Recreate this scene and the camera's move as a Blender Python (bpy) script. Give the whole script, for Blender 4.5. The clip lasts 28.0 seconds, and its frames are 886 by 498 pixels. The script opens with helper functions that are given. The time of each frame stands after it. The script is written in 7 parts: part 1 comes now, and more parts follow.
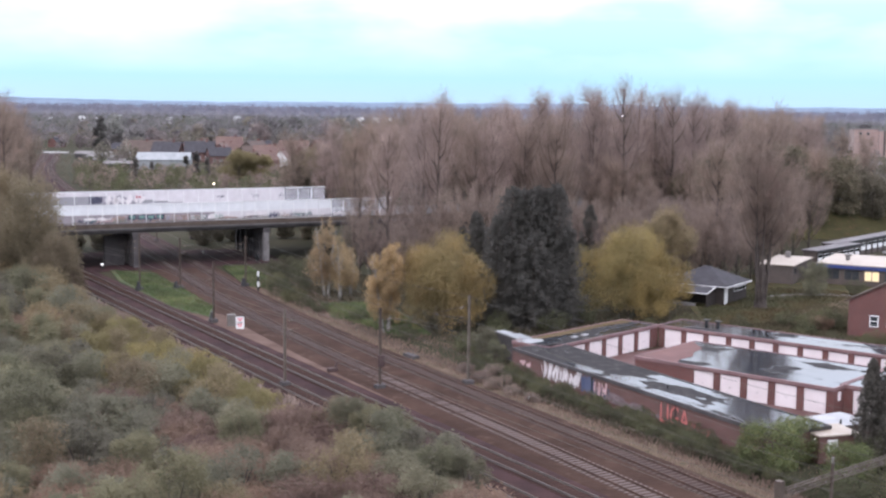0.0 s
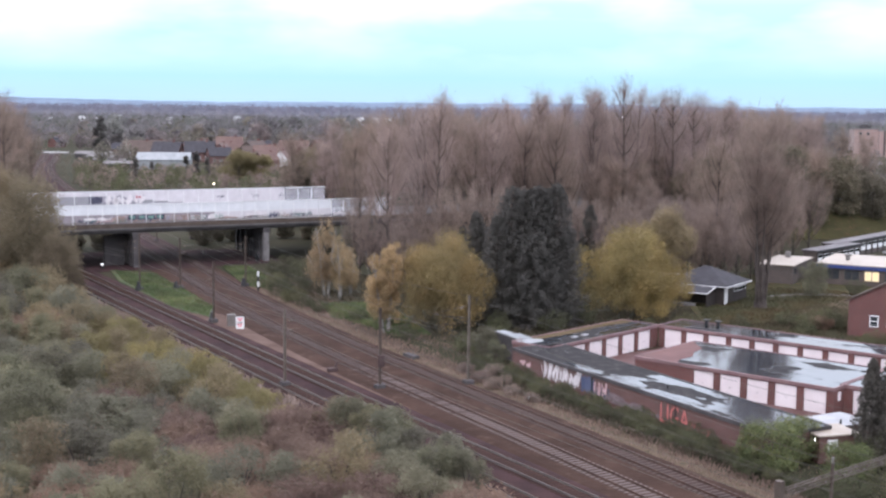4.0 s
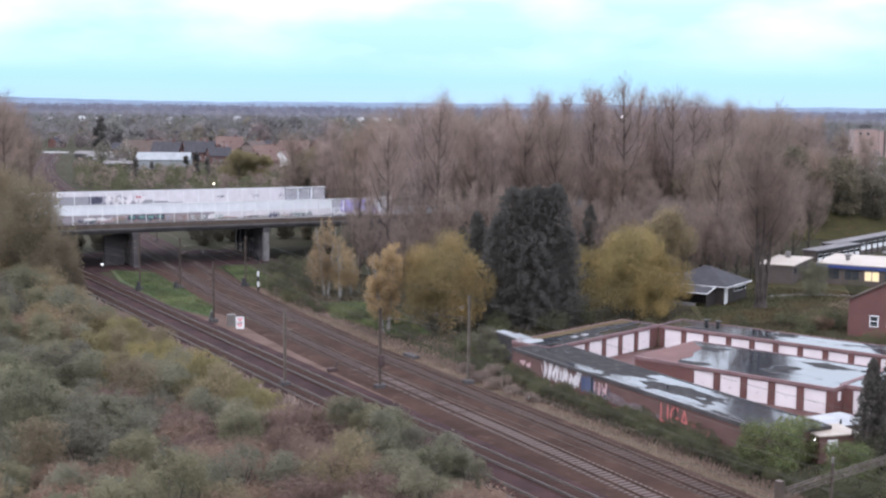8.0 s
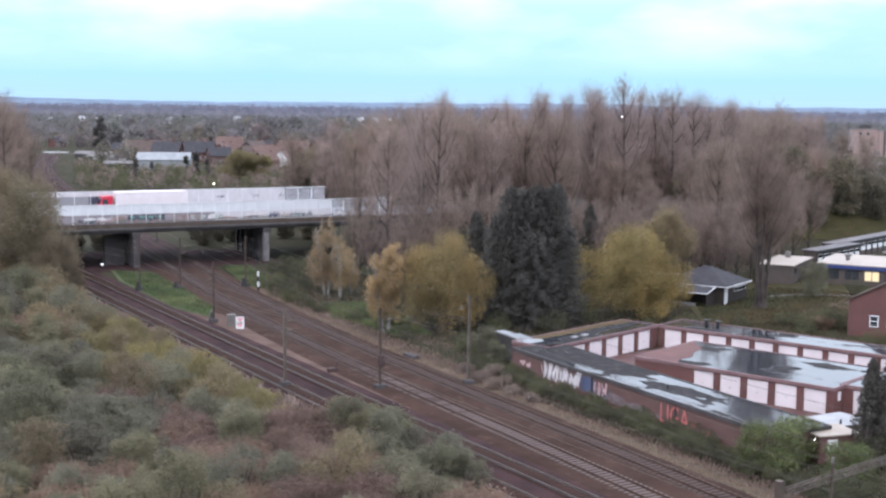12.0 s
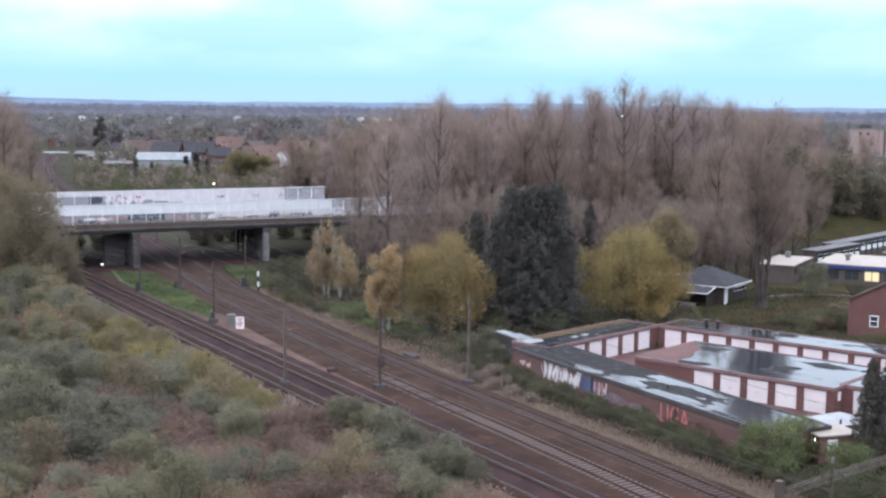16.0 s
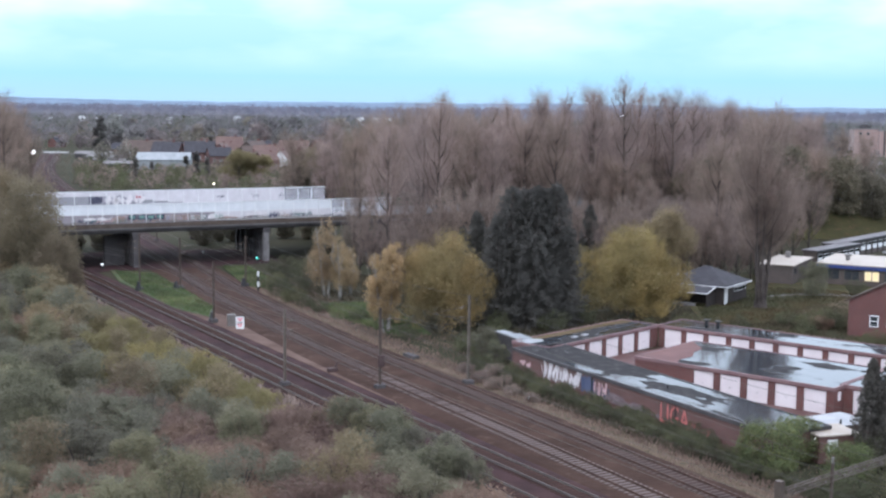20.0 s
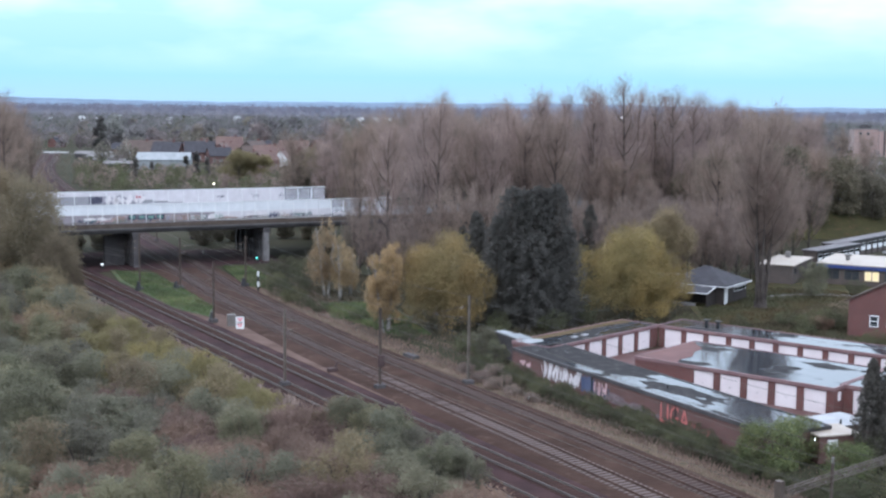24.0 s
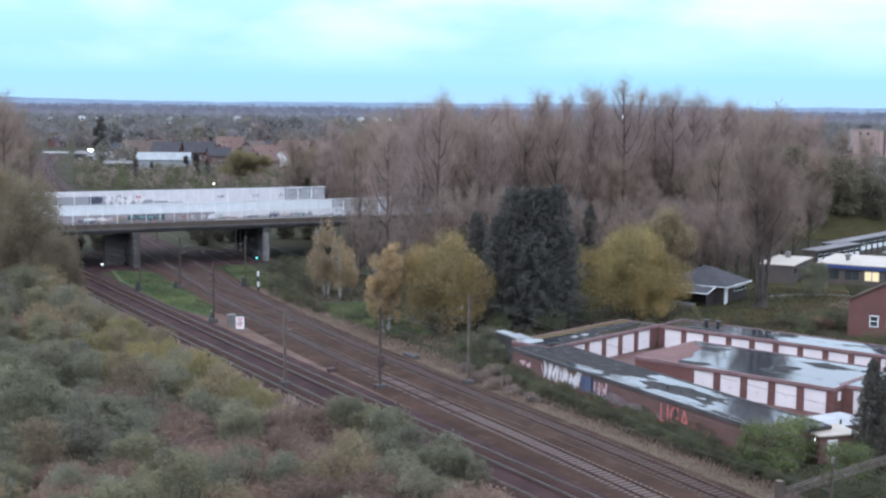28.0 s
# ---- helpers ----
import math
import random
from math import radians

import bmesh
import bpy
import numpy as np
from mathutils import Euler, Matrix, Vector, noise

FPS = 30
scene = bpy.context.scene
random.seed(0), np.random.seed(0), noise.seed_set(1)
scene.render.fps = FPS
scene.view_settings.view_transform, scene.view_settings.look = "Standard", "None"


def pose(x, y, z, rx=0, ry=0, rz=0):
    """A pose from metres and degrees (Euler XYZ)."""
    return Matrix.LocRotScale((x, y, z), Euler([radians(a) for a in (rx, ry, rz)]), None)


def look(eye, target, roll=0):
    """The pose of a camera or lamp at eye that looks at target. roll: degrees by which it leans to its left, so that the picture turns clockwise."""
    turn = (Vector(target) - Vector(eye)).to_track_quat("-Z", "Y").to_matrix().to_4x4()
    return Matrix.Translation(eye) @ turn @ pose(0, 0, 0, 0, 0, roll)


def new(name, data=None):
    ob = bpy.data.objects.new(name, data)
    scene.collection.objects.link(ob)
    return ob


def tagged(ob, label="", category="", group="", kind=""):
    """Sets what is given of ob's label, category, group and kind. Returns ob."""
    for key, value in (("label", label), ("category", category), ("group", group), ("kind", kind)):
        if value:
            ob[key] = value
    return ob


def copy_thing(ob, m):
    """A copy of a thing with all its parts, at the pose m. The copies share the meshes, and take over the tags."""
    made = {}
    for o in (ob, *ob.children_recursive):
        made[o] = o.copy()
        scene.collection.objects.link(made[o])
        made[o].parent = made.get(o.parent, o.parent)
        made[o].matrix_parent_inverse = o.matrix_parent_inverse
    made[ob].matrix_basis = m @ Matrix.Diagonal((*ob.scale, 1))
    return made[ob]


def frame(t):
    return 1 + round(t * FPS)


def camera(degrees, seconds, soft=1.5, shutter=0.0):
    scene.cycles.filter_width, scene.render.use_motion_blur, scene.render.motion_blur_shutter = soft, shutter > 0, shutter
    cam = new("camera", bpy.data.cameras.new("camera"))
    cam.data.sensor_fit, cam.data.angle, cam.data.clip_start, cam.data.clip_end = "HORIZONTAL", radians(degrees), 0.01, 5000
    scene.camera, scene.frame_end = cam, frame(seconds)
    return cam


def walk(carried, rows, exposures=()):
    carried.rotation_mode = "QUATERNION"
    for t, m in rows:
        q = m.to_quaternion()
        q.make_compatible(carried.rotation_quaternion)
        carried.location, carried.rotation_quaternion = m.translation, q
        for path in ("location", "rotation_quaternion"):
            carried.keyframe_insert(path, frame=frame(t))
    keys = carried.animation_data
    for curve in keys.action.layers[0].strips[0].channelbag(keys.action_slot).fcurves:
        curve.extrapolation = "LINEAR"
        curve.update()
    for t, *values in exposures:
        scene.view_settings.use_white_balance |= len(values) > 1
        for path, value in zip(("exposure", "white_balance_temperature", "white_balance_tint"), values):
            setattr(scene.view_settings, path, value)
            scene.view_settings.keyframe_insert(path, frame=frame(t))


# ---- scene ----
# ---------------------------------------------------------------- camera
EYE = (0, 0, 28)
cam = camera(38.42, 28.0, soft=2.4)
VIEW = look(EYE, (0, 100, 28 - 100 * math.tan(radians(6.415))), 0.658)
walk(cam, [(0, VIEW), (28, VIEW)], [(0, 0.2, 6090, 20), (8, 0.16, 5930, 17.5), (16, 0.1, 5780, 14.5), (28, 0.06, 5480, 10.5)])

# ---------------------------------------------------------------- sky and sun
SUN_EL, SUN_ROT = radians(46), radians(200)
world = bpy.data.worlds.new("sky")
scene.world = world
world.use_nodes = True
wn, wl = world.node_tree.nodes, world.node_tree.links
wn.clear()
sky = wn.new("ShaderNodeTexSky")
sky.sky_type, sky.sun_disc, sky.sun_elevation, sky.sun_rotation = "NISHITA", False, SUN_EL, SUN_ROT
sky.dust_density, sky.air_density = 4.0, 1.0
wmix = wn.new("ShaderNodeMix")
wmix.data_type = "RGBA"
wmix.inputs["Factor"].default_value = 0.7
wmix.inputs["B"].default_value = (31, 31.5, 33, 1)
wbg, wout = wn.new("ShaderNodeBackground"), wn.new("ShaderNodeOutputWorld")
wbg.inputs["Strength"].default_value = 0.1
wl.new(sky.outputs["Color"], wmix.inputs["A"])
wl.new(wmix.outputs["Result"], wbg.inputs["Color"])
wl.new(wbg.outputs["Background"], wout.inputs["Surface"])
sun = new("sun", bpy.data.lights.new("sun", "SUN"))
sun.data.energy, sun.data.angle, sun.data.color = 0.8, radians(30), (1.0, 0.95, 0.9)
sun.matrix_world = look((0, 0, 300), (math.cos(radians(70)) * 180, math.sin(radians(70)) * 180, 300 - 180 * math.tan(SUN_EL)))


# ---------------------------------------------------------------- materials
def base_mat(name):
    m = bpy.data.materials.new(name)
    m.use_nodes = True
    nt = m.node_tree
    return m, nt, nt.nodes["Principled BSDF"], nt.nodes["Material Output"]


def noise_node(nt, scale, detail=4, rough=0.6, vec=None):
    n = nt.nodes.new("ShaderNodeTexNoise")
    n.inputs["Scale"].default_value, n.inputs["Detail"].default_value, n.inputs["Roughness"].default_value = scale, detail, rough
    if vec is None:
        vec = nt.nodes.new("ShaderNodeTexCoord").outputs["Object"]
    nt.links.new(vec, n.inputs["Vector"])
    return n.outputs["Fac"]


def ramp(nt, fac, stops):
    r = nt.nodes.new("ShaderNodeValToRGB")
    el = r.color_ramp.elements
    while len(el) < len(stops):
        el.new(0.5)
    for e, (p, c) in zip(el, stops):
        e.position, e.color = p, (*c, 1) if len(c) == 3 else c
    nt.links.new(fac, r.inputs["Fac"])
    return r.outputs["Color"]


def mixc(nt, fac, a, b, blend="MIX"):
    n = nt.nodes.new("ShaderNodeMix")
    n.data_type, n.blend_type = "RGBA", blend
    for sock, v in (("Factor", fac), ("A", a), ("B", b)):
        if hasattr(v, "is_output"):
            nt.links.new(v, n.inputs[sock])
        else:
            n.inputs[sock].default_value = v if sock == "Factor" else (*v, 1)
    return n.outputs["Result"]


def surface(name, c1, c2, big=0.4, fine=6.0, rough=0.8, metal=0.0, bump=0.2, stain=None, spec=0.3, grit=0.5):
    """A weathered surface: a broad change of tone, fine grain, a fine relief, and stains if wanted."""
    m, nt, bsdf, out = base_mat(name)
    col = ramp(nt, noise_node(nt, big), [(0.35, c1), (0.65, c2)])
    grain = noise_node(nt, fine, 6, 0.7)
    col = mixc(nt, grit, col, ramp(nt, grain, [(0.3, (0.55, 0.55, 0.55)), (0.7, (1.0, 1.0, 1.0))]), "MULTIPLY")
    if stain:
        col = mixc(nt, ramp(nt, noise_node(nt, big * 3.1, 5), [(0.56, (0, 0, 0)), (0.66, (1, 1, 1))]), col, stain)
    nt.links.new(col, bsdf.inputs["Base Color"])
    bsdf.inputs["Roughness"].default_value, bsdf.inputs["Metallic"].default_value = rough, metal
    bsdf.inputs["Specular IOR Level"].default_value = spec
    if bump:
        b = nt.nodes.new("ShaderNodeBump")
        b.inputs["Strength"].default_value, b.inputs["Distance"].default_value = bump, 0.03
        nt.links.new(grain, b.inputs["Height"])
        nt.links.new(b.outputs["Normal"], bsdf.inputs["Normal"])
    return m


def leafy(name, colours, trans=0.35, broad=0.3, drift=(1.0, 1.0, 1.0), swing=(0.68, 1.25), own=0.6, leaf=0.6):
    """Leaves or twigs: each leaf its own tone, clumps that drift in hue, each plant a shade of its own."""
    m, nt, bsdf, out = base_mat(name)
    geo = nt.nodes.new("ShaderNodeNewGeometry")
    n = len(colours)
    mean = np.mean(colours, axis=0)
    colours = [tuple(float(q) for q in mean + leaf * (np.array(c) - mean)) for c in colours]
    col = ramp(nt, geo.outputs["Random Per Island"], [((i + 0.5) / n, c) for i, c in enumerate(colours)])
    col = mixc(nt, 1.0, col, ramp(nt, noise_node(nt, broad, 3), [(0.33, (swing[0],) * 3), (0.67, (swing[1],) * 3)]), "MULTIPLY")
    col = mixc(nt, 1.0, col, ramp(nt, noise_node(nt, broad * 0.63, 2), [(0.4, (1.0, 1.0, 1.0)), (0.62, drift)]), "MULTIPLY")
    oi = nt.nodes.new("ShaderNodeObjectInfo")
    col = mixc(nt, own, col, ramp(nt, oi.outputs["Random"], [(0.0, (0.75, 0.7, 0.7)), (0.5, (1.0, 1.0, 0.9)), (1.0, (1.2, 1.12, 0.95))]), "MULTIPLY")
    nt.links.new(col, bsdf.inputs["Base Color"])
    bsdf.inputs["Roughness"].default_value, bsdf.inputs["Specular IOR Level"].default_value = 0.8, 0.1
    if trans:
        tr, mx = nt.nodes.new("ShaderNodeBsdfTranslucent"), nt.nodes.new("ShaderNodeMixShader")
        mx.inputs["Fac"].default_value = trans
        nt.links.new(col, tr.inputs["Color"])
        nt.links.new(bsdf.outputs["BSDF"], mx.inputs[1])
        nt.links.new(tr.outputs["BSDF"], mx.inputs[2])
        nt.links.new(mx.outputs["Shader"], out.inputs["Surface"])
    return m


def brickwork(name, c1, c2, mortar):
    m, nt, bsdf, out = base_mat(name)
    tc = nt.nodes.new("ShaderNodeTexCoord")
    b = nt.nodes.new("ShaderNodeTexBrick")
    b.inputs["Scale"].default_value, b.inputs["Brick Width"].default_value, b.inputs["Row Height"].default_value = 1.0, 0.22, 0.065
    b.inputs["Mortar Size"].default_value = 0.01
    b.inputs["Color1"].default_value, b.inputs["Color2"].default_value, b.inputs["Mortar"].default_value = (*c1, 1), (*c2, 1), (*mortar, 1)
    mp = nt.nodes.new("ShaderNodeMapping")
    mp.inputs["Rotation"].default_value = (radians(90), 0, 0)
    nt.links.new(tc.outputs["Object"], mp.inputs["Vector"])
    nt.links.new(mp.outputs["Vector"], b.inputs["Vector"])
    col = mixc(nt, 0.55, b.outputs["Color"], ramp(nt, noise_node(nt, 0.5), [(0.3, (0.6, 0.58, 0.56)), (0.7, (1.1, 1.05, 1.0))]), "MULTIPLY")
    nt.links.new(col, bsdf.inputs["Base Color"])
    bsdf.inputs["Roughness"].default_value = 0.85
    return m


def glow(name, colour, strength):
    m, nt, bsdf, out = base_mat(name)
    bsdf.inputs["Base Color"].default_value = (*colour, 1)
    bsdf.inputs["Emission Color"].default_value, bsdf.inputs["Emission Strength"].default_value = (*colour, 1), strength
    return m


def wet_roof(name, edge=0.5, scale=0.16, dry_to=None):
    """Bitumen with rain standing on it: still water where the felt sags, damp or dry felt between. dry_to: the local x up to which it has drained."""
    m, nt, bsdf, out = base_mat(name)
    tc = nt.nodes.new("ShaderNodeTexCoord")
    mp = nt.nodes.new("ShaderNodeMapping")
    mp.inputs["Scale"].default_value = (0.7, 1.5, 1.0)
    nt.links.new(tc.outputs["Object"], mp.inputs["Vector"])
    n = noise_node(nt, scale, 6, 0.52, mp.outputs["Vector"])
    wet = ramp(nt, n, [(edge - 0.012, (0, 0, 0)), (edge + 0.012, (1, 1, 1))])
    if dry_to is not None:
        sep, rng = nt.nodes.new("ShaderNodeSeparateXYZ"), nt.nodes.new("ShaderNodeMapRange")
        rng.inputs["From Min"].default_value, rng.inputs["From Max"].default_value = dry_to - 6.0, dry_to + 8.0
        rng.inputs["To Min"].default_value, rng.inputs["To Max"].default_value = -0.16, 0.05
        add = nt.nodes.new("ShaderNodeMath")
        nt.links.new(tc.outputs["Object"], sep.inputs["Vector"])
        nt.links.new(sep.outputs["X"], rng.inputs["Value"])
        nt.links.new(n, add.inputs[0])
        nt.links.new(rng.outputs["Result"], add.inputs[1])
        wet = ramp(nt, add.outputs["Value"], [(edge - 0.012, (0, 0, 0)), (edge + 0.012, (1, 1, 1))])
    dry = ramp(nt, noise_node(nt, 1.4, 6), [(0.3, (0.013, 0.013, 0.014)), (0.55, (0.03, 0.028, 0.028)), (0.75, (0.07, 0.063, 0.06))])
    nt.links.new(mixc(nt, wet, dry, (0.03, 0.034, 0.04)), bsdf.inputs["Base Color"])
    nt.links.new(ramp(nt, wet, [(0, (0.8, 0.8, 0.8)), (1, (0.05, 0.05, 0.05))]), bsdf.inputs["Roughness"])
    nt.links.new(ramp(nt, wet, [(0, (0.12, 0.12, 0.12)), (1, (0.46, 0.46, 0.46))]), bsdf.inputs["Specular IOR Level"])
    bmp = nt.nodes.new("ShaderNodeBump")
    bmp.inputs["Strength"].default_value, bmp.inputs["Distance"].default_value = 0.24, 0.008
    nt.links.new(noise_node(nt, 0.9, 3), bmp.inputs["Height"])
    nt.links.new(bmp.outputs["Normal"], bsdf.inputs["Normal"])
    return m


def acrylic(name, tint, clear):
    """Hazy noise-barrier glazing."""
    m, nt, bsdf, out = base_mat(name)
    col = ramp(nt, noise_node(nt, 0.7, 4), [(0.3, tuple(c * 0.85 for c in tint)), (0.7, tint)])
    nt.links.new(col, bsdf.inputs["Base Color"])
    bsdf.inputs["Roughness"].default_value = 0.18
    tr, mx = nt.nodes.new("ShaderNodeBsdfTransparent"), nt.nodes.new("ShaderNodeMixShader")
    mx.inputs["Fac"].default_value = clear
    nt.links.new(bsdf.outputs["BSDF"], mx.inputs[1])
    nt.links.new(tr.outputs["BSDF"], mx.inputs[2])
    nt.links.new(mx.outputs["Shader"], out.inputs["Surface"])
    return m


def clouds(name):
    """Overcast sky with drifting brighter banks."""
    m, nt, bsdf, out = base_mat(name)
    nt.nodes.remove(bsdf)
    tc = nt.nodes.new("ShaderNodeTexCoord")
    mp = nt.nodes.new("ShaderNodeMapping")
    mp.inputs["Scale"].default_value = (0.0013, 0.0013, 0.0042)
    nt.links.new(tc.outputs["Object"], mp.inputs["Vector"])
    n = noise_node(nt, 1.0, 4, 0.5, mp.outputs["Vector"])
    sep = nt.nodes.new("ShaderNodeSeparateXYZ")
    nt.links.new(tc.outputs["Object"], sep.inputs["Vector"])
    hgt = nt.nodes.new("ShaderNodeMapRange")
    hgt.inputs["From Min"].default_value, hgt.inputs["From Max"].default_value = 20.0, 1100.0
    nt.links.new(sep.outputs["Z"], hgt.inputs["Value"])
    grad = ramp(nt, hgt.outputs["Result"], [(0.0, (0.555, 0.79, 0.95)), (0.1, (0.49, 0.82, 0.98)), (0.34, (0.65, 0.95, 1.02)), (0.5, (1.25, 1.42, 1.5)), (1.0, (1.75, 1.9, 2.0))])
    amount = ramp(nt, n, [(0.42, (0, 0, 0)), (0.74, (1, 1, 1))])
    up = ramp(nt, hgt.outputs["Result"], [(0.1, (0.03, 0.03, 0.03)), (0.36, (1, 1, 1))])
    col = mixc(nt, mixc(nt, 1.0, amount, up, "MULTIPLY"), grad, (1.3, 1.38, 1.4))
    em = nt.nodes.new("ShaderNodeEmission")
    nt.links.new(col, em.inputs["Color"])
    nt.links.new(em.outputs["Emission"], out.inputs["Surface"])
    return m


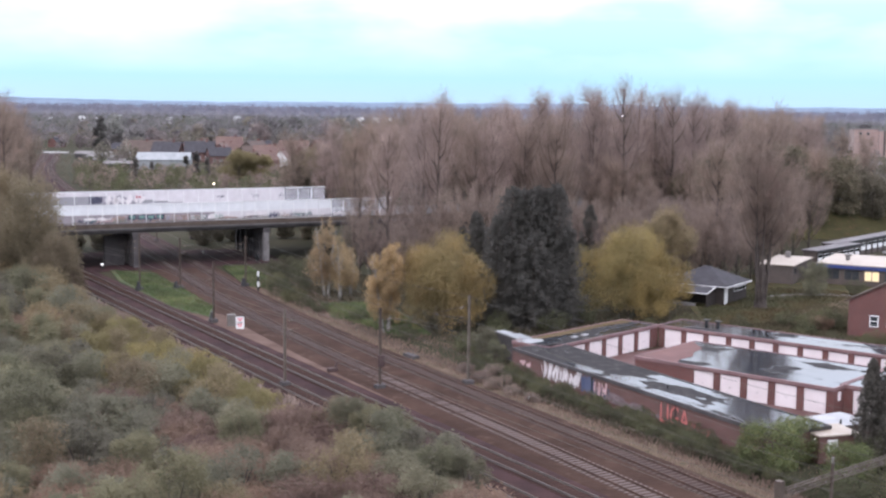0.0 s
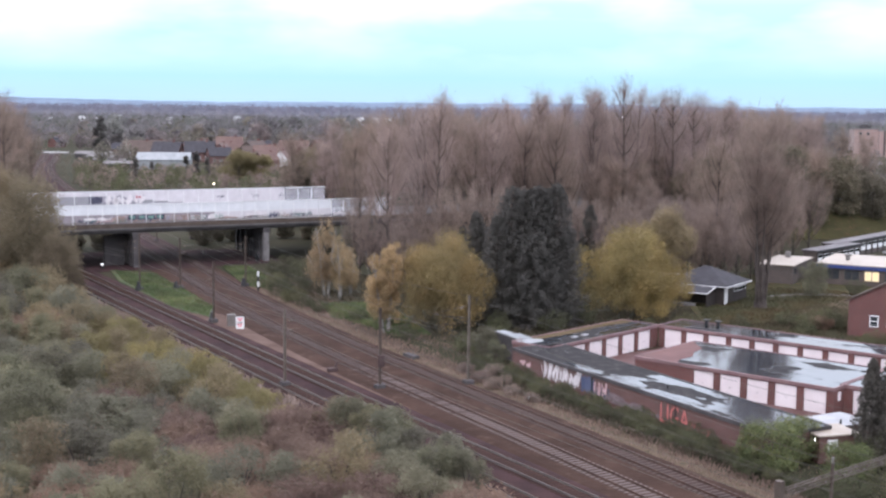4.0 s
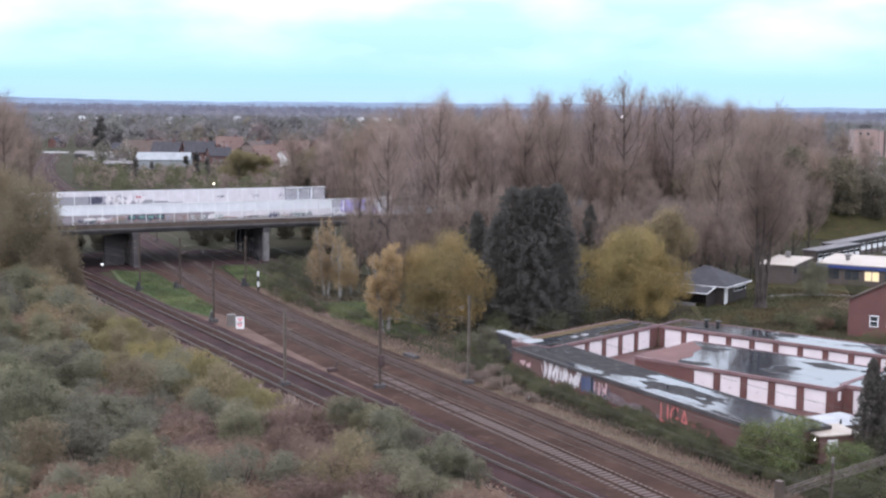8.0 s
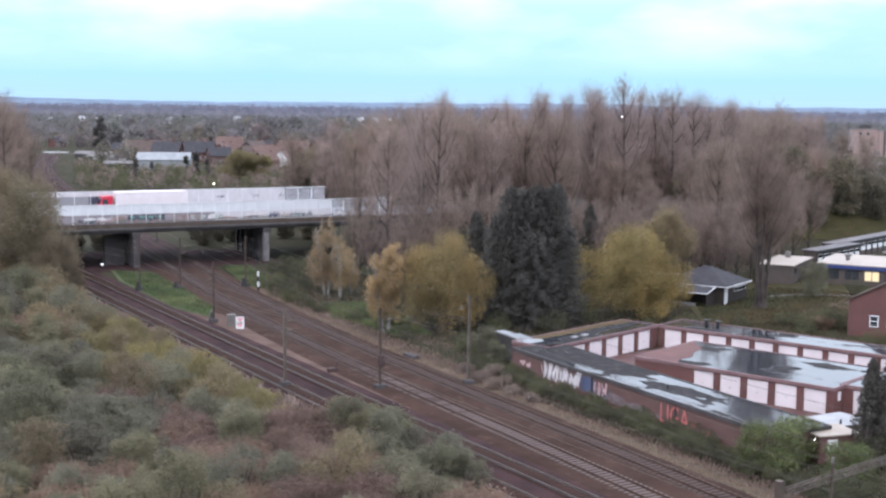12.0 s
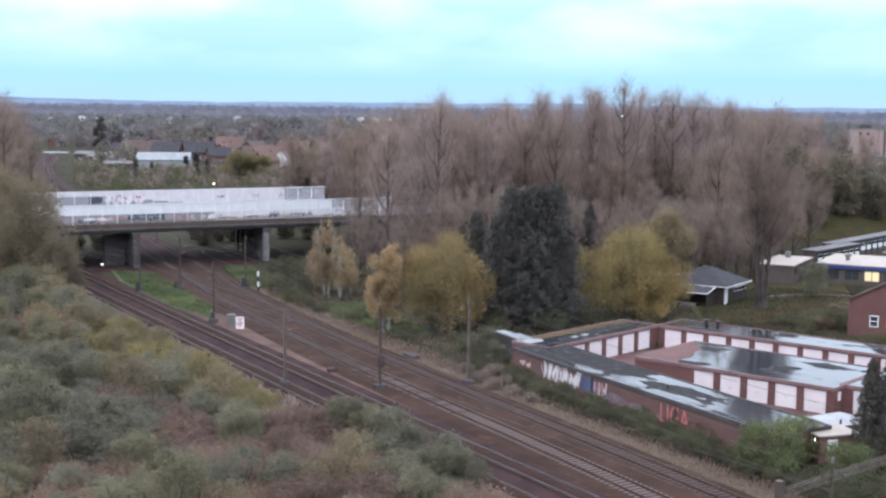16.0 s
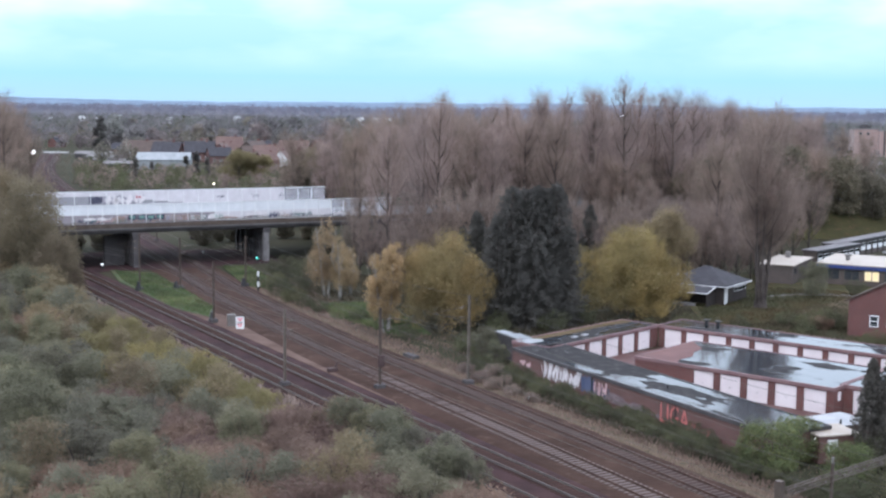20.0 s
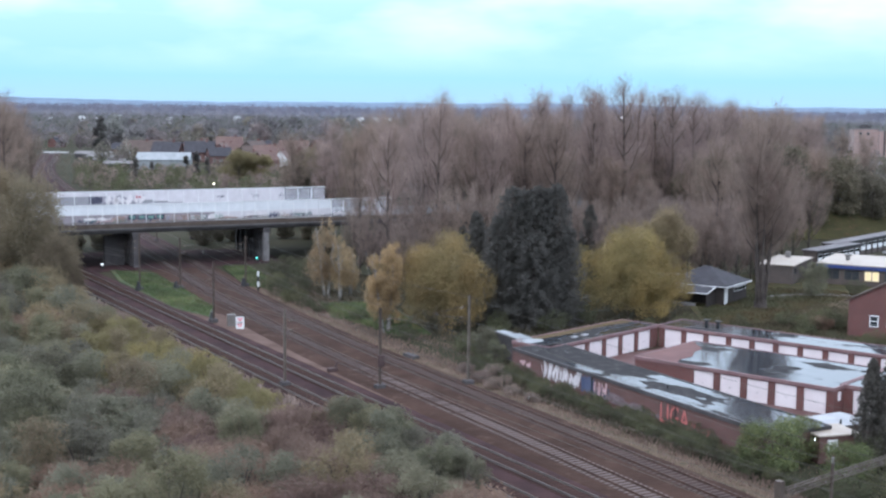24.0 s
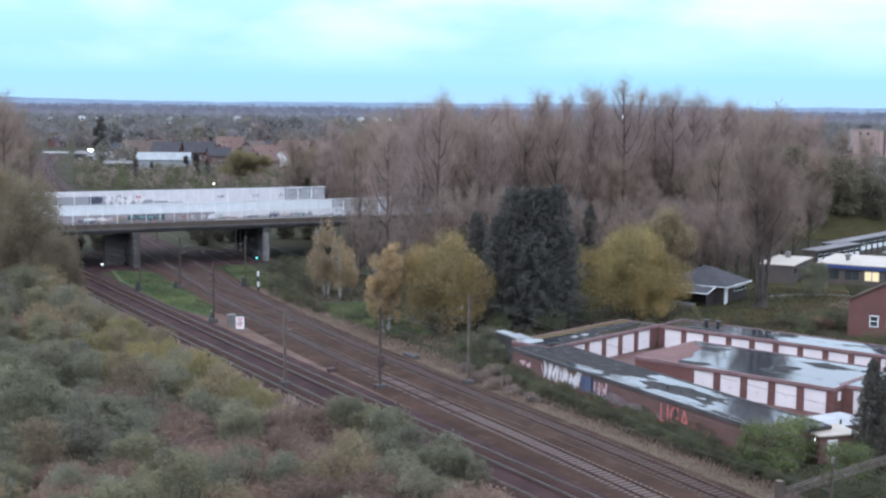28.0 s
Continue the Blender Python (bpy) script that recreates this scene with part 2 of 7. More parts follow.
M = {
    "ground": surface("field_ground", (0.0308, 0.031, 0.017), (0.0482, 0.0433, 0.0265), 0.05, 1.5, 0.95, spec=0.08),
    "soil": surface("bare_soil", (0.0806, 0.052, 0.041), (0.128, 0.0868, 0.0708), 0.3, 4, 0.95, spec=0.08),
    "grass": surface("mown_grass", (0.0364, 0.0351, 0.0161), (0.0546, 0.0495, 0.0213), 0.3, 5, 0.9, stain=(0.0727, 0.0428, 0.0236), spec=0.08),
    "verge": surface("dry_grass_verge", (0.0822, 0.0612, 0.0395), (0.124, 0.0921, 0.066), 0.35, 4, 0.95, stain=(0.0436, 0.0393, 0.0221), spec=0.08),
    "ballast": surface("rusty_ballast", (0.0337, 0.0193, 0.0143), (0.0596, 0.0347, 0.0257), 0.25, 7, 0.95, bump=0.8, stain=(0.0674, 0.043, 0.0315), spec=0.08),
    # oily bed colour, also used to paint the shade under the bridge
    "ballast_dark": surface("oily_and_shade_dark_ballast", (0.0282, 0.0168, 0.0177), (0.0564, 0.0312, 0.0302), 0.3, 7, 0.95, bump=0.8, spec=0.08),
    "rail": surface("worn_rail_steel", (0.134, 0.117, 0.104), (0.159, 0.139, 0.126), 0.5, 8, 0.5, 0.6, 0.02),
    "rail_rust": surface("rusty_rail", (0.0504, 0.028, 0.0196), (0.084, 0.0476, 0.0336), 0.5, 8, 0.7, 0.2, 0.1),
    "sleeper": surface("concrete_sleeper", (0.11, 0.0848, 0.0759), (0.148, 0.115, 0.105), 0.8, 6, 0.9),
    "sleeper_dark": surface("stained_sleeper", (0.0544, 0.0391, 0.0354), (0.0836, 0.0601, 0.0532), 0.8, 6, 0.9),
    "road": surface("road_asphalt", (0.06, 0.06, 0.062), (0.09, 0.09, 0.09), 0.3, 8, 0.6),
    "paving": surface("red_paving", (0.083, 0.0384, 0.0347), (0.113, 0.0576, 0.0502), 0.4, 6, 0.6),
    "brick": brickwork("red_brick", (0.104, 0.0305, 0.0256), (0.13, 0.0431, 0.0365), (0.138, 0.0938, 0.0873)),
    "brick_old": brickwork("weathered_brick", (0.0984, 0.042, 0.0364), (0.131, 0.056, 0.0476), (0.131, 0.0924, 0.084)),
    "brick_grey": brickwork("grey_brown_brick", (0.0663, 0.0506, 0.0433), (0.0892, 0.0684, 0.0578), (0.0994, 0.0833, 0.0751)),
    "brick_pink": brickwork("pinkish_brick", (0.313, 0.2, 0.175), (0.361, 0.247, 0.217), (0.331, 0.282, 0.271)),
    "fascia": surface("red_brown_fascia", (0.173, 0.102, 0.104), (0.222, 0.142, 0.139), 0.5, 5, 0.6),
    "door": surface("white_garage_door", (0.651, 0.585, 0.584), (0.7, 0.642, 0.641), 0.5, 5, 0.5, bump=0.05, grit=0.12),
    "white": surface("white_paint", (0.646, 0.646, 0.637), (0.714, 0.714, 0.705), 0.6, 6, 0.5, bump=0.05, grit=0.12),
    "roof_wet": wet_roof("wet_bitumen", 0.445, 0.15),
    "roof_damp": wet_roof("damp_bitumen", 0.52, 0.2),
    "roof_rail": wet_roof("railway_roof_bitumen", 0.48, 0.27, 15.0),
    "roof_red": surface("red_gravel_roof", (0.109, 0.0497, 0.0442), (0.139, 0.0677, 0.0597), 0.4, 6, 0.7),
    "roof_light": surface("pale_roofing", (0.275, 0.281, 0.29), (0.361, 0.361, 0.366), 0.4, 5, 0.45, stain=(0.211, 0.206, 0.206)),
    "roof_grey": surface("damp_grey_roofing", (0.104, 0.0912, 0.0927), (0.144, 0.129, 0.131), 0.4, 5, 0.5, stain=(0.072, 0.0646, 0.0646)),
    "roof_cream": surface("cream_roofing", (0.348, 0.292, 0.236), (0.415, 0.365, 0.309), 0.5, 5, 0.5, stain=(0.281, 0.236, 0.191)),
    "leaf_litter": surface("leaf_litter", (0.0675, 0.0405, 0.0169), (0.108, 0.0743, 0.027), 0.8, 9, 0.9, bump=0.8, stain=(0.0304, 0.0219, 0.0135)),
    "tile_dark": surface("dark_roof_tiles", (0.0373, 0.0355, 0.0403), (0.0547, 0.052, 0.0592), 0.6, 9, 0.85),
    "tile_red": surface("red_roof_tiles", (0.104, 0.0608, 0.0523), (0.133, 0.0851, 0.0697), 0.4, 8, 0.7),
    "tile_brown": surface("brown_roof_tiles", (0.0672, 0.047, 0.0381), (0.0896, 0.0627, 0.0515), 0.4, 8, 0.7),
    "metal_roof": surface("pale_sheet_roof", (0.22, 0.235, 0.24), (0.29, 0.305, 0.31), 0.3, 5, 0.75, stain=(0.16, 0.16, 0.165)),
    "concrete": surface("grey_concrete", (0.144, 0.135, 0.132), (0.204, 0.192, 0.186), 0.35, 5, 0.85, stain=(0.096, 0.087, 0.084)),
    # dark concrete; its tone also paints the shade on parts below the bridge
    "concrete_dark": surface("dark_and_shaded_concrete", (0.0533, 0.048, 0.0491), (0.0853, 0.0773, 0.0764), 0.35, 5, 0.85),
    "steel": surface("galvanised_steel", (0.19, 0.175, 0.16), (0.26, 0.24, 0.22), 0.8, 6, 0.5, 0.5, 0.05),
    "steel_rust": surface("rust_brown_steel", (0.0616, 0.0393, 0.0381), (0.0898, 0.0577, 0.054), 0.6, 6, 0.7, 0.2, 0.1),
    "wire": surface("copper_wire", (0.0701, 0.0639, 0.051), (0.105, 0.0931, 0.0713), 0.6, 6, 0.5, 0.4, 0),
    "black": surface("black_paint", (0.02, 0.02, 0.022), (0.035, 0.035, 0.036), 0.6, 6, 0.5, bump=0.05),
    "dark_wood": surface("dark_stained_boards", (0.028, 0.022, 0.02), (0.05, 0.04, 0.036), 0.6, 7, 0.7),
    "blue": surface("blue_fascia", (0.035, 0.049, 0.154), (0.049, 0.07, 0.21), 0.6, 6, 0.5),
    "glass": surface("window_glass", (0.03, 0.035, 0.04), (0.06, 0.065, 0.07), 0.8, 5, 0.08, bump=0.0, spec=0.8),
    "glass_lit": glow("lit_window", (1.0, 0.8, 0.45), 0.1),
    "panel": acrylic("hazy_barrier_glazing", (0.699, 0.707, 0.722), 0.06),
    "panel_low": acrylic("grimy_barrier_glazing", (0.321, 0.286, 0.304), 0.06),
    "panel_far": acrylic("white_barrier_panel", (0.631, 0.596, 0.611), 0.03),
    "panel_clear": acrylic("clear_barrier_glazing", (0.72, 0.72, 0.76), 0.72),
    "pane_grey": acrylic("grey_barrier_pane", (0.33, 0.323, 0.343), 0.1),
    "red_paint": surface("red_paint", (0.55, 0.03, 0.06), (0.68, 0.05, 0.08), 0.6, 6, 0.35, bump=0.03),
    "orange_spray": surface("orange_spray_paint", (0.446, 0.123, 0.103), (0.518, 0.171, 0.158), 0.6, 6, 0.7, bump=0.05),
    "white_spray": surface("white_spray_paint", (0.62, 0.58, 0.58), (0.75, 0.70, 0.70), 0.6, 6, 0.7, bump=0.05),
    "blue_spray": surface("blue_spray_paint", (0.0577, 0.0735, 0.137), (0.0922, 0.105, 0.168), 0.6, 6, 0.7, bump=0.05),
    "pink_spray": surface("pink_spray_paint", (0.505, 0.317, 0.317), (0.606, 0.422, 0.422), 0.6, 6, 0.7, bump=0.05),
    "green_spray": surface("green_spray_paint", (0.112, 0.224, 0.192), (0.176, 0.304, 0.264), 0.6, 6, 0.7, bump=0.05),
    "red_spray": surface("red_spray_paint", (0.42, 0.12, 0.14), (0.5, 0.18, 0.2), 0.6, 6, 0.7, bump=0.05),
    "dark_tan": surface("brown_spray_paint", (0.24, 0.18, 0.16), (0.33, 0.25, 0.23), 0.6, 6, 0.7, bump=0.05),
    "lilac_spray": surface("washed_out_paint", (0.14, 0.105, 0.11), (0.2, 0.155, 0.16), 0.9, 4, 0.8, bump=0.05, stain=(0.1, 0.06, 0.055)),
    "grey_spray": surface("grey_spray_paint", (0.30, 0.28, 0.31), (0.38, 0.36, 0.39), 0.6, 6, 0.7, bump=0.05),
    "dark_spray": surface("dark_spray_paint", (0.042, 0.042, 0.07), (0.084, 0.084, 0.119), 0.6, 6, 0.7, bump=0.05),
    "tan_spray": surface("tan_spray_paint", (0.33, 0.236, 0.205), (0.409, 0.31, 0.279), 0.6, 6, 0.7, bump=0.05),
    "purple": surface("purple_van_paint", (0.2, 0.1, 0.62), (0.28, 0.16, 0.72), 0.6, 6, 0.35, bump=0.03),
    "blue_van": surface("blue_coach_paint", (0.03, 0.035, 0.16), (0.045, 0.05, 0.2), 0.6, 6, 0.35, bump=0.03),
    "tyre": surface("tyre_rubber", (0.02, 0.02, 0.02), (0.035, 0.035, 0.035), 0.6, 6, 0.85),
    "lamp_white": glow("white_lamp", (1.0, 0.95, 0.9), 6.0),
    "lamp_warm": glow("warm_lamp", (1.0, 0.85, 0.6), 5.0),
    "lamp_green": glow("green_signal_lens", (0.2, 0.9, 0.7), 1.6),
    "bark": surface("grey_brown_bark", (0.075, 0.06, 0.052), (0.13, 0.105, 0.09), 0.8, 7, 0.9),
    "bark_dark": surface("dark_bark", (0.045, 0.036, 0.032), (0.08, 0.065, 0.056), 0.8, 7, 0.9),
    "bark_birch": surface("white_birch_bark", (0.27, 0.252, 0.228), (0.36, 0.342, 0.318), 1.5, 7, 0.8, stain=(0.048, 0.042, 0.039)),
    "twig": leafy("bare_twigs", [(0.249, 0.193, 0.177), (0.305, 0.237, 0.217), (0.363, 0.287, 0.26), (0.31, 0.237, 0.211)], 0.45, own=0.35),
    "twig_warm": leafy("russet_twigs", [(0.226, 0.174, 0.143), (0.284, 0.217, 0.176), (0.327, 0.255, 0.208), (0.216, 0.166, 0.149)], 0.45, own=0.35),
    "thicket": leafy("dark_thicket_twigs", [(0.178, 0.142, 0.128), (0.231, 0.18, 0.158), (0.285, 0.22, 0.189), (0.213, 0.168, 0.145)], 0.35, own=0.35),
    "needle": leafy("dark_conifer_needles", [(0.0841, 0.083, 0.0824), (0.12, 0.114, 0.11), (0.157, 0.146, 0.136)], 0.5, swing=(0.85, 1.12), leaf=0.1),
    "gold": leafy("golden_birch_leaves", [(0.371, 0.268, 0.152), (0.472, 0.34, 0.177), (0.514, 0.369, 0.213), (0.314, 0.248, 0.159)], 0.45),
    "gold_pale": leafy("pale_golden_leaves", [(0.324, 0.24, 0.147), (0.389, 0.286, 0.167), (0.356, 0.275, 0.176), (0.27, 0.214, 0.147)], 0.45),
    "ochre": leafy("ochre_leaves", [(0.226, 0.18, 0.101), (0.277, 0.222, 0.112), (0.331, 0.263, 0.126), (0.2, 0.166, 0.107)], 0.4, broad=0.25, drift=(1.1, 1.0, 0.9), swing=(0.66, 1.22), leaf=0.35),
    "willow": leafy("yellow_green_willow_leaves", [(0.271, 0.223, 0.107), (0.338, 0.279, 0.125), (0.408, 0.329, 0.138), (0.237, 0.201, 0.116)], 0.4, broad=0.22, drift=(1.12, 1.02, 0.9), swing=(0.66, 1.22), leaf=0.35),
    "olive": leafy("olive_leaves", [(0.235, 0.198, 0.136), (0.28, 0.233, 0.162), (0.325, 0.27, 0.182), (0.209, 0.179, 0.136)], 0.6, broad=0.45, swing=(0.72, 1.18), own=0.9, leaf=0.35),
    "dusk_olive": leafy("dull_olive_leaves", [(0.194, 0.163, 0.112), (0.24, 0.198, 0.133), (0.218, 0.183, 0.133), (0.179, 0.153, 0.114)], 0.5, broad=0.2, swing=(0.75, 1.2), leaf=0.4),
    "silver": leafy("grey_green_leaves", [(0.2, 0.199, 0.154), (0.243, 0.237, 0.188), (0.286, 0.277, 0.219), (0.183, 0.176, 0.143)], 0.6, broad=0.45, swing=(0.72, 1.18), own=0.9, leaf=0.35),
    "straw": leafy("yellowing_shrub_leaves", [(0.232, 0.209, 0.112), (0.283, 0.25, 0.134), (0.324, 0.282, 0.15), (0.207, 0.188, 0.116)], 0.6, broad=0.45, swing=(0.72, 1.18), own=0.9, leaf=0.35),
    "russet": leafy("russet_shrub_leaves", [(0.22, 0.158, 0.138), (0.258, 0.189, 0.162), (0.296, 0.219, 0.188), (0.199, 0.15, 0.128)], 0.6, broad=0.45, swing=(0.72, 1.18), own=0.9, leaf=0.35),
    "sage": leafy("soft_green_leaves", [(0.174, 0.177, 0.125), (0.215, 0.214, 0.15), (0.254, 0.245, 0.177), (0.174, 0.165, 0.131)], 0.6, broad=0.45, swing=(0.72, 1.18), own=0.9, leaf=0.35),
    "turf": surface("green_turf", (0.0521, 0.0719, 0.0352), (0.0814, 0.102, 0.0469), 0.3, 5, 0.9, stain=(0.115, 0.0759, 0.0588), spec=0.08),
    "green": leafy("green_shrub_leaves", [(0.0699, 0.0986, 0.0546), (0.105, 0.134, 0.0701), (0.151, 0.166, 0.0857), (0.187, 0.187, 0.078)]),
    "hedge_green": leafy("ivy_green_leaves", [(0.085, 0.1, 0.06), (0.105, 0.12, 0.07), (0.13, 0.13, 0.085), (0.12, 0.105, 0.08)], 0.45, own=0.9, leaf=0.5),
    "hedge": leafy("dark_hedge_leaves", [(0.0996, 0.0981, 0.0748), (0.128, 0.123, 0.0904), (0.165, 0.149, 0.11), (0.17, 0.136, 0.11)], 0.4),
    # distant woods: aerial haze is mixed into the base colours, more with distance
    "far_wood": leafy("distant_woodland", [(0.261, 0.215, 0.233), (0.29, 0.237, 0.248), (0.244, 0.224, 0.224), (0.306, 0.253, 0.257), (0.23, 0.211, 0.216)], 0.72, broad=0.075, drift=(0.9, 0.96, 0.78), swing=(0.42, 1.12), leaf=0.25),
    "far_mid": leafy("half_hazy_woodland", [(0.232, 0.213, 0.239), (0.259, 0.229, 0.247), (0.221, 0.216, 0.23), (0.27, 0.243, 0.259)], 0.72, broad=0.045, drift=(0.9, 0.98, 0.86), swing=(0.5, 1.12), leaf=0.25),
    "mast_tan": surface("tan_grey_mast", (0.12, 0.098, 0.08), (0.165, 0.138, 0.112), 0.8, 6, 0.8, 0.0, 0.05),
    "mast": surface("brown_grey_mast", (0.0801, 0.0598, 0.0482), (0.117, 0.0892, 0.0722), 0.8, 6, 0.6, 0.2, 0.05),
    "blades": leafy("grass_blades", [(0.067, 0.102, 0.0459), (0.0914, 0.133, 0.0574), (0.115, 0.155, 0.0717), (0.122, 0.12, 0.079)], 0.3, 0.2, (1.46, 1.27, 1.24)),
    "lawn_blades": leafy("lawn_blades", [(0.062, 0.068, 0.036), (0.075, 0.078, 0.042), (0.085, 0.08, 0.05), (0.06, 0.058, 0.036)], 0.3, 0.12, (1.2, 0.9, 0.9)),
    "weeds": leafy("brown_weeds", [(0.075, 0.065, 0.048), (0.10, 0.082, 0.06), (0.13, 0.105, 0.075), (0.07, 0.075, 0.045)], 0.3, 0.15),
    # farthest woods, with the most blue haze put into the colour
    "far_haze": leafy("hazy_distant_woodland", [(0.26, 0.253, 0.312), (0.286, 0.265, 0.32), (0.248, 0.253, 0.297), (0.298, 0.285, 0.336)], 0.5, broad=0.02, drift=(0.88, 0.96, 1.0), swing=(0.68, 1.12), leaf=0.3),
    # blue of the distance haze painted as the hills' own colour
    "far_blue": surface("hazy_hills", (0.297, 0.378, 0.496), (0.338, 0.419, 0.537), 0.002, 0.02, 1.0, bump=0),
    "clouds": clouds("cloud_sheet"),
}


# ---------------------------------------------------------------- mesh tools
class Mesh:
    """Gathers faces for one mesh."""

    def __init__(self):
        self.v, self.f = [], []

    def add(self, verts, faces):
        k = len(self.v)
        self.v += [tuple(p) for p in verts]
        self.f += [tuple(i + k for i in f) for f in faces]
        return self

    def box(self, x0, x1, y0, y1, z0, z1, m=None):
        p = [Vector((x, y, z)) for z in (z0, z1) for y in (y0, y1) for x in (x0, x1)]
        if m is not None:
            p = [m @ q for q in p]
        return self.add(p, [(0, 2, 3, 1), (4, 5, 7, 6), (0, 1, 5, 4), (2, 6, 7, 3), (0, 4, 6, 2), (1, 3, 7, 5)])

    def beam(self, a, b, w, h):
        a, b = Vector(a), Vector(b)
        d = (b - a).normalized()
        s = d.cross(Vector((0, 0, 1)))
        s = s.normalized() if s.length > 0.01 else Vector((1, 0, 0))
        u = s.cross(d)
        p = [q + s * i * w / 2 + u * j * h / 2 for q in (a, b) for i, j in ((-1, -1), (1, -1), (1, 1), (-1, 1))]
        return self.add(p, [(3, 2, 1, 0), (4, 5, 6, 7), (0, 1, 5, 4), (1, 2, 6, 5), (2, 3, 7, 6), (3, 0, 4, 7)])

    def tube(self, path, radii, n=6, cap=True):
        path = [Vector(p) for p in path]
        rings = []
        for i, p in enumerate(path):
            d = (path[min(i + 1, len(path) - 1)] - path[max(i - 1, 0)]).normalized()
            s = d.cross(Vector((0.31, 0.95, 0.05))).normalized()
            u = s.cross(d)
            r = radii[i] if isinstance(radii, (list, tuple)) else radii
            rings.append([p + (s * math.cos(a) + u * math.sin(a)) * r for a in (2 * math.pi * k / n for k in range(n))])
        v = [q for r in rings for q in r]
        f = [(i * n + k, i * n + (k + 1) % n, (i + 1) * n + (k + 1) % n, (i + 1) * n + k) for i in range(len(path) - 1) for k in range(n)]
        if cap:
            f += [tuple(range(n))[::-1], tuple((len(path) - 1) * n + k for k in range(n))]
        return self.add(v, f)

    def prism(self, outline, z0, z1):
        """An upright block over an outline of (x, y), given anticlockwise."""
        n = len(outline)
        v = [(x, y, z) for z in (z0, z1) for x, y in outline]
        return self.add(v, [tuple(range(n))[::-1], tuple(range(n, 2 * n))] + [(k, (k + 1) % n, n + (k + 1) % n, n + k) for k in range(n)])

    def ball(self, c, r, n=8, sz=1.0):
        path = [(c[0], c[1], c[2] + r * sz * math.sin(a)) for a in np.linspace(-1.5, 1.5, 6)]
        return self.tube(path, [max(0.02 * r, r * math.cos(a)) for a in np.linspace(-1.5, 1.5, 6)], n)

    def data(self, name, mat, smooth=False):
        me = bpy.data.meshes.new(name)
        me.from_pydata(self.v, [], self.f)
        me.materials.append(M[mat])
        if smooth:
            me.shade_smooth()
        return me


def quad_data(name, c, u, w, mat):
    """A mesh of many small leaves or twigs: centres c, half-lengths u, half-widths w."""
    n = len(c)
    v = np.stack([c - u - w * 0.6, c - u * 0.2 + w, c + u + w * 0.3, c + u * 0.1 - w], 1).reshape(-1, 3)
    me = bpy.data.meshes.new(name)
    me.vertices.add(4 * n)
    me.vertices.foreach_set("co", v.astype(np.float32).ravel())
    me.loops.add(4 * n)
    me.loops.foreach_set("vertex_index", np.arange(4 * n, dtype=np.int32))
    me.polygons.add(n)
    me.polygons.foreach_set("loop_start", np.arange(0, 4 * n, 4, dtype=np.int32))
    me.polygons.foreach_set("loop_total", np.full(n, 4, dtype=np.int32))
    me.update(calc_edges=True)
    me.materials.append(M[mat])
    return me


def part(name, mesh, mat, parent, label="", smooth=False):
    """One mesh object under a thing or a part."""
    ob = new(name, mesh if isinstance(mesh, bpy.types.Mesh) else mesh.data(name, mat, smooth))
    ob.parent = parent
    return tagged(ob, label)


def thing(name, label, category, m=None, group="", kind=""):
    ob = new(name)
    ob.empty_display_size = 0.3
    if m is not None:
        ob.matrix_world = m
    return tagged(ob, label, category, group, kind)


def solo(name, mesh, mat, label, category="", kind="", group=""):
    return tagged(new(name, mesh if isinstance(mesh, bpy.types.Mesh) else mesh.data(name, mat)), label, category, group, kind)


def along(points, step):
    """Points at even steps along a smooth curve through the points given."""
    p = [np.array(q, float) for q in points]
    p = [2 * p[0] - p[1]] + p + [2 * p[-1] - p[-2]]
    fine = []
    for a, b, c, d in zip(p, p[1:], p[2:], p[3:]):
        for t in np.linspace(0, 1, 24, endpoint=False):
            fine.append(0.5 * (2 * b + (c - a) * t + (2 * a - 5 * b + 4 * c - d) * t * t + (3 * b - a - 3 * c + d) * t ** 3))
    fine = np.array(fine + [p[-2]])
    s = np.concatenate([[0], np.cumsum(np.linalg.norm(np.diff(fine, axis=0), axis=1))])
    at = np.arange(0, s[-1], step)
    return np.stack([np.interp(at, s, fine[:, k]) for k in range(fine.shape[1])], 1)


def offset(line, d):
    """The line moved d metres to the right of its course."""
    t = np.gradient(line[:, :2], axis=0)
    t /= np.linalg.norm(t, axis=1)[:, None]
    return line[:, :2] + np.stack([t[:, 1], -t[:, 0]], 1) * d


def ribbon(line, rows):
    """A strip along a line: rows of (offset to the right, height)."""
    mesh = Mesh()
    edges = [offset(line, d) for d, z in rows]
    n, k = len(line), len(rows)
    v = [(*edges[j][i], rows[j][1]) for i in range(n) for j in range(k)]
    return mesh.add(v, [(i * k + j, (i + 1) * k + j, (i + 1) * k + j + 1, i * k + j + 1) for i in range(n - 1) for j in range(k - 1)])

# ---------------------------------------------------------------- ground, distance, sky sheet
RAIL = along([(41, 49), (34, 63), (19.6, 90.9), (10.9, 107.3), (3.8, 120.3), (-5.2, 137), (-16, 158.3), (-29.4, 187), (-42.8, 219), (-57, 252), (-84, 315), (-120.3, 407), (-150.4, 488), (-171, 552), (-184, 600), (-198, 650), (-210, 690)], 1.0)
NEAR = along([(35.5, 47.8), (11.0, 88.8), (-10.6, 124.9), (-37.9, 171.4), (-62.3, 213.2), (-82, 248), (-104, 300), (-128, 360)], 1.0)

ground = Mesh()
gx = [-5000, -2500, -1200, -600, -300, -150, -75, 0, 75, 150, 300, 600, 1200, 2500, 5000]
gy = [-600, -200, 0, 60, 120, 200, 300, 450, 700, 1100, 1800, 2800, 4900]
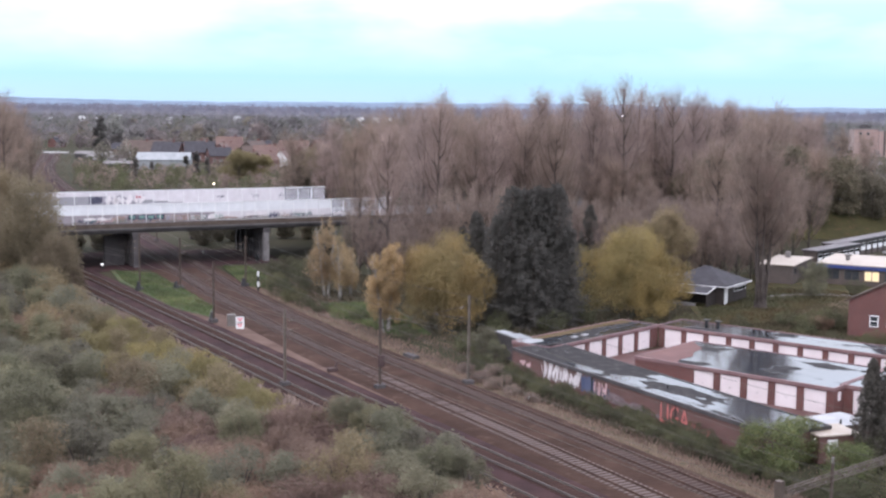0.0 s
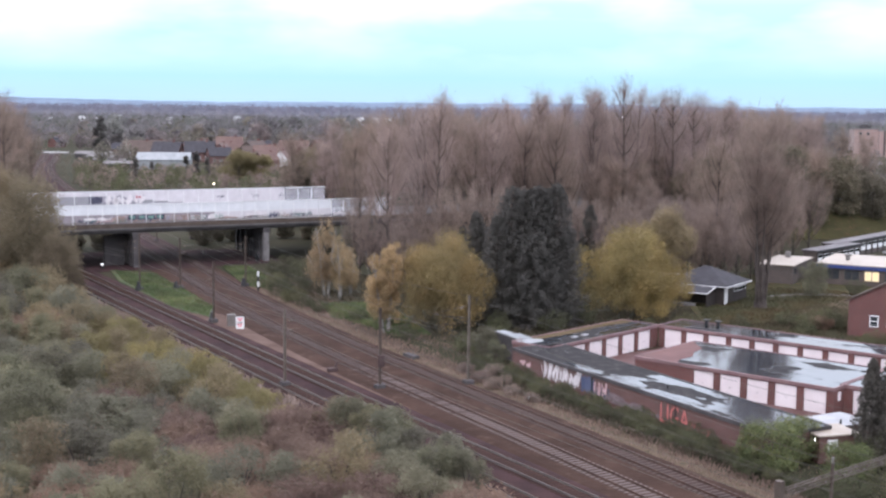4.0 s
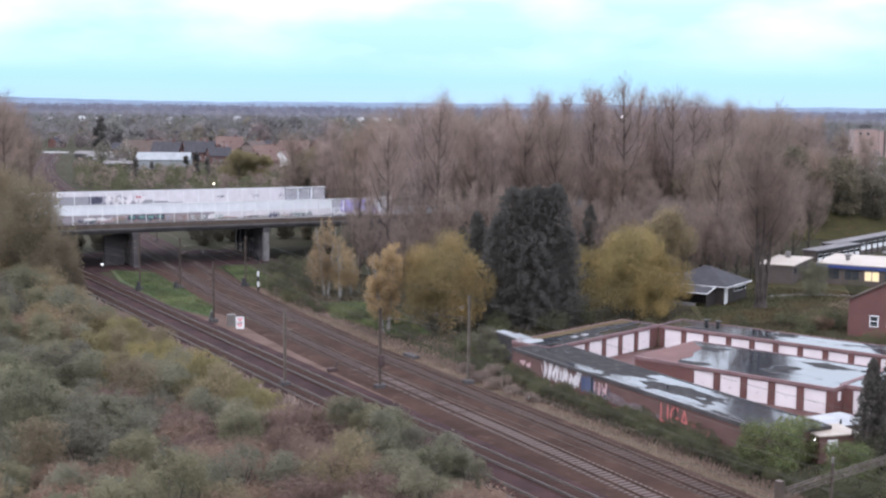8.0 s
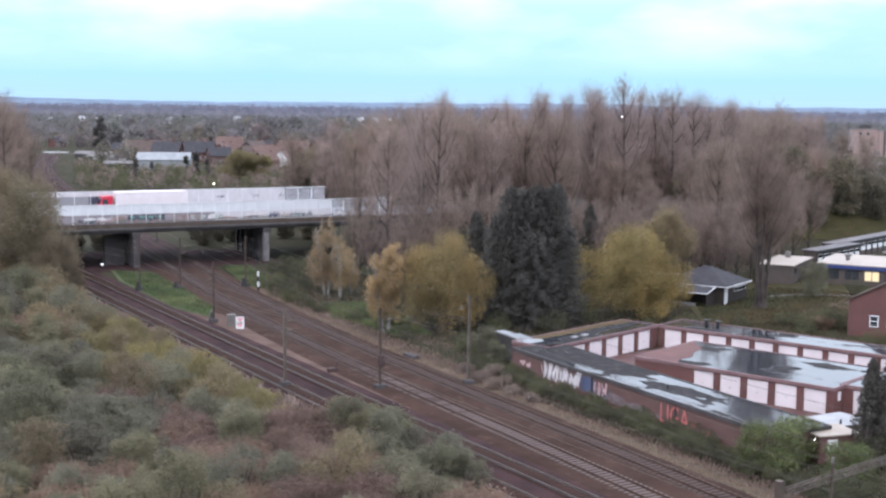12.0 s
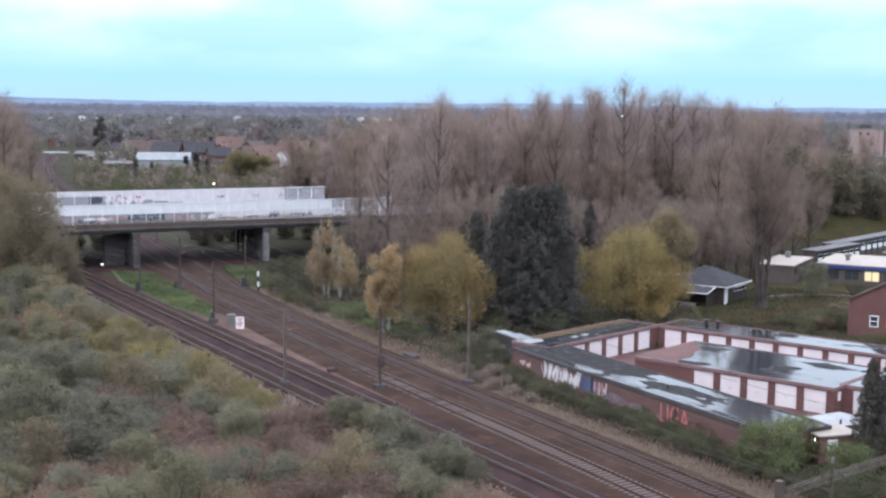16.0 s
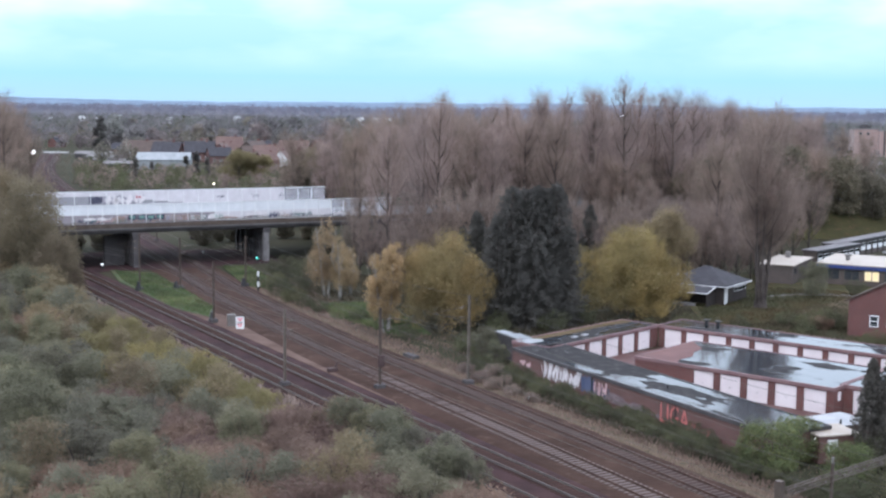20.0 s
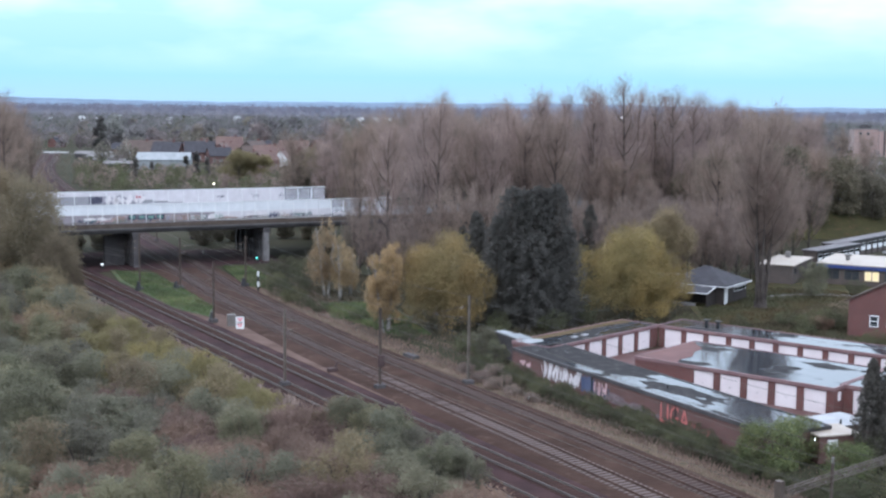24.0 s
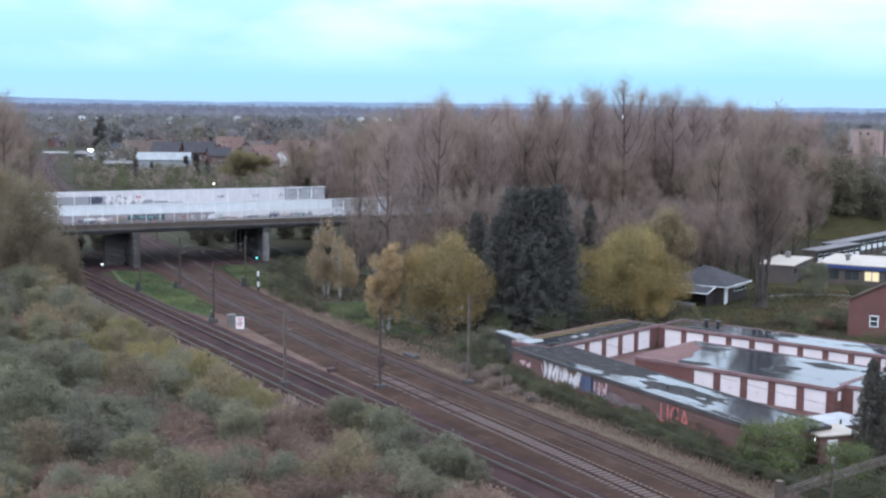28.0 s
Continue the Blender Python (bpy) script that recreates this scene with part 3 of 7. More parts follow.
ground.add([(x, y, 0) for y in gy for x in gx], [(j * 15 + i, j * 15 + i + 1, j * 15 + i + 16, j * 15 + i + 15) for j in range(12) for i in range(14)])
solo("ground", ground, "ground", "rough grassy ground reaching to the horizon", "ground", "structure")

hills = Mesh()
rng = np.random.default_rng(3)
for dist, top, amp in ((4300, 37.0, 4.0), (3900, 29.0, 3.0)):
    ang = np.linspace(radians(40), radians(140), 160)
    hz = top + amp * (np.sin(ang * 31) * 0.4 + np.sin(ang * 13 + 1) * 0.5 + rng.normal(0, 0.25, 160))
    v = [(dist * math.cos(a), dist * math.sin(a), z) for a, h in zip(ang, hz) for z in (-5, h)]
    hills.add(v, [(2 * i, 2 * i + 2, 2 * i + 3, 2 * i + 1) for i in range(159)])
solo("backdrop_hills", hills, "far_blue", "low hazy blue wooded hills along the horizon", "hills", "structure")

dome = Mesh()
seg = 96
levels = [(4650, -30), (4650, 250), (4600, 600), (4450, 1200), (4000, 2100)]
dome.add([(r * math.cos(2 * math.pi * i / seg), r * math.sin(2 * math.pi * i / seg), z) for r, z in levels for i in range(seg)],
         [(j * seg + i, j * seg + (i + 1) % seg, (j + 1) * seg + (i + 1) % seg, (j + 1) * seg + i) for j in range(4) for i in range(seg)])
cloud_sheet = solo("backdrop_clouds", dome, "clouds", "pale blue sky with drifting white cloud banks", "clouds", "structure")

# ---------------------------------------------------------------- railway beds and verges
bed = ribbon(RAIL[:186], [(-8.6, 0.02), (-7.3, 0.22), (1.7, 0.22), (2.6, 0.04)])
# this length of bed is darker to paint the bridge's shade
under = ribbon(RAIL[185:237], [(-8.6, 0.02), (-7.3, 0.22), (1.7, 0.22), (2.6, 0.04)])
solo("trackbed", under, "ballast_dark", "ballast coloured dark for the shade below the bridge", "ballast", "structure")
solo("trackbed", ribbon(RAIL[236:680], [(-8.0, 0.02), (-7.0, 0.22), (1.4, 0.22), (2.2, 0.04)]), "ballast_dark", "dark ballast bed beyond the bridge", "ballast", "structure")
solo("trackbed", bed, "ballast", "rust-brown stone ballast bed under two railway tracks", "ballast", "structure")
bed = ribbon(NEAR[:330], [(-7.6, 0.02), (-6.4, 0.2), (1.0, 0.2), (2.1, 0.03)])
solo("trackbed", bed, "ballast_dark", "dark oily ballast bed under the sunken main tracks", "ballast", "structure")
solo("verge", ribbon(RAIL[:172], [(2.2, 0.09), (3.4, 0.13), (4.6, 0.07)]), "verge", "strip of dry straw-coloured grass beside the track", "verge", "structure")
solo("bank_foot", ribbon(NEAR[:200], [(-12.0, 0.05), (-9.2, 0.12), (-7.4, 0.06)]), "soil", "bare brown earth strip at the foot of the shrubs", "soil", "structure")
solo("service_strip", Mesh().prism([(12.4, 89.6), (14.0, 90.4), (-6.0, 124.5), (-26.5, 166), (-31.5, 168.5), (-35.6, 171.0)], 0.02, 0.1), "soil", "brown earth strip between two pairs of tracks", "soil", "structure")
solo("grass_wedge", Mesh().prism([(-30.2, 164.5), (-31.8, 174.0), (-47.5, 207.5), (-55.5, 210.5), (-50.5, 197.0), (-36.5, 171.5)], 0.03, 0.16), "turf", "green grass wedge between diverging tracks", "grass", "structure")
solo("grass_bank", Mesh().prism([(-26.0, 189.5), (-28.0, 203), (-33.5, 217), (-38.0, 217.5), (-30.8, 195)], 0.03, 0.2), "turf", "green grass bank beside the track", "grass", "structure")
# dark sheet standing in for the shade under the deck
solo("bridge_floor", Mesh().prism([(-72, 204), (-62, 206), (-44, 216), (-28, 225), (-36, 246), (-60, 240), (-82, 226)], 0.005, 0.02), "ballast_dark", "bare ground coloured dark as if shaded by the bridge", "ground", "structure")
solo("lawn", Mesh().prism([(-17, 177), (-14.6, 165.5), (-9.8, 160), (-5.8, 153), (-1.5, 154), (-6, 170), (-10, 179)], 0.03, 0.12), "turf", "green lawn under yellow birches", "lawn", "structure")
solo("pavement_court", Mesh().prism([(11, 136), (33, 98), (62, 112), (62, 130), (32, 152)], 0.02, 0.06), "paving", "wet red-paved garage court", "paving", "structure")
solo("lawn", Mesh().prism([(34, 158), (60, 148), (90, 178), (80, 205), (48, 216), (36, 196)], 0.02, 0.08), "grass", "damp green lawn round low buildings", "lawn", "structure")
solo("field", Mesh().prism([(85, 270), (130, 255), (150, 320), (92, 330), (70, 300)], 0.02, 0.1), "grass", "green meadow behind the low school", "field", "structure")
solo("footpath", Mesh().prism([(48.1, 188.6), (53.6, 190.8), (59.1, 191.0), (70, 186.4), (70.6, 187.9), (60.0, 192.8), (54.5, 192.9), (48.8, 190.1)], 0.04, 0.11), "concrete", "pale footpath across the lawn", "path", "structure")

# ---------------------------------------------------------------- railway tracks
RAIL_PROFILE = [(-0.07, 0.02), (0.07, 0.02), (0.07, 0.05), (0.02, 0.07), (0.02, 0.12), (0.038, 0.13), (0.038, 0.165), (-0.038, 0.165), (-0.038, 0.13), (-0.02, 0.12), (-0.02, 0.07), (-0.07, 0.05)]
TRACKS = []


def track(line, shift, label, sleeper_mat, rail_mat, z, near_to):
    """A railway track: two rails, near sleepers one by one, the rest joined."""
    t = thing("railway_track", label, "railway track", kind="structure")
    for side in (-0.755, 0.755):
        mesh = Mesh()
        rows = [offset(line, shift + side + o) for o, h in RAIL_PROFILE]
        n, k = len(line), len(RAIL_PROFILE)
        mesh.add([(*rows[j][i], z + 0.03 + RAIL_PROFILE[j][1]) for i in range(n) for j in range(k)],
                 [(i * k + j, i * k + (j + 1) % k, (i + 1) * k + (j + 1) % k, (i + 1) * k + j) for i in range(n - 1) for j in range(k)])
        part("rail", mesh, rail_mat, t)
    TRACKS.append((t, line, shift, sleeper_mat, z, near_to))
    return t


track(RAIL, 0, "rusty railway track on brown ballast beside the verge", "sleeper_dark", "rail_rust", 0.2, 222)
track(RAIL, -4.8, "railway track with pale concrete sleepers on rusty ballast", "sleeper", "rail_rust", 0.2, 222)
track(NEAR, -0.72, "main railway track with shiny rails on dark ballast", "ballast", "rail", 0.18, 212)
track(NEAR, -4.72, "main railway track with shiny rails beside the shrubs", "ballast", "rail", 0.18, 212)

# ---------------------------------------------------------------- road bridge
BR = Matrix.Translation((-63.6, 209.0, 0)) @ Matrix.Rotation(radians(28.6), 4, "Z")
bridge = thing("road_bridge", "long grey concrete road bridge with shade-dark piers over the railway", "bridge", BR)
part("deck", Mesh().box(-46, 78, 0.3, 21.0, 6.6, 7.3), "concrete", bridge)
part("road_surface", Mesh().box(-150, 260, 1.2, 20.2, 7.3, 7.42), "road", bridge, "grey asphalt carriageway")
part("edge_beam", Mesh().box(-46, 78, -0.1, 0.3, 6.85, 7.62), "mast", bridge, "grimy dark edge beam")
part("edge_strip", Mesh().box(-46, 78, -0.03, 0.3, 6.62, 6.85), "concrete", bridge, "pale concrete strip under the edge beam")
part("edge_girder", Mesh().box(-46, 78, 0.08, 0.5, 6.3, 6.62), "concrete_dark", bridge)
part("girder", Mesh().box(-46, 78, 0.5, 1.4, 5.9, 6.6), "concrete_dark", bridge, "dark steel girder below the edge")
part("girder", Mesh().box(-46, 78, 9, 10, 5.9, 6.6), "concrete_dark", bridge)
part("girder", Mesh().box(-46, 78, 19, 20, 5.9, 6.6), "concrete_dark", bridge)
part("handrail", Mesh().tube([(-46, -0.05, 7.9), (78, -0.05, 7.9)], 0.05), "steel", bridge)
SKEW = Vector((-0.42 * 0.878 + 0.9 * 0.479, 0.42 * 0.479 + 0.9 * 0.878, 0))


def pier(x, y, label):
    # deck shade is put into the colour; one front column stays plain
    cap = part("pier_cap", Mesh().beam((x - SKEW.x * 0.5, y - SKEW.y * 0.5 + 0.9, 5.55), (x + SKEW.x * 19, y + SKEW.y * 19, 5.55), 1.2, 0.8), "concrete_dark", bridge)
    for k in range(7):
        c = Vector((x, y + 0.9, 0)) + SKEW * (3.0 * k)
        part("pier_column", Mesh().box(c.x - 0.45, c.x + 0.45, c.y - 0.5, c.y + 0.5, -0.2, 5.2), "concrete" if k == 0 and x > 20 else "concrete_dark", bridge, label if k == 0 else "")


pier(12.9, -0.6, "pale weathered front column of a pier")
pier(36.4, -0.6, "pale weathered front column of a pier")
part("pier_wall", Mesh().box(8.6, 12.0, 4.5, 5.2, -0.2, 5.2), "concrete_dark", bridge, "wall between pier columns, coloured dark for shade")

near_wall = thing("noise_barrier", "white hazy glazed noise barrier with graffiti along the bridge edge", "noise barrier", BR)
step = 2.45
for i in range(-18, 25):
    x = i * step
    clear = i >= 20
    part("post", Mesh().box(x - 0.06, x + 0.06, -0.02, 0.14, 7.62, 10.85), "white", near_wall)
    part("panel", Mesh().box(x + 0.07, x + step - 0.07, 0.03, 0.08, 7.66, 9.18), "panel_clear" if clear else "panel_low" if i < 11 else "panel_far", near_wall)
    part("panel", Mesh().box(x + 0.07, x + step - 0.07, 0.03, 0.08, 9.24, 10.78), "panel_clear" if clear else "panel", near_wall)
part("top_rail", Mesh().box(-18 * step, 25 * step, -0.03, 0.14, 10.78, 10.88), "white", near_wall)
part("middle_rail", Mesh().box(-18 * step, 25 * step, 0.0, 0.12, 9.18, 9.24), "white", near_wall)

far_wall = thing("noise_barrier", "tall white noise barrier with grey panes on the far bridge edge", "noise barrier", BR)
step = 2.9
for i in range(-16, 20):
    x = i * step - 1.5
    last = i >= 17
    part("post", Mesh().box(x - 0.05, x + 0.05, 20.28, 20.48, 7.3, 11.75), "white", far_wall)
    # falling pane heights draw the arched edge of a reflection in grey
    pane_h = 2.9 if i <= 4 else 2.9 - 0.28 * (i - 4)
    if i <= 12:
        part("pane", Mesh().box(x + 0.09, x + step - 0.09, 20.36, 20.4, 7.4, 7.9 + pane_h), "pane_grey", far_wall, "grey translucent pane cut to the edge of a reflection")
        part("panel", Mesh().box(x + 0.07, x + step - 0.07, 20.34, 20.42, 7.94 + pane_h, 11.65), "panel_far", far_wall)
    else:
        part("panel", Mesh().box(x + 0.07, x + step - 0.07, 20.34, 20.42, 7.4, 11.65), "panel_clear" if last else "panel_far", far_wall)
part("top_rail", Mesh().box(-16 * 2.9 - 1.5, 20 * 2.9 - 1.5, 20.28, 20.48, 11.65, 11.77), "white", far_wall)


def scrawl(seed, x0, x1, z0, z1, y, strokes, wide):
    """One unbroken sprayed zigzag on a wall face at depth y."""
    r = random.Random(seed)
    n = max(3, strokes) * 2
    path = [(x0 + (x1 - x0) * (k + r.uniform(-0.9, 0.9)) / n, z0 + (z1 - z0) * (r.uniform(0.0, 0.3) if k % 2 else r.uniform(0.65, 1.0))) for k in range(n + 1)]
    v = []
    for k, (x, z) in enumerate(path):
        (ax, az), (bx, bz) = path[max(k - 1, 0)], path[min(k + 1, n)]
        l = math.hypot(bx - ax, bz - az) or 1.0
        nx, nz = -(bz - az) / l * wide / 2 - wide * 0.25, (bx - ax) / l * wide / 2 + wide * 0.15
        v += [(x - nx, y, z - nz), (x + nx, y, z + nz), (x + nx, y - 0.008, z + nz), (x - nx, y - 0.008, z - nz)]
    f = [(4 * k + a, 4 * k + b, 4 * k + 4 + b, 4 * k + 4 + a) for k in range(n) for a, b in ((0, 1), (1, 2), (2, 3), (3, 0))]
    return Mesh().add(v, f + [(0, 1, 2, 3), (4 * n + 3, 4 * n + 2, 4 * n + 1, 4 * n)])


def patch(x0, x1, z0, z1, y, seed, wob=0.25):
    """A ragged sprayed field on a wall face."""
    r = random.Random(seed)
    pts = [(x0 + (x1 - x0) * k / 7, z1 - r.random() * wob) for k in range(8)] + [(x1 - (x1 - x0) * k / 7, z0 + r.random() * wob) for k in range(8)]
    n = len(pts)
    return Mesh().add([(x, y - 0.008, z) for x, z in pts] + [(x, y, z) for x, z in pts],
                      [tuple(range(n)), tuple(range(2 * n - 1, n - 1, -1))] + [(k, n + k, n + (k + 1) % n, (k + 1) % n) for k in range(n)])


GRAF = [("tan_spray", 13.0, 22.0, 7.7, 9.0), ("tan_spray", 9.5, 21.0, 7.7, 9.0), ("dark_spray", 3.0, 4.4, 7.9, 8.5), ("dark_spray", 5.0, 6.2, 7.8, 8.3), ("pink_spray", 9.5, 13.0, 7.8, 8.9),
        ("white_spray", 22.5, 27.0, 7.7, 8.9), ("tan_spray", 27.5, 31.0, 7.7, 8.4), ("blue_spray", 4.6, 5.8, 7.7, 8.2), ("dark_spray", 6.6, 8.2, 7.7, 8.2), ("white_spray", 4.2, 9.0, 8.1, 8.8)]
for k, (mat, a, b, c, d) in enumerate(GRAF):
    part("graffiti", patch(a, b, c, d, 0.02, k, 0.35), mat, near_wall, "faded sprayed colour field")
for k in range(34):
    r = random.Random(300 + k)
    a = r.uniform(3.5, 56)
    part("graffiti", patch(a, a + r.uniform(1.2, 3.6), 7.7, r.uniform(8.2, 9.05), 0.022, 200 + k, 0.5),
         r.choice(["tan_spray", "white_spray", "grey_spray", "tan_spray", "pink_spray", "grey_spray"] if a < 24 else ["white_spray", "white_spray", "grey_spray"]), near_wall, "faded sprayed colour field")
for k in range(24):
    r = random.Random(500 + k)
    a = r.uniform(8.5, 23.5)
    part("graffiti", patch(a, a + r.uniform(0.6, 1.8), r.uniform(7.68, 8.1), r.uniform(8.4, 9.12), 0.016, 600 + k, 0.4), r.choice(["tan_spray", "tan_spray", "grey_spray", "pink_spray", "dark_tan"]), near_wall, "faded sprayed colour field")
for k in range(22):
    r = random.Random(100 + k)
    a = r.uniform(3, 44)
    part("graffiti", scrawl(k, a, a + r.uniform(1.2, 3.0), 7.75, 7.75 + r.uniform(0.5, 1.2), 0.01, r.randint(4, 7), 0.09),
         r.choice(["dark_spray", "blue_spray", "tan_spray", "green_spray", "pink_spray"]), near_wall, "sprayed scribble")
for a in (11.6, 13.2, 14.8, 16.4):
    part("graffiti", patch(a, a + 1.5, 8.05, 9.15, 0.006, int(a), 0.3), "dark_spray", near_wall, "dark outline of a sprayed letter")
    part("graffiti", patch(a + 0.25, a + 1.2, 8.3, 8.95, -0.006, int(a) + 5, 0.25), "green_spray", near_wall, "green fill of a sprayed letter")
part("graffiti", patch(9.8, 12.2, 9.2, 11.0, 20.3, 51, 0.5), "dark_spray", far_wall, "dark sprayed figure")
part("graffiti", scrawl(52, 12.3, 19.5, 9.3, 10.95, 20.3, 7, 0.75), "white_spray", far_wall, "white bubble lettering, unreadable")
part("graffiti", patch(12.0, 19.9, 9.15, 11.05, 20.325, 59, 0.6), "grey_spray", far_wall, "grey-violet ground of the lettering")
part("graffiti", patch(18.4, 19.4, 10.0, 11.0, 20.29, 54, 0.5), "red_spray", far_wall, "red sprayed mark")
for k, x in enumerate((34, 41, 46.5, 49)):
    part("graffiti", scrawl(60 + k, x, x + 1.6, 9.9, 10.6, 20.3, 4, 0.1), "dark_spray", far_wall)

bank = Mesh()
for x0, x1 in ((78, 270), (-150, -24)):
    v = [Vector((x, y, z)) for x in (x0 - 14 * (x0 == 78), x0, x1, x1 + 14 * (x1 == -24)) for y, z in ((-11, 0), (0.4, 7.28), (20.8, 7.28), (33, 0))]
    for q in (v[0:4] if x0 == 78 else v[12:16]):
        q.z = 0
    for q in v:
        q.z -= 0.4 if q.z < 0.1 else 0.0
    bank.add(v, [(i * 4 + j, i * 4 + 4 + j, i * 4 + 5 + j, i * 4 + 1 + j) for i in range(3) for j in range(3)])
o = solo("embankment", bank, "grass", "grassy road embankment at the bridge ends", "embankment", "structure")
o.matrix_world = BR


# ---------------------------------------------------------------- garages
def garage_row(name, label, x, y, turn, length, depth, doors, roof_mat, height=2.6, wide=2.22, wall="brick", trim="fascia"):
    """A flat-roofed row of lock-ups; local x runs along the front, y into the row."""
    g = thing(name, label, "garage row", Matrix.Translation((x, y, 0.03)) @ Matrix.Rotation(radians(turn), 4, "Z"), "garage rows")
    w = Mesh().box(0, length, depth - 0.22, depth, 0, height - 0.12).box(0, 0.22, 0.22, depth - 0.22, 0, height - 0.12).box(length - 0.22, length, 0.22, depth - 0.22, 0, height - 0.12)
    at = 0.0
    for d in doors:
        if d - at > 0.05:
            w.box(at, d, 0, 0.22, 0, 2.18)
        at = d + wide
    w.box(at, length, 0, 0.22, 0, 2.18).box(0, length, 0, 0.22, 2.18, height - 0.12)
    part("wall", w, wall, g)
    part("roof", Mesh().box(0.1, length - 0.1, 0.1, depth - 0.1, height - 0.14, height - 0.03), roof_mat, g, "flat felt roof with standing rainwater")
    part("fascia", Mesh().box(-0.08, length + 0.08, -0.1, 0.1, height - 0.3, height + 0.03), trim, g)
    part("fascia", Mesh().box(-0.08, length + 0.08, depth - 0.1, depth + 0.08, height - 0.3, height + 0.03), trim, g)
    part("verge_trim", Mesh().box(-0.08, 0.1, 0.1, depth - 0.1, height - 0.25, height + 0.03), trim, g)
    part("verge_trim", Mesh().box(length - 0.1, length + 0.08, 0.1, depth - 0.1, height - 0.25, height + 0.03), trim, g)
    for d in doors:
        prof = []
        for k in range(9):
            a, w = d + 0.05 + k * (wide - 0.1) / 9, (wide - 0.1) / 9
            prof += [(a, 0.1), (a + 0.06 * w, 0.085), (a + 0.86 * w, 0.085), (a + 0.92 * w, 0.1)]
        prof = [(d + 0.02, 0.14), (d + 0.02, 0.1)] + prof + [(d + wide - 0.02, 0.1), (d + wide - 0.02, 0.14)]
        m = Mesh().prism(prof, 0.02, 2.16)
        door = part("garage_door", m, "door", g, "white ribbed up-and-over door")
        part("handle", Mesh().box(d + wide / 2 - 0.07, d + wide / 2 + 0.07, 0.05, 0.085, 0.95, 1.0), "black", door)
    return g


railway_row = garage_row("garage_row", "long brick garage row with wet roof and graffiti along the railway", 7.6, 132.8, -61.8, 39.5, 6.0, [], "roof_rail", wall="brick_old", trim="concrete_dark")
middle = garage_row("garage_row", "brick garage block with five white doors and flooded roof", 19.9, 129.0, -41.4, 21.6, 12.0, [6.9 + 2.93 * k for k in range(5)], "roof_wet")
part("roof_corner", Mesh().prism([(0.15, 0.15), (4.9, 0.15), (4.2, 2.0), (4.4, 4.0), (3.2, 6.4), (2.9, 8.6), (0.9, 10.6), (0.15, 11.8)], 2.58, 2.6), "roof_red", middle, "dry red-brown corner of the roof")
garage_row("garage_row", "recessed brick garage block with white doors and flooded roof", 37.3, 116.6, -41.4, 18.0, 9.6, [1.2 + 2.93 * k for k in range(4)], "roof_wet")
left_row = garage_row("garage_row", "brick garage row with five white doors and leaf-strewn roof", 11.5, 133.2, 47.2, 20.6, 5.2, [3.9 + 3.18 * k for k in range(5)], "roof_damp", wide=2.45)
back_row = garage_row("garage_row", "brick garage row with many white doors at the court's end", 25.6, 148.2, -39.9, 34.0, 5.4, [0.75 + 2.87 * k for k in range(11)], "roof_wet")
part("leaf_litter", Mesh().prism([(1.0, 3.9), (9.0, 3.5), (14.0, 3.9), (20.0, 3.3), (20.4, 5.0), (1.0, 5.0)], 2.58, 2.6), "leaf_litter", left_row, "brown fallen leaves along the roof edge")
for k in range(2):
    part("skylight", Mesh().box(6.4 + k * 1.9, 7.2 + k * 1.9, 1.6, 2.1, 2.58, 2.7), "roof_light", left_row, "small pale rooflight")
for k in range(2):
    part("vent", Mesh().tube([(4.0 + k * 1.5, 4.2, 2.55), (4.0 + k * 1.5, 4.2, 3.1)], 0.22).box(3.6 + k * 1.5, 4.4 + k * 1.5, 3.8, 4.6, 3.1, 3.18), "black", back_row)
part("vent", Mesh().tube([(22.5, 2.8, 2.55), (22.5, 2.8, 2.85)], 0.07), "black", railway_row)
part("sign_plate", Mesh().box(21.62, 21.66, 0.8, 1.4, 1.3, 2.1), "door", middle, "white notice on the end wall")


def lettering(text, size, mat, parent, m, label):
    cu = bpy.data.curves.new("lettering", "FONT")
    cu.body, cu.size, cu.extrude, cu.space_character = text, size, 0.01, 1.05
    ob = new("lettering", cu)
    me = bpy.data.meshes.new_from_object(ob.evaluated_get(bpy.context.evaluated_depsgraph_get()))
    bpy.data.objects.remove(ob)
    me.materials.clear()
    me.materials.append(M[mat])
    o = part("lettering", me, mat, parent, label)
    o.matrix_local = m
    return o


lettering("LIGA", 2.55, "orange_spray", railway_row, pose(25.0, -0.015, 0.35, 90, 0, 0) @ Matrix.Diagonal((0.72, 1, 1, 1)), "tall orange sprayed capitals")
part("graffiti", scrawl(5, 29.0, 32.0, 0.2, 1.3, -0.015, 7, 0.09), "orange_spray", railway_row, "red scribble")
part("graffiti", scrawl(6, 5.9, 12.6, 0.5, 2.45, -0.015, 9, 0.34), "white_spray", railway_row, "white sprayed lettering, unreadable")
part("graffiti", scrawl(17, 6.1, 12.4, 0.4, 2.3, -0.012, 8, 0.26), "white_spray", railway_row, "white sprayed lettering, unreadable")
part("graffiti", scrawl(18, 15.2, 17.4, 0.5, 2.1, -0.012, 4, 0.16), "dark_spray", railway_row, "dark sprayed scribble")
part("graffiti", scrawl(7, 5.6, 12.5, 0.5, 2.4, -0.02, 10, 0.12), "white_spray", railway_row, "white sprayed outlines")
part("graffiti", patch(12.7, 14.9, 0.5, 2.3, -0.002, 8, 0.4), "blue_spray", railway_row, "dark blue sprayed field")
part("graffiti", scrawl(9, 14.9, 16.9, 0.6, 2.2, -0.015, 5, 0.2), "pink_spray", railway_row, "pink sprayed scribble")
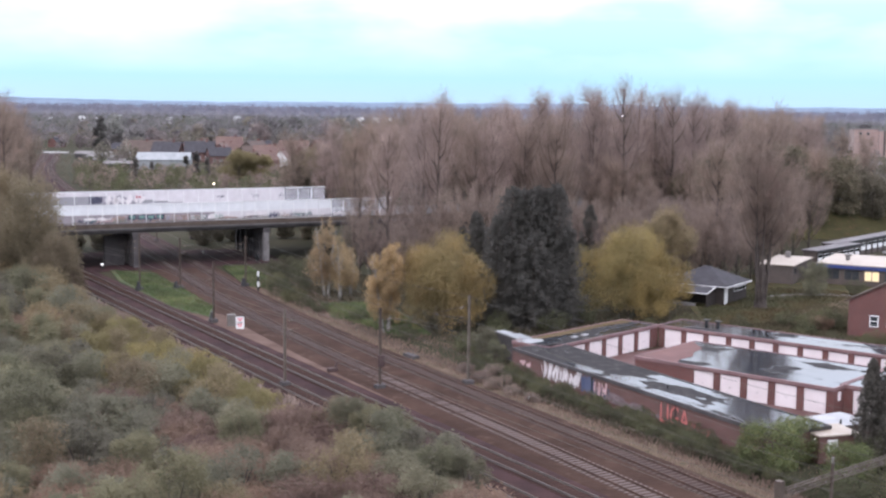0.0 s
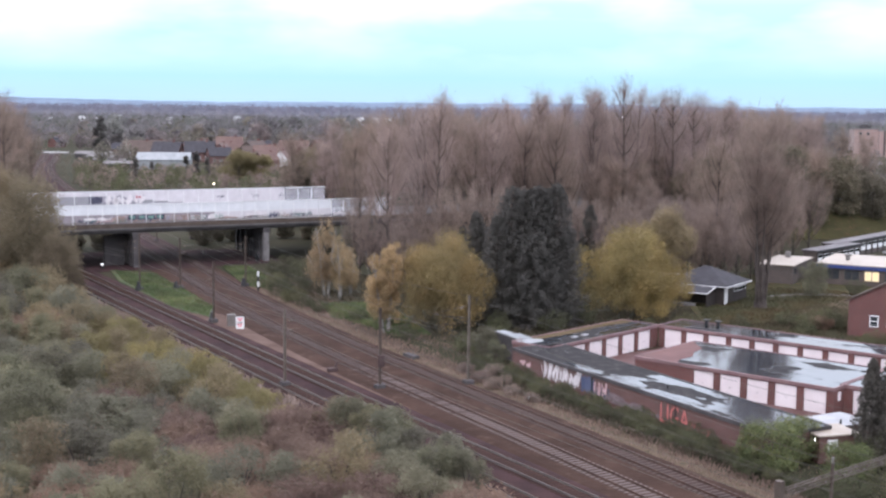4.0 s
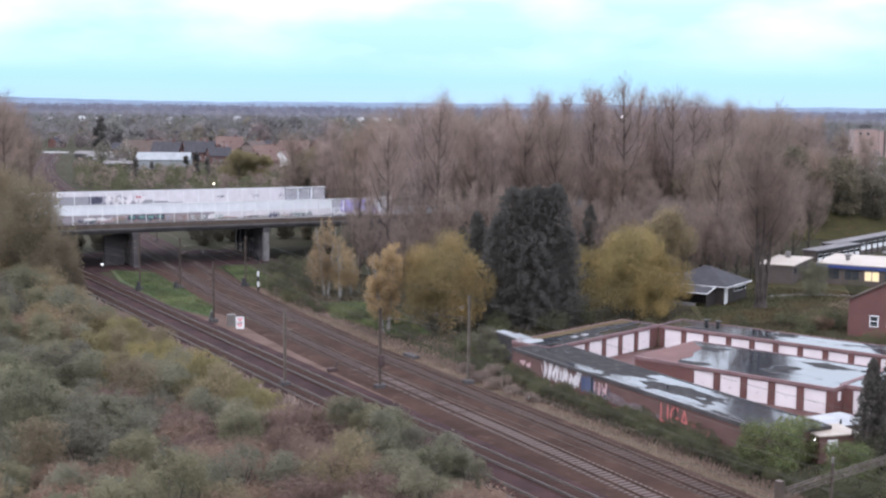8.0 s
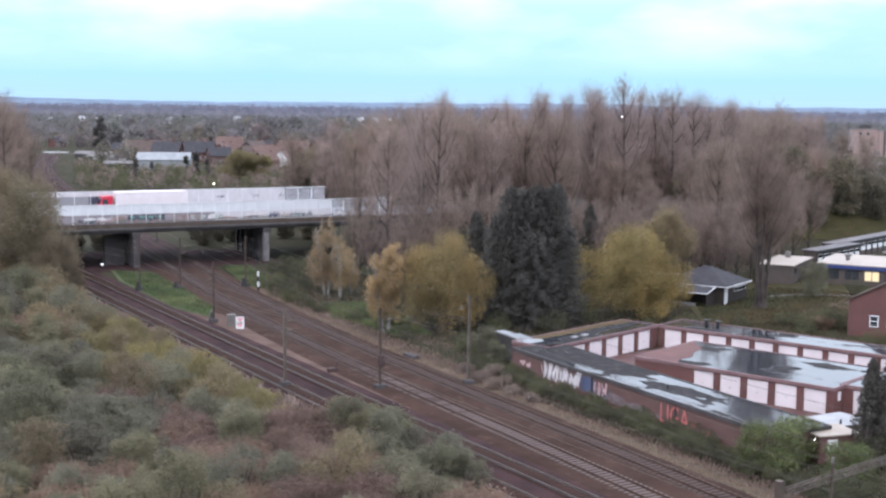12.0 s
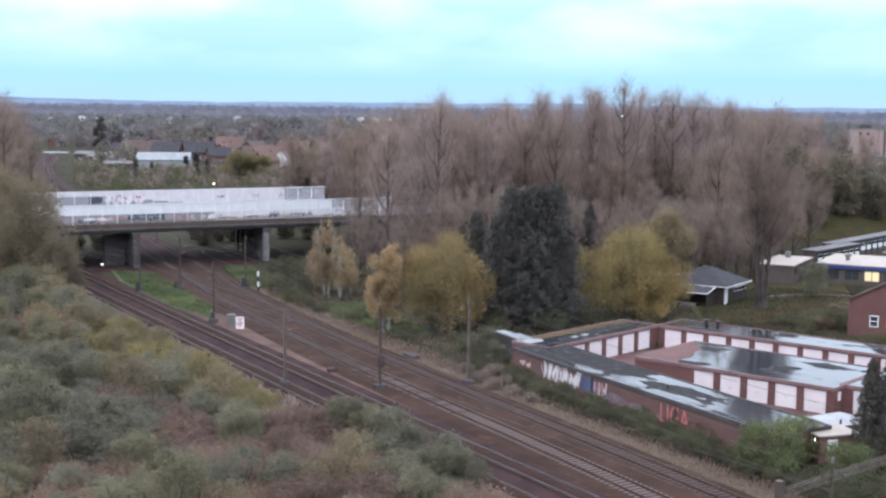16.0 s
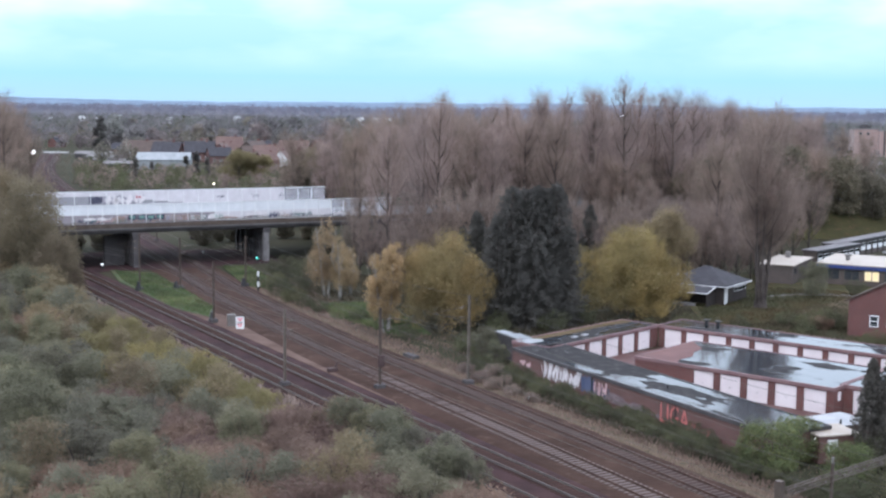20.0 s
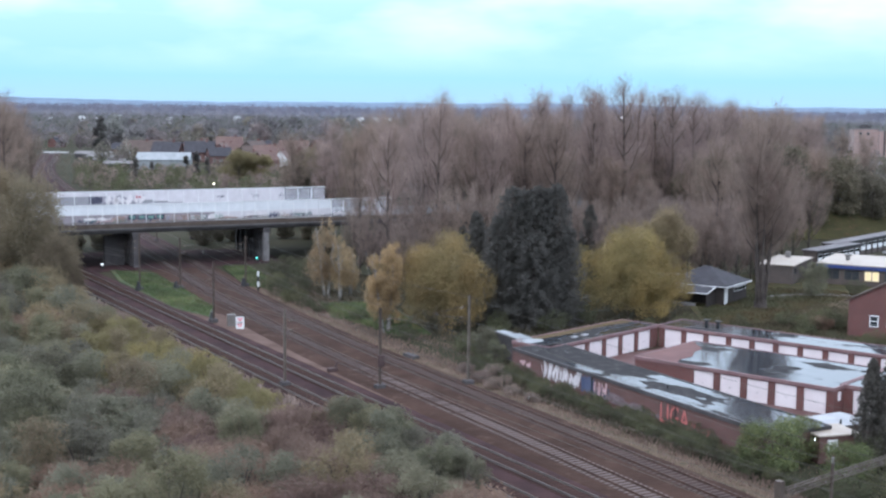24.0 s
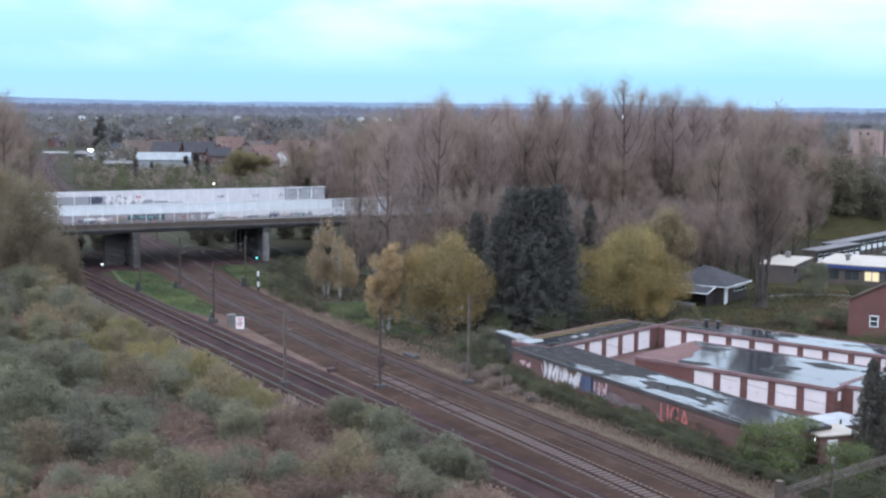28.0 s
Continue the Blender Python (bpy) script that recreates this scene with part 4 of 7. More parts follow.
for k, (x, w, z) in enumerate(((14.6, 5.2, 1.5), (18.6, 4.4, 1.25), (22.0, 3.2, 1.0), (16.8, 3.0, 0.9))):
    part("graffiti", patch(x, x + w, 0.2, z, -0.001 - 0.0006 * k, 30 + k, 0.5), "lilac_spray", railway_row, "washed-out lilac-grey paint")
part("graffiti", patch(1.4, 3.4, 0.9, 1.8, -0.002, 10, 0.5), "pink_spray", railway_row, "faded pink sprayed field")
part("downpipe", Mesh().tube([(14.6, -0.08, 0), (14.6, -0.08, 2.4)], 0.06), "black", railway_row)
part("downpipe", Mesh().tube([(27.3, -0.08, 1.2), (27.3, -0.08, 2.5)], 0.05), "black", railway_row)

lean = thing("lean_to_shed", "low shed with a pale patched flat roof behind the garages", "shed", pose(5.9, 142.4, 0, 0, 0, -65))
part("wall", Mesh().box(0.1, 5.2, 0.1, 1.9, 0, 2.6), "concrete_dark", lean)
part("roof", Mesh().box(0, 2.4, 0, 1.4, 2.6, 2.72).box(2.4, 5.3, 0.2, 2.0, 2.6, 2.7), "metal_roof", lean)
part("roof_patch", Mesh().prism([(0.25, 2.9), (2.4, 2.7), (3.2, 3.6), (2.4, 5.0), (0.25, 5.0)], 2.58, 2.605), "metal_roof", left_row, "pale patch on the end of the roof")

annex = thing("shed", "small brick shed with pale blue-grey flat roof by the garages", "shed", pose(32.3, 102.5, 0, 0, 0, 28) @ Matrix.Scale(0.85, 4))
part("wall", Mesh().box(0.15, 5.2, 0.1, 4.2, 0, 2.3), "brick_old", annex)
part("roof", Mesh().box(0, 5.4, 0, 4.4, 2.3, 2.44), "roof_light", annex)
part("chimney_pipe", Mesh().tube([(1.6, 0.6, 2.4), (1.6, 0.6, 2.9)], 0.11), "black", annex)
annex = thing("shed", "lean-to with a cream patched roof and lit lamp", "shed", pose(30.0, 98.6, 0, 0, 0, 16))
part("wall", Mesh().box(0.15, 3.6, 0.15, 3.2, 0, 2.2), "brick_old", annex)
part("roof", Mesh().box(0, 3.9, 0, 3.4, 2.2, 2.32), "roof_cream", annex)
part("window", Mesh().box(0.9, 1.8, 0.1, 0.15, 0.9, 1.9), "white", annex)

# ---------------------------------------------------------------- buildings by the court
shed = thing("pavilion", "black timber pavilion with dark hipped roof and white corner door", "pavilion", pose(40.4, 180.0, 0, 0, 0, -34))
part("wall", Mesh().box(-9.4, -0.35, 0.35, 9.4, 0, 2.55), "dark_wood", shed)
part("roof", Mesh().add([(-9.9, -0.2, 2.72), (0.2, -0.2, 2.72), (0.2, 9.9, 2.72), (-9.9, 9.9, 2.72), (-5.2, 4.8, 5.0), (-4.4, 4.8, 5.0), (-9.9, -0.2, 2.55), (0.2, -0.2, 2.55), (0.2, 9.9, 2.55), (-9.9, 9.9, 2.55)],
     [(0, 1, 5, 4), (1, 2, 5), (2, 3, 4, 5), (3, 0, 4), (9, 8, 7, 6), (0, 6, 7, 1), (1, 7, 8, 2), (2, 8, 9, 3), (3, 9, 6, 0)]), "tile_dark", shed)
part("fascia", Mesh().box(0.2, 0.26, -0.2, 9.9, 2.5, 2.74), "white", shed, "white fascia board")
part("fascia", Mesh().box(-9.9, 0.26, -0.27, -0.2, 2.66, 2.74), "white", shed, "thin white eaves board")
part("porch_roof", Mesh().add([(-9.6, -3.2, 2.0), (-1.4, -3.2, 2.0), (-1.4, -0.25, 2.62), (-9.6, -0.25, 2.62), (-9.6, -3.2, 1.9), (-1.4, -3.2, 1.9), (-1.4, -0.25, 2.5), (-9.6, -0.25, 2.5)],
     [(0, 1, 2, 3), (7, 6, 5, 4), (0, 4, 5, 1), (1, 5, 6, 2), (2, 6, 7, 3), (3, 7, 4, 0)]), "tile_dark", shed, "low grey-green porch roof")
part("barge_board", Mesh().beam((-1.36, -3.25, 1.98), (-1.36, -0.25, 2.62), 0.08, 0.14), "white", shed, "white barge board")
part("porch_edge", Mesh().box(-9.6, -1.4, -3.27, -3.2, 1.94, 2.02), "white", shed)
part("porch_side", Mesh().box(-1.62, -1.45, -3.1, 0.35, 0, 1.9), "dark_wood", shed)
part("door", Mesh().box(-0.32, -0.26, 0.55, 1.75, 0.05, 2.4), "white", shed, "white corner door")
win = part("window", Mesh().box(-0.34, -0.28, 4.2, 8.8, 1.55, 2.2), "white", shed, "white-framed window strip")
for k in range(3):
    part("pane", Mesh().box(-0.27, -0.24, 4.35 + k * 1.5, 5.65 + k * 1.5, 1.65, 2.1), "glass", win)
for x in (-9.4, -5.6):
    part("post", Mesh().box(x, x + 0.14, -3.1, -2.96, 0, 1.9), "dark_wood", shed)
part("parapet", Mesh().box(-9.4, -3.2, -3.1, -2.9, 0.0, 0.5), "concrete", shed)
outhouse = thing("outhouse", "low outhouse with a flat grey roof behind the pavilion", "outhouse", pose(31.5, 193, 0, 0, 0, -20))
part("wall", Mesh().box(0, 6, 0, 4, 0, 2.5), "dark_wood", outhouse)
part("roof", Mesh().box(-0.2, 6.2, -0.2, 4.2, 2.5, 2.65), "roof_light", outhouse)

block = thing("annex_building", "low grey-brown brick building with pale flat roof", "building", pose(56.3, 202.9, 0, 0, 0, 62))
part("wall", Mesh().box(0, 14, 0, 5.6, 0, 3.0), "brick_grey", block)
part("roof", Mesh().box(-0.2, 14.2, -0.2, 5.8, 3.0, 3.16), "roof_cream", block)
part("window", Mesh().box(1.0, 2.6, -0.05, 0.0, 1.6, 2.6), "glass", block)
part("chimney", Mesh().box(10.8, 11.6, 3, 3.8, 3.16, 4.2), "concrete", block)

school = thing("school", "low school with white flat roof, blue fascia and lit windows", "school", pose(61.0, 205.0, 0, 0, 0, -28))
part("wall", Mesh().box(0, 20, 0.1, 15, 0, 3.0), "brick_grey", school)
part("roof", Mesh().box(-0.3, 20.3, -0.3, 15.3, 3.3, 3.47), "roof_cream", school, "pale cream membrane roof")
part("fascia", Mesh().box(-0.3, 20.3, -0.3, 15.2, 2.75, 3.3), "blue", school)
for k in range(6):
    win = part("window", Mesh().box(1.0 + k * 3.1, 3.4 + k * 3.1, 0.02, 0.08, 0.9, 2.6), "brick_grey", school)
    for j in range(2):
        part("pane", Mesh().box(1.1 + k * 3.1 + j * 1.15, 2.15 + k * 3.1 + j * 1.15, -0.01, 0.02, 1.0, 2.5), "glass_lit" if (k, j) in ((2, 0), (2, 1)) else "glass", win)
part("roof_vent", Mesh().tube([(3.5, 6, 3.45), (3.5, 6, 4.2)], 0.35, 8).box(3.0, 4.0, 5.5, 6.5, 4.2, 4.4), "concrete", school)
def school_wing(label, x, y, turn, length, bays, roof):
    w = thing("school_wing", label, "school", pose(x, y, 0, 0, 0, turn))
    part("wall", Mesh().box(0, length, 0, 2.6, 0, 3.0), "brick_grey", w)
    part("roof", Mesh().box(-0.3, length + 0.3, -0.35, 2.9, 3.0, 3.22), roof, w)
    part("fascia", Mesh().box(-0.32, length + 0.32, -0.4, -0.35, 2.8, 3.24), "black", w, "dark roof edge")
    gap = length / bays
    for k in range(bays):
        win = part("window", Mesh().box(k * gap + 0.35, (k + 1) * gap - 0.35, -0.05, 0.0, 1.0, 2.45), "white", w)
        part("pane", Mesh().box(k * gap + 0.5, (k + 1) * gap - 0.5, -0.08, -0.05, 1.85, 2.35), "glass", win)
        part("pier", Mesh().box(k * gap - 0.12, k * gap + 0.12, -0.16, -0.06, 0, 2.8), "dark_wood", w)
    return w


wing = school_wing("short school wing with a row of white windows", 66.5, 224.7, 48, 18.0, 7, "roof_grey")
school_wing("long flat-roofed school wing with white windows behind", 73.6, 236.8, 49.8, 46, 16, "roof_grey")
court = thing("school_hall", "low school block with a wet pale flat roof", "school", pose(82.5, 229.0, 0, 0, 0, 48))
part("wall", Mesh().box(-6, 10, -6, 0, 0, 2.9), "brick_grey", court)
part("roof", Mesh().box(-6.3, 10.3, -6.3, 0.3, 2.9, 3.1), "roof_light", court)
for k in range(4):
    part("rooflight", Mesh().box(-4 + 4 * k, -2.8 + 4 * k, -4, -2.8, 3.1, 3.5), "concrete", court)

house = thing("brick_house", "red brick house with pitched brown tiled roof and white windows", "house", pose(50.6, 156.6, 0, 0, 0, -32))
part("wall", Mesh().box(0, 11, 0, 9, 0, 4.7).add([(0, 0, 4.7), (11, 0, 4.7), (5.5, 0, 7.6), (0, 9, 4.7), (11, 9, 4.7), (5.5, 9, 7.6)], [(0, 1, 2), (5, 4, 3)]), "brick", house)
part("roof", Mesh().add([(-0.4, -0.25, 4.55), (5.5, -0.25, 7.75), (11.4, -0.25, 4.55), (-0.4, 9.3, 4.55), (5.5, 9.3, 7.75), (11.4, 9.3, 4.55), (-0.4, -0.25, 4.35), (5.5, -0.25, 7.55), (11.4, -0.25, 4.35), (-0.4, 9.3, 4.35), (5.5, 9.3, 7.55), (11.4, 9.3, 4.35)],
     [(0, 1, 4, 3), (1, 2, 5, 4), (6, 9, 10, 7), (7, 10, 11, 8), (0, 6, 7, 1), (1, 7, 8, 2), (3, 4, 10, 9), (4, 5, 11, 10), (0, 3, 9, 6), (2, 8, 11, 5)]), "tile_brown", house)
for x, z in ((2.6, 1.5), (4.7, 1.5), (7.0, 1.5), (4.7, 3.5)):
    win = part("window", Mesh().box(x, x + 1.1, -0.06, 0.02, z, z + 1.45), "white", house)
    for j in range(2):
        part("pane", Mesh().box(x + 0.12, x + 0.98, -0.08, -0.06, z + 0.12 + j * 0.65, z + 0.66 + j * 0.65), "glass", win)
solo("earth_bank", Mesh().prism([(42.7, 165.9), (44.0, 160.8), (48.8, 165.0), (58.3, 178.3), (60.5, 188.0), (48.2, 173.6)], 0.02, 0.14), "verge", "brown trodden earth strip across the lawn", "earth", "structure")

flats = thing("apartment_block", "pinkish brick apartment block with flat roof above the trees", "apartment block", pose(192.6, 600, 0, 0, 0, -8))
part("wall", Mesh().box(0, 11, 0, 14, 0, 19.4).box(11.003, 42, -2.5, 12, 0, 18.6), "brick_pink", flats)
part("roof", Mesh().box(-0.3, 11.0, -0.3, 14.3, 19.4, 19.8).box(11.005, 42.3, -2.8, 12.3, 18.6, 19.0), "concrete", flats)
part("lift_house", Mesh().box(4, 8.5, 5, 10, 19.8, 21.4), "concrete_dark", flats)
# strips stand proud of the wall; dark colour paints the shade of recesses
for x in (13.0, 15.6, 18.4):
    part("recess", Mesh().box(x, x + 0.8, -2.75, -2.5, 0, 18.6), "concrete_dark", flats, "dark upright strip painting a shaded recess between bays")
for x, z in ((2.2, 16.6), (5.6, 16.6), (3.8, 8.8), (7.6, 12.0)):
    win = part("window", Mesh().box(x, x + 1.3, -0.1, 0.02, z, z + 1.4), "concrete", flats)
    part("pane", Mesh().box(x + 0.12, x + 1.18, -0.14, -0.1, z + 0.12, z + 1.28), "glass", win)
for fl in range(3):
    part("balcony", Mesh().box(14.1, 15.4, -3.3, -2.5, 6.4 + fl * 3.6, 7.3 + fl * 3.6), "brick_pink", flats)


# ---------------------------------------------------------------- plants
def unit(rng, n):
    v = rng.normal(size=(n, 3))
    return v / np.linalg.norm(v, axis=1)[:, None]


def leaf_cloud(rng, blobs, n, size, hang=0.0):
    """Leaves through a set of blobs (centre, radius, height factor), thicker towards their skin."""
    b = np.array([(*c, r, k) for c, r, k in blobs])
    pick = rng.choice(len(b), n, p=b[:, 3] ** 2 / (b[:, 3] ** 2).sum())
    u = unit(rng, n)
    rad = rng.uniform(0.25, 1.0, n) ** 0.5 * (1 + 0.18 * rng.normal(size=n))
    c = b[pick, :3] + u * (rad * b[pick, 3])[:, None] * np.stack([np.ones(n), np.ones(n), b[pick, 4]], 1)
    d = unit(rng, n)
    d[:, 2] -= hang
    d /= np.linalg.norm(d, axis=1)[:, None]
    w = np.cross(d, unit(rng, n))
    s = size * rng.uniform(0.6, 1.35, n)[:, None]
    return c, d * s * (1 + hang), w * s * 0.5


def crown_blobs(rng, z0, z1, rad, n, small=(0.28, 0.45), taper=0.0):
    out = []
    for k in range(n):
        t = rng.uniform(0.04, 0.96)
        half = math.sqrt(max(0.02, 1 - (2 * t - 1) ** 2)) if taper == 0 else (1 - t) ** taper
        a, q = rng.uniform(0, 6.283), rng.uniform(0.2, 1.0) ** 0.5 * 0.86
        r = rad * rng.uniform(*small)
        out.append(((math.cos(a) * rad * half * q, math.sin(a) * rad * half * q, z0 + (z1 - z0) * t), r, 0.8))
    return out


def limbs(rng, mesh, h, r0, n, spread, start=0.25, sides=5):
    """A tapered, slightly crooked trunk with rising limbs; gives the limbs' paths."""
    px, py = rng.normal(0, 0.012 * h, 2)
    trunk = [(px * math.sin(3 * t), py * math.sin(2.3 * t), h * t - 0.3 * (t == 0)) for t in np.linspace(0, 1, 8)]
    mesh.tube(trunk, [max(0.03, r0 * (1 - 0.93 * t)) for t in np.linspace(0, 1, 8)], sides + 2)
    paths = [np.array(trunk[3:])]
    for k in range(n):
        t = start + (0.93 - start) * (k + rng.random()) / n
        base = np.array([np.interp(t, np.linspace(0, 1, 8), [p[i] for p in trunk]) for i in range(3)])
        a = k * 2.4 + rng.uniform(-0.5, 0.5)
        ln = h * spread * (1.1 - 0.75 * t) * rng.uniform(0.8, 1.2)
        out = np.array([math.cos(a), math.sin(a), 0])
        p = [base + out * ln * s * (1 - 0.25 * s) + np.array([0, 0, ln * (0.75 * s + 0.7 * s * s)]) + rng.normal(0, 0.03 * ln, 3) * s for s in np.linspace(0, 1, 5)]
        mesh.tube(p, [max(0.02, r0 * 0.42 * (1 - 0.55 * t) * (1 - 0.85 * s)) for s in np.linspace(0, 1, 5)], sides)
        paths.append(np.array(p))
    return paths


def twig_cloud(rng, paths, n, length, width, up=0.9):
    """Fine bare twigs fanning from the limbs."""
    lens = np.array([np.linalg.norm(p[-1] - p[0]) for p in paths])
    pick = rng.choice(len(paths), n, p=lens / lens.sum())
    t = rng.uniform(0.2, 1.0, n)
    c = np.empty((n, 3))
    g = np.empty((n, 3))
    for k, p in enumerate(paths):
        sel = pick == k
        s = np.linspace(0, 1, len(p))
        for i in range(3):
            c[sel, i] = np.interp(t[sel], s, p[:, i])
        g[sel] = (p[-1] - p[-2]) / np.linalg.norm(p[-1] - p[-2])
    d = unit(rng, n) * 1.0 + g * 0.7
    d[:, 2] += up * rng.uniform(0.2, 1, n)
    d /= np.linalg.norm(d, axis=1)[:, None]
    reach = length * rng.uniform(0.3, 2.2, n)[:, None]
    c = c + d * reach
    d = d + unit(rng, n) * 0.35
    w = np.cross(d, unit(rng, n))
    w /= np.linalg.norm(w, axis=1)[:, None]
    return c, d * length * rng.uniform(0.35, 0.8, n)[:, None], w * width


def bare_tree(seed, h, spread, label, twigs=9000, bark="bark_dark", twig="twig", n=16, start=0.22, stems=1, splay=0.13):
    rng = np.random.default_rng(seed)
    t = thing("bare_tree", label, "tree", group="bare trees")
    m = Mesh()
    paths = []
    for k in range(stems):
        k0 = len(m.v)
        got = limbs(rng, m, h * (1 - 0.06 * k), h * 0.019 / stems ** 0.3, n // stems, spread, start)
        a = 6.283 * k / stems + 0.4
        lean = np.array([math.cos(a), math.sin(a)]) * (0.0 if stems == 1 else 1.0)
        m.v[k0:] = [(x + lean[0] * (0.5 + z * splay), y + lean[1] * (0.5 + z * splay), z) for x, y, z in m.v[k0:]]
        for p in got:
            p[:, :2] += lean * (0.5 + p[:, 2:3] * splay)
        paths += got
    part("trunk", m, bark, t, smooth=True)
    part("crown", quad_data("crown", *twig_cloud(rng, paths, twigs, h * 0.042, 0.017, 0.9), twig), twig, t)
    return t


def lobed_tree(seed, name, label, lobes, mat, bark="bark", leaves=50000, size=0.1, clumps=26, hang=0.0, stretch=0.9, h=9.0, stems=1, fork=0.25, group=""):
    """A tree whose crown is a few great lobes (x, y, z, radius, height factor), each a skin of leaf clumps with gaps between."""
    rng = np.random.default_rng(seed)
    t = thing(name, label, "tree", group=group)
    for k in range(stems):
        m = Mesh()
        limbs(rng, m, h * 0.85, h * 0.02, 9 if stems == 1 else 5, 0.3, fork)
        if stems > 1:
            a = 6.283 * k / stems
            m.v = [(x + math.cos(a) * (0.25 + z * 0.12), y + math.sin(a) * (0.25 + z * 0.12), z) for x, y, z in m.v]
        part("trunk", m, bark, t, smooth=True)
    blobs = []
    for x, y, z, r, tall in lobes:
        n = max(6, int(clumps * (r / lobes[0][3]) ** 2))
        for u in unit(rng, n):
            q = r * rng.uniform(0.55, 0.98)
            blobs.append(((x + u[0] * q, y + u[1] * q, z + u[2] * q * tall), r * rng.uniform(0.24, 0.42), stretch * rng.uniform(0.8, 1.3)))
    part("crown", quad_data("crown", *leaf_cloud(rng, blobs, leaves, size, hang), mat), mat, t)
    return t


def bough_conifer(seed, name, label, leaders, needles, size=0.14, bark="bark_dark", blunt=0.62):
    """A conifer of whorled, drooping boughs; leaders are (x, y, height, widest radius, bare foot)."""
    rng = np.random.default_rng(seed)
    t = thing(name, label, "tree")
    m = Mesh()
    cs, ds = [], []
    area = sum(h * w for _, _, h, w, _ in leaders)
    for lx, ly, h, wide, foot in leaders:
        m.tube([(lx * 0.5, ly * 0.5, -0.3), (lx, ly, h * 0.3), (lx, ly, h * 0.97)], [h * 0.02, h * 0.014, 0.03], 6)
        boughs = int(h * 15)
        per = int(needles * h * wide / area / boughs)
        for k in range(boughs):
            f = (k + rng.random()) / boughs
            z = foot + (h - foot) * f
            reach = wide * min(1.0, 0.72 + f * 1.1) * (1 - f) ** blunt * rng.uniform(0.72, 1.12) + 0.25
            a = k * 2.4 + rng.uniform(-0.4, 0.4)
            out = np.array([math.cos(a), math.sin(a), 0.0])
            side = np.array([-out[1], out[0], 0.0])
            q = rng.uniform(0.12, 1.0, per) ** 0.75
            drop = -0.32 * q * reach + 0.2 * q ** 3 * reach
            fan = rng.normal(0, 0.16, per) * reach * (1.15 - q)
            c = np.array([lx, ly, z]) + out * (q * reach)[:, None] + side * fan[:, None]
            c[:, 2] += drop + rng.normal(0, 0.1 + 0.03 * reach, per)
            d = out * 0.9 + unit(rng, per) * 0.8
            d[:, 2] -= 0.25
            cs.append(c)
            ds.append(d / np.linalg.norm(d, axis=1)[:, None])
            if k % 3 == 0:
                m.tube([(lx, ly, z), tuple(np.array([lx, ly, z - 0.14 * reach]) + out * reach * 0.85)], [0.05, 0.015], 3)
    c, d = np.concatenate(cs), np.concatenate(ds)
    w = np.cross(d, unit(rng, len(c)))
    s = size * rng.uniform(0.6, 1.4, len(c))[:, None]
    part("trunk", m, bark, t)
    part("crown", quad_data("crown", c, d * s * 1.5, w * s * 0.5, "needle"), "needle", t)
    return t


def leafy_tree(seed, name, label, h, rad, z0, mat, bark="bark", leaves=9000, size=0.2, blobs=26, hang=0.0, small=(0.28, 0.45), taper=0.0, stems=1, group=""):
    rng = np.random.default_rng(seed)
    t = thing(name, label, "tree", group=group)
    m = Mesh()
    for k in range(stems):
        k0 = len(m.v)
        limbs(rng, m, h * 0.8, h * 0.018, 0 if mat == "needle" else 8, 0.24, 0.3)
        if stems > 1:
            a = 6.283 * k / stems
            m.v[k0:] = [(x + math.cos(a) * (0.25 + z * 0.12), y + math.sin(a) * (0.25 + z * 0.12), z) for x, y, z in m.v[k0:]]
    part("trunk", m, bark, t, smooth=True)
    part("crown", quad_data("crown", *leaf_cloud(rng, crown_blobs(rng, z0, h - rad * 0.12, rad, blobs, small, taper), leaves, size, hang), mat), mat, t)
    return t


def put(ob, x, y, turn=0, s=1.0, z=0.0):
    ob.matrix_world = pose(x, y, z, 0, 0, turn) @ Matrix.Scale(s, 4)
    return ob


def again(ob, x, y, turn=0, s=1.0, z=0.0, label=""):
    c = copy_thing(ob, Matrix.Identity(4))
    c.matrix_basis = pose(x, y, z, 0, 0, turn) @ Matrix.Scale(s, 4)
    return tagged(c, label)


SWAY = []
# poplar wood behind the railway
POP = [bare_tree(11, 27, 0.26, "tall bare grey-brown poplar in the wood", 10500), bare_tree(12, 26, 0.30, "bare russet-brown tree with spreading crown", 10500, twig="twig_warm"),
       bare_tree(13, 30, 0.20, "slender tall bare poplar with upright limbs", 7500), bare_tree(14, 24, 0.32, "broad bare tree with dense russet twigs", twig="twig_warm", n=20, twigs=12000)]
LOW = bare_tree(15, 9, 0.5, "low bare thicket tree under the poplars", 8000, twig="thicket", n=16, start=0.06)
LOW["group"] = "thicket"
wood = []
rr = random.Random(5)
for depth, x0, x1, gap, top in ((0, 8, 84, 6.8, 22.5), (9, 4, 86, 7.0, 23.5), (34, -20, 92, 7.0, 24.0), (50, -26, 96, 7.5, 24.5), (72, -34, 104, 8.0, 25.0)):
    x = x0
    while x < x1:
        y = 234 + 0.545 * x + depth + rr.uniform(-3.5, 3.5)
        low = max(0.0, -8.0 - x) * 0.22 + (5.5 if x > 24 and depth < 20 else 0.0)
        wood.append((x + rr.uniform(-2, 2), y, top - low + rr.uniform(-3.0, 0.8)))
        x += gap
HIGH = (27, 26, 30, 24)
used = set()
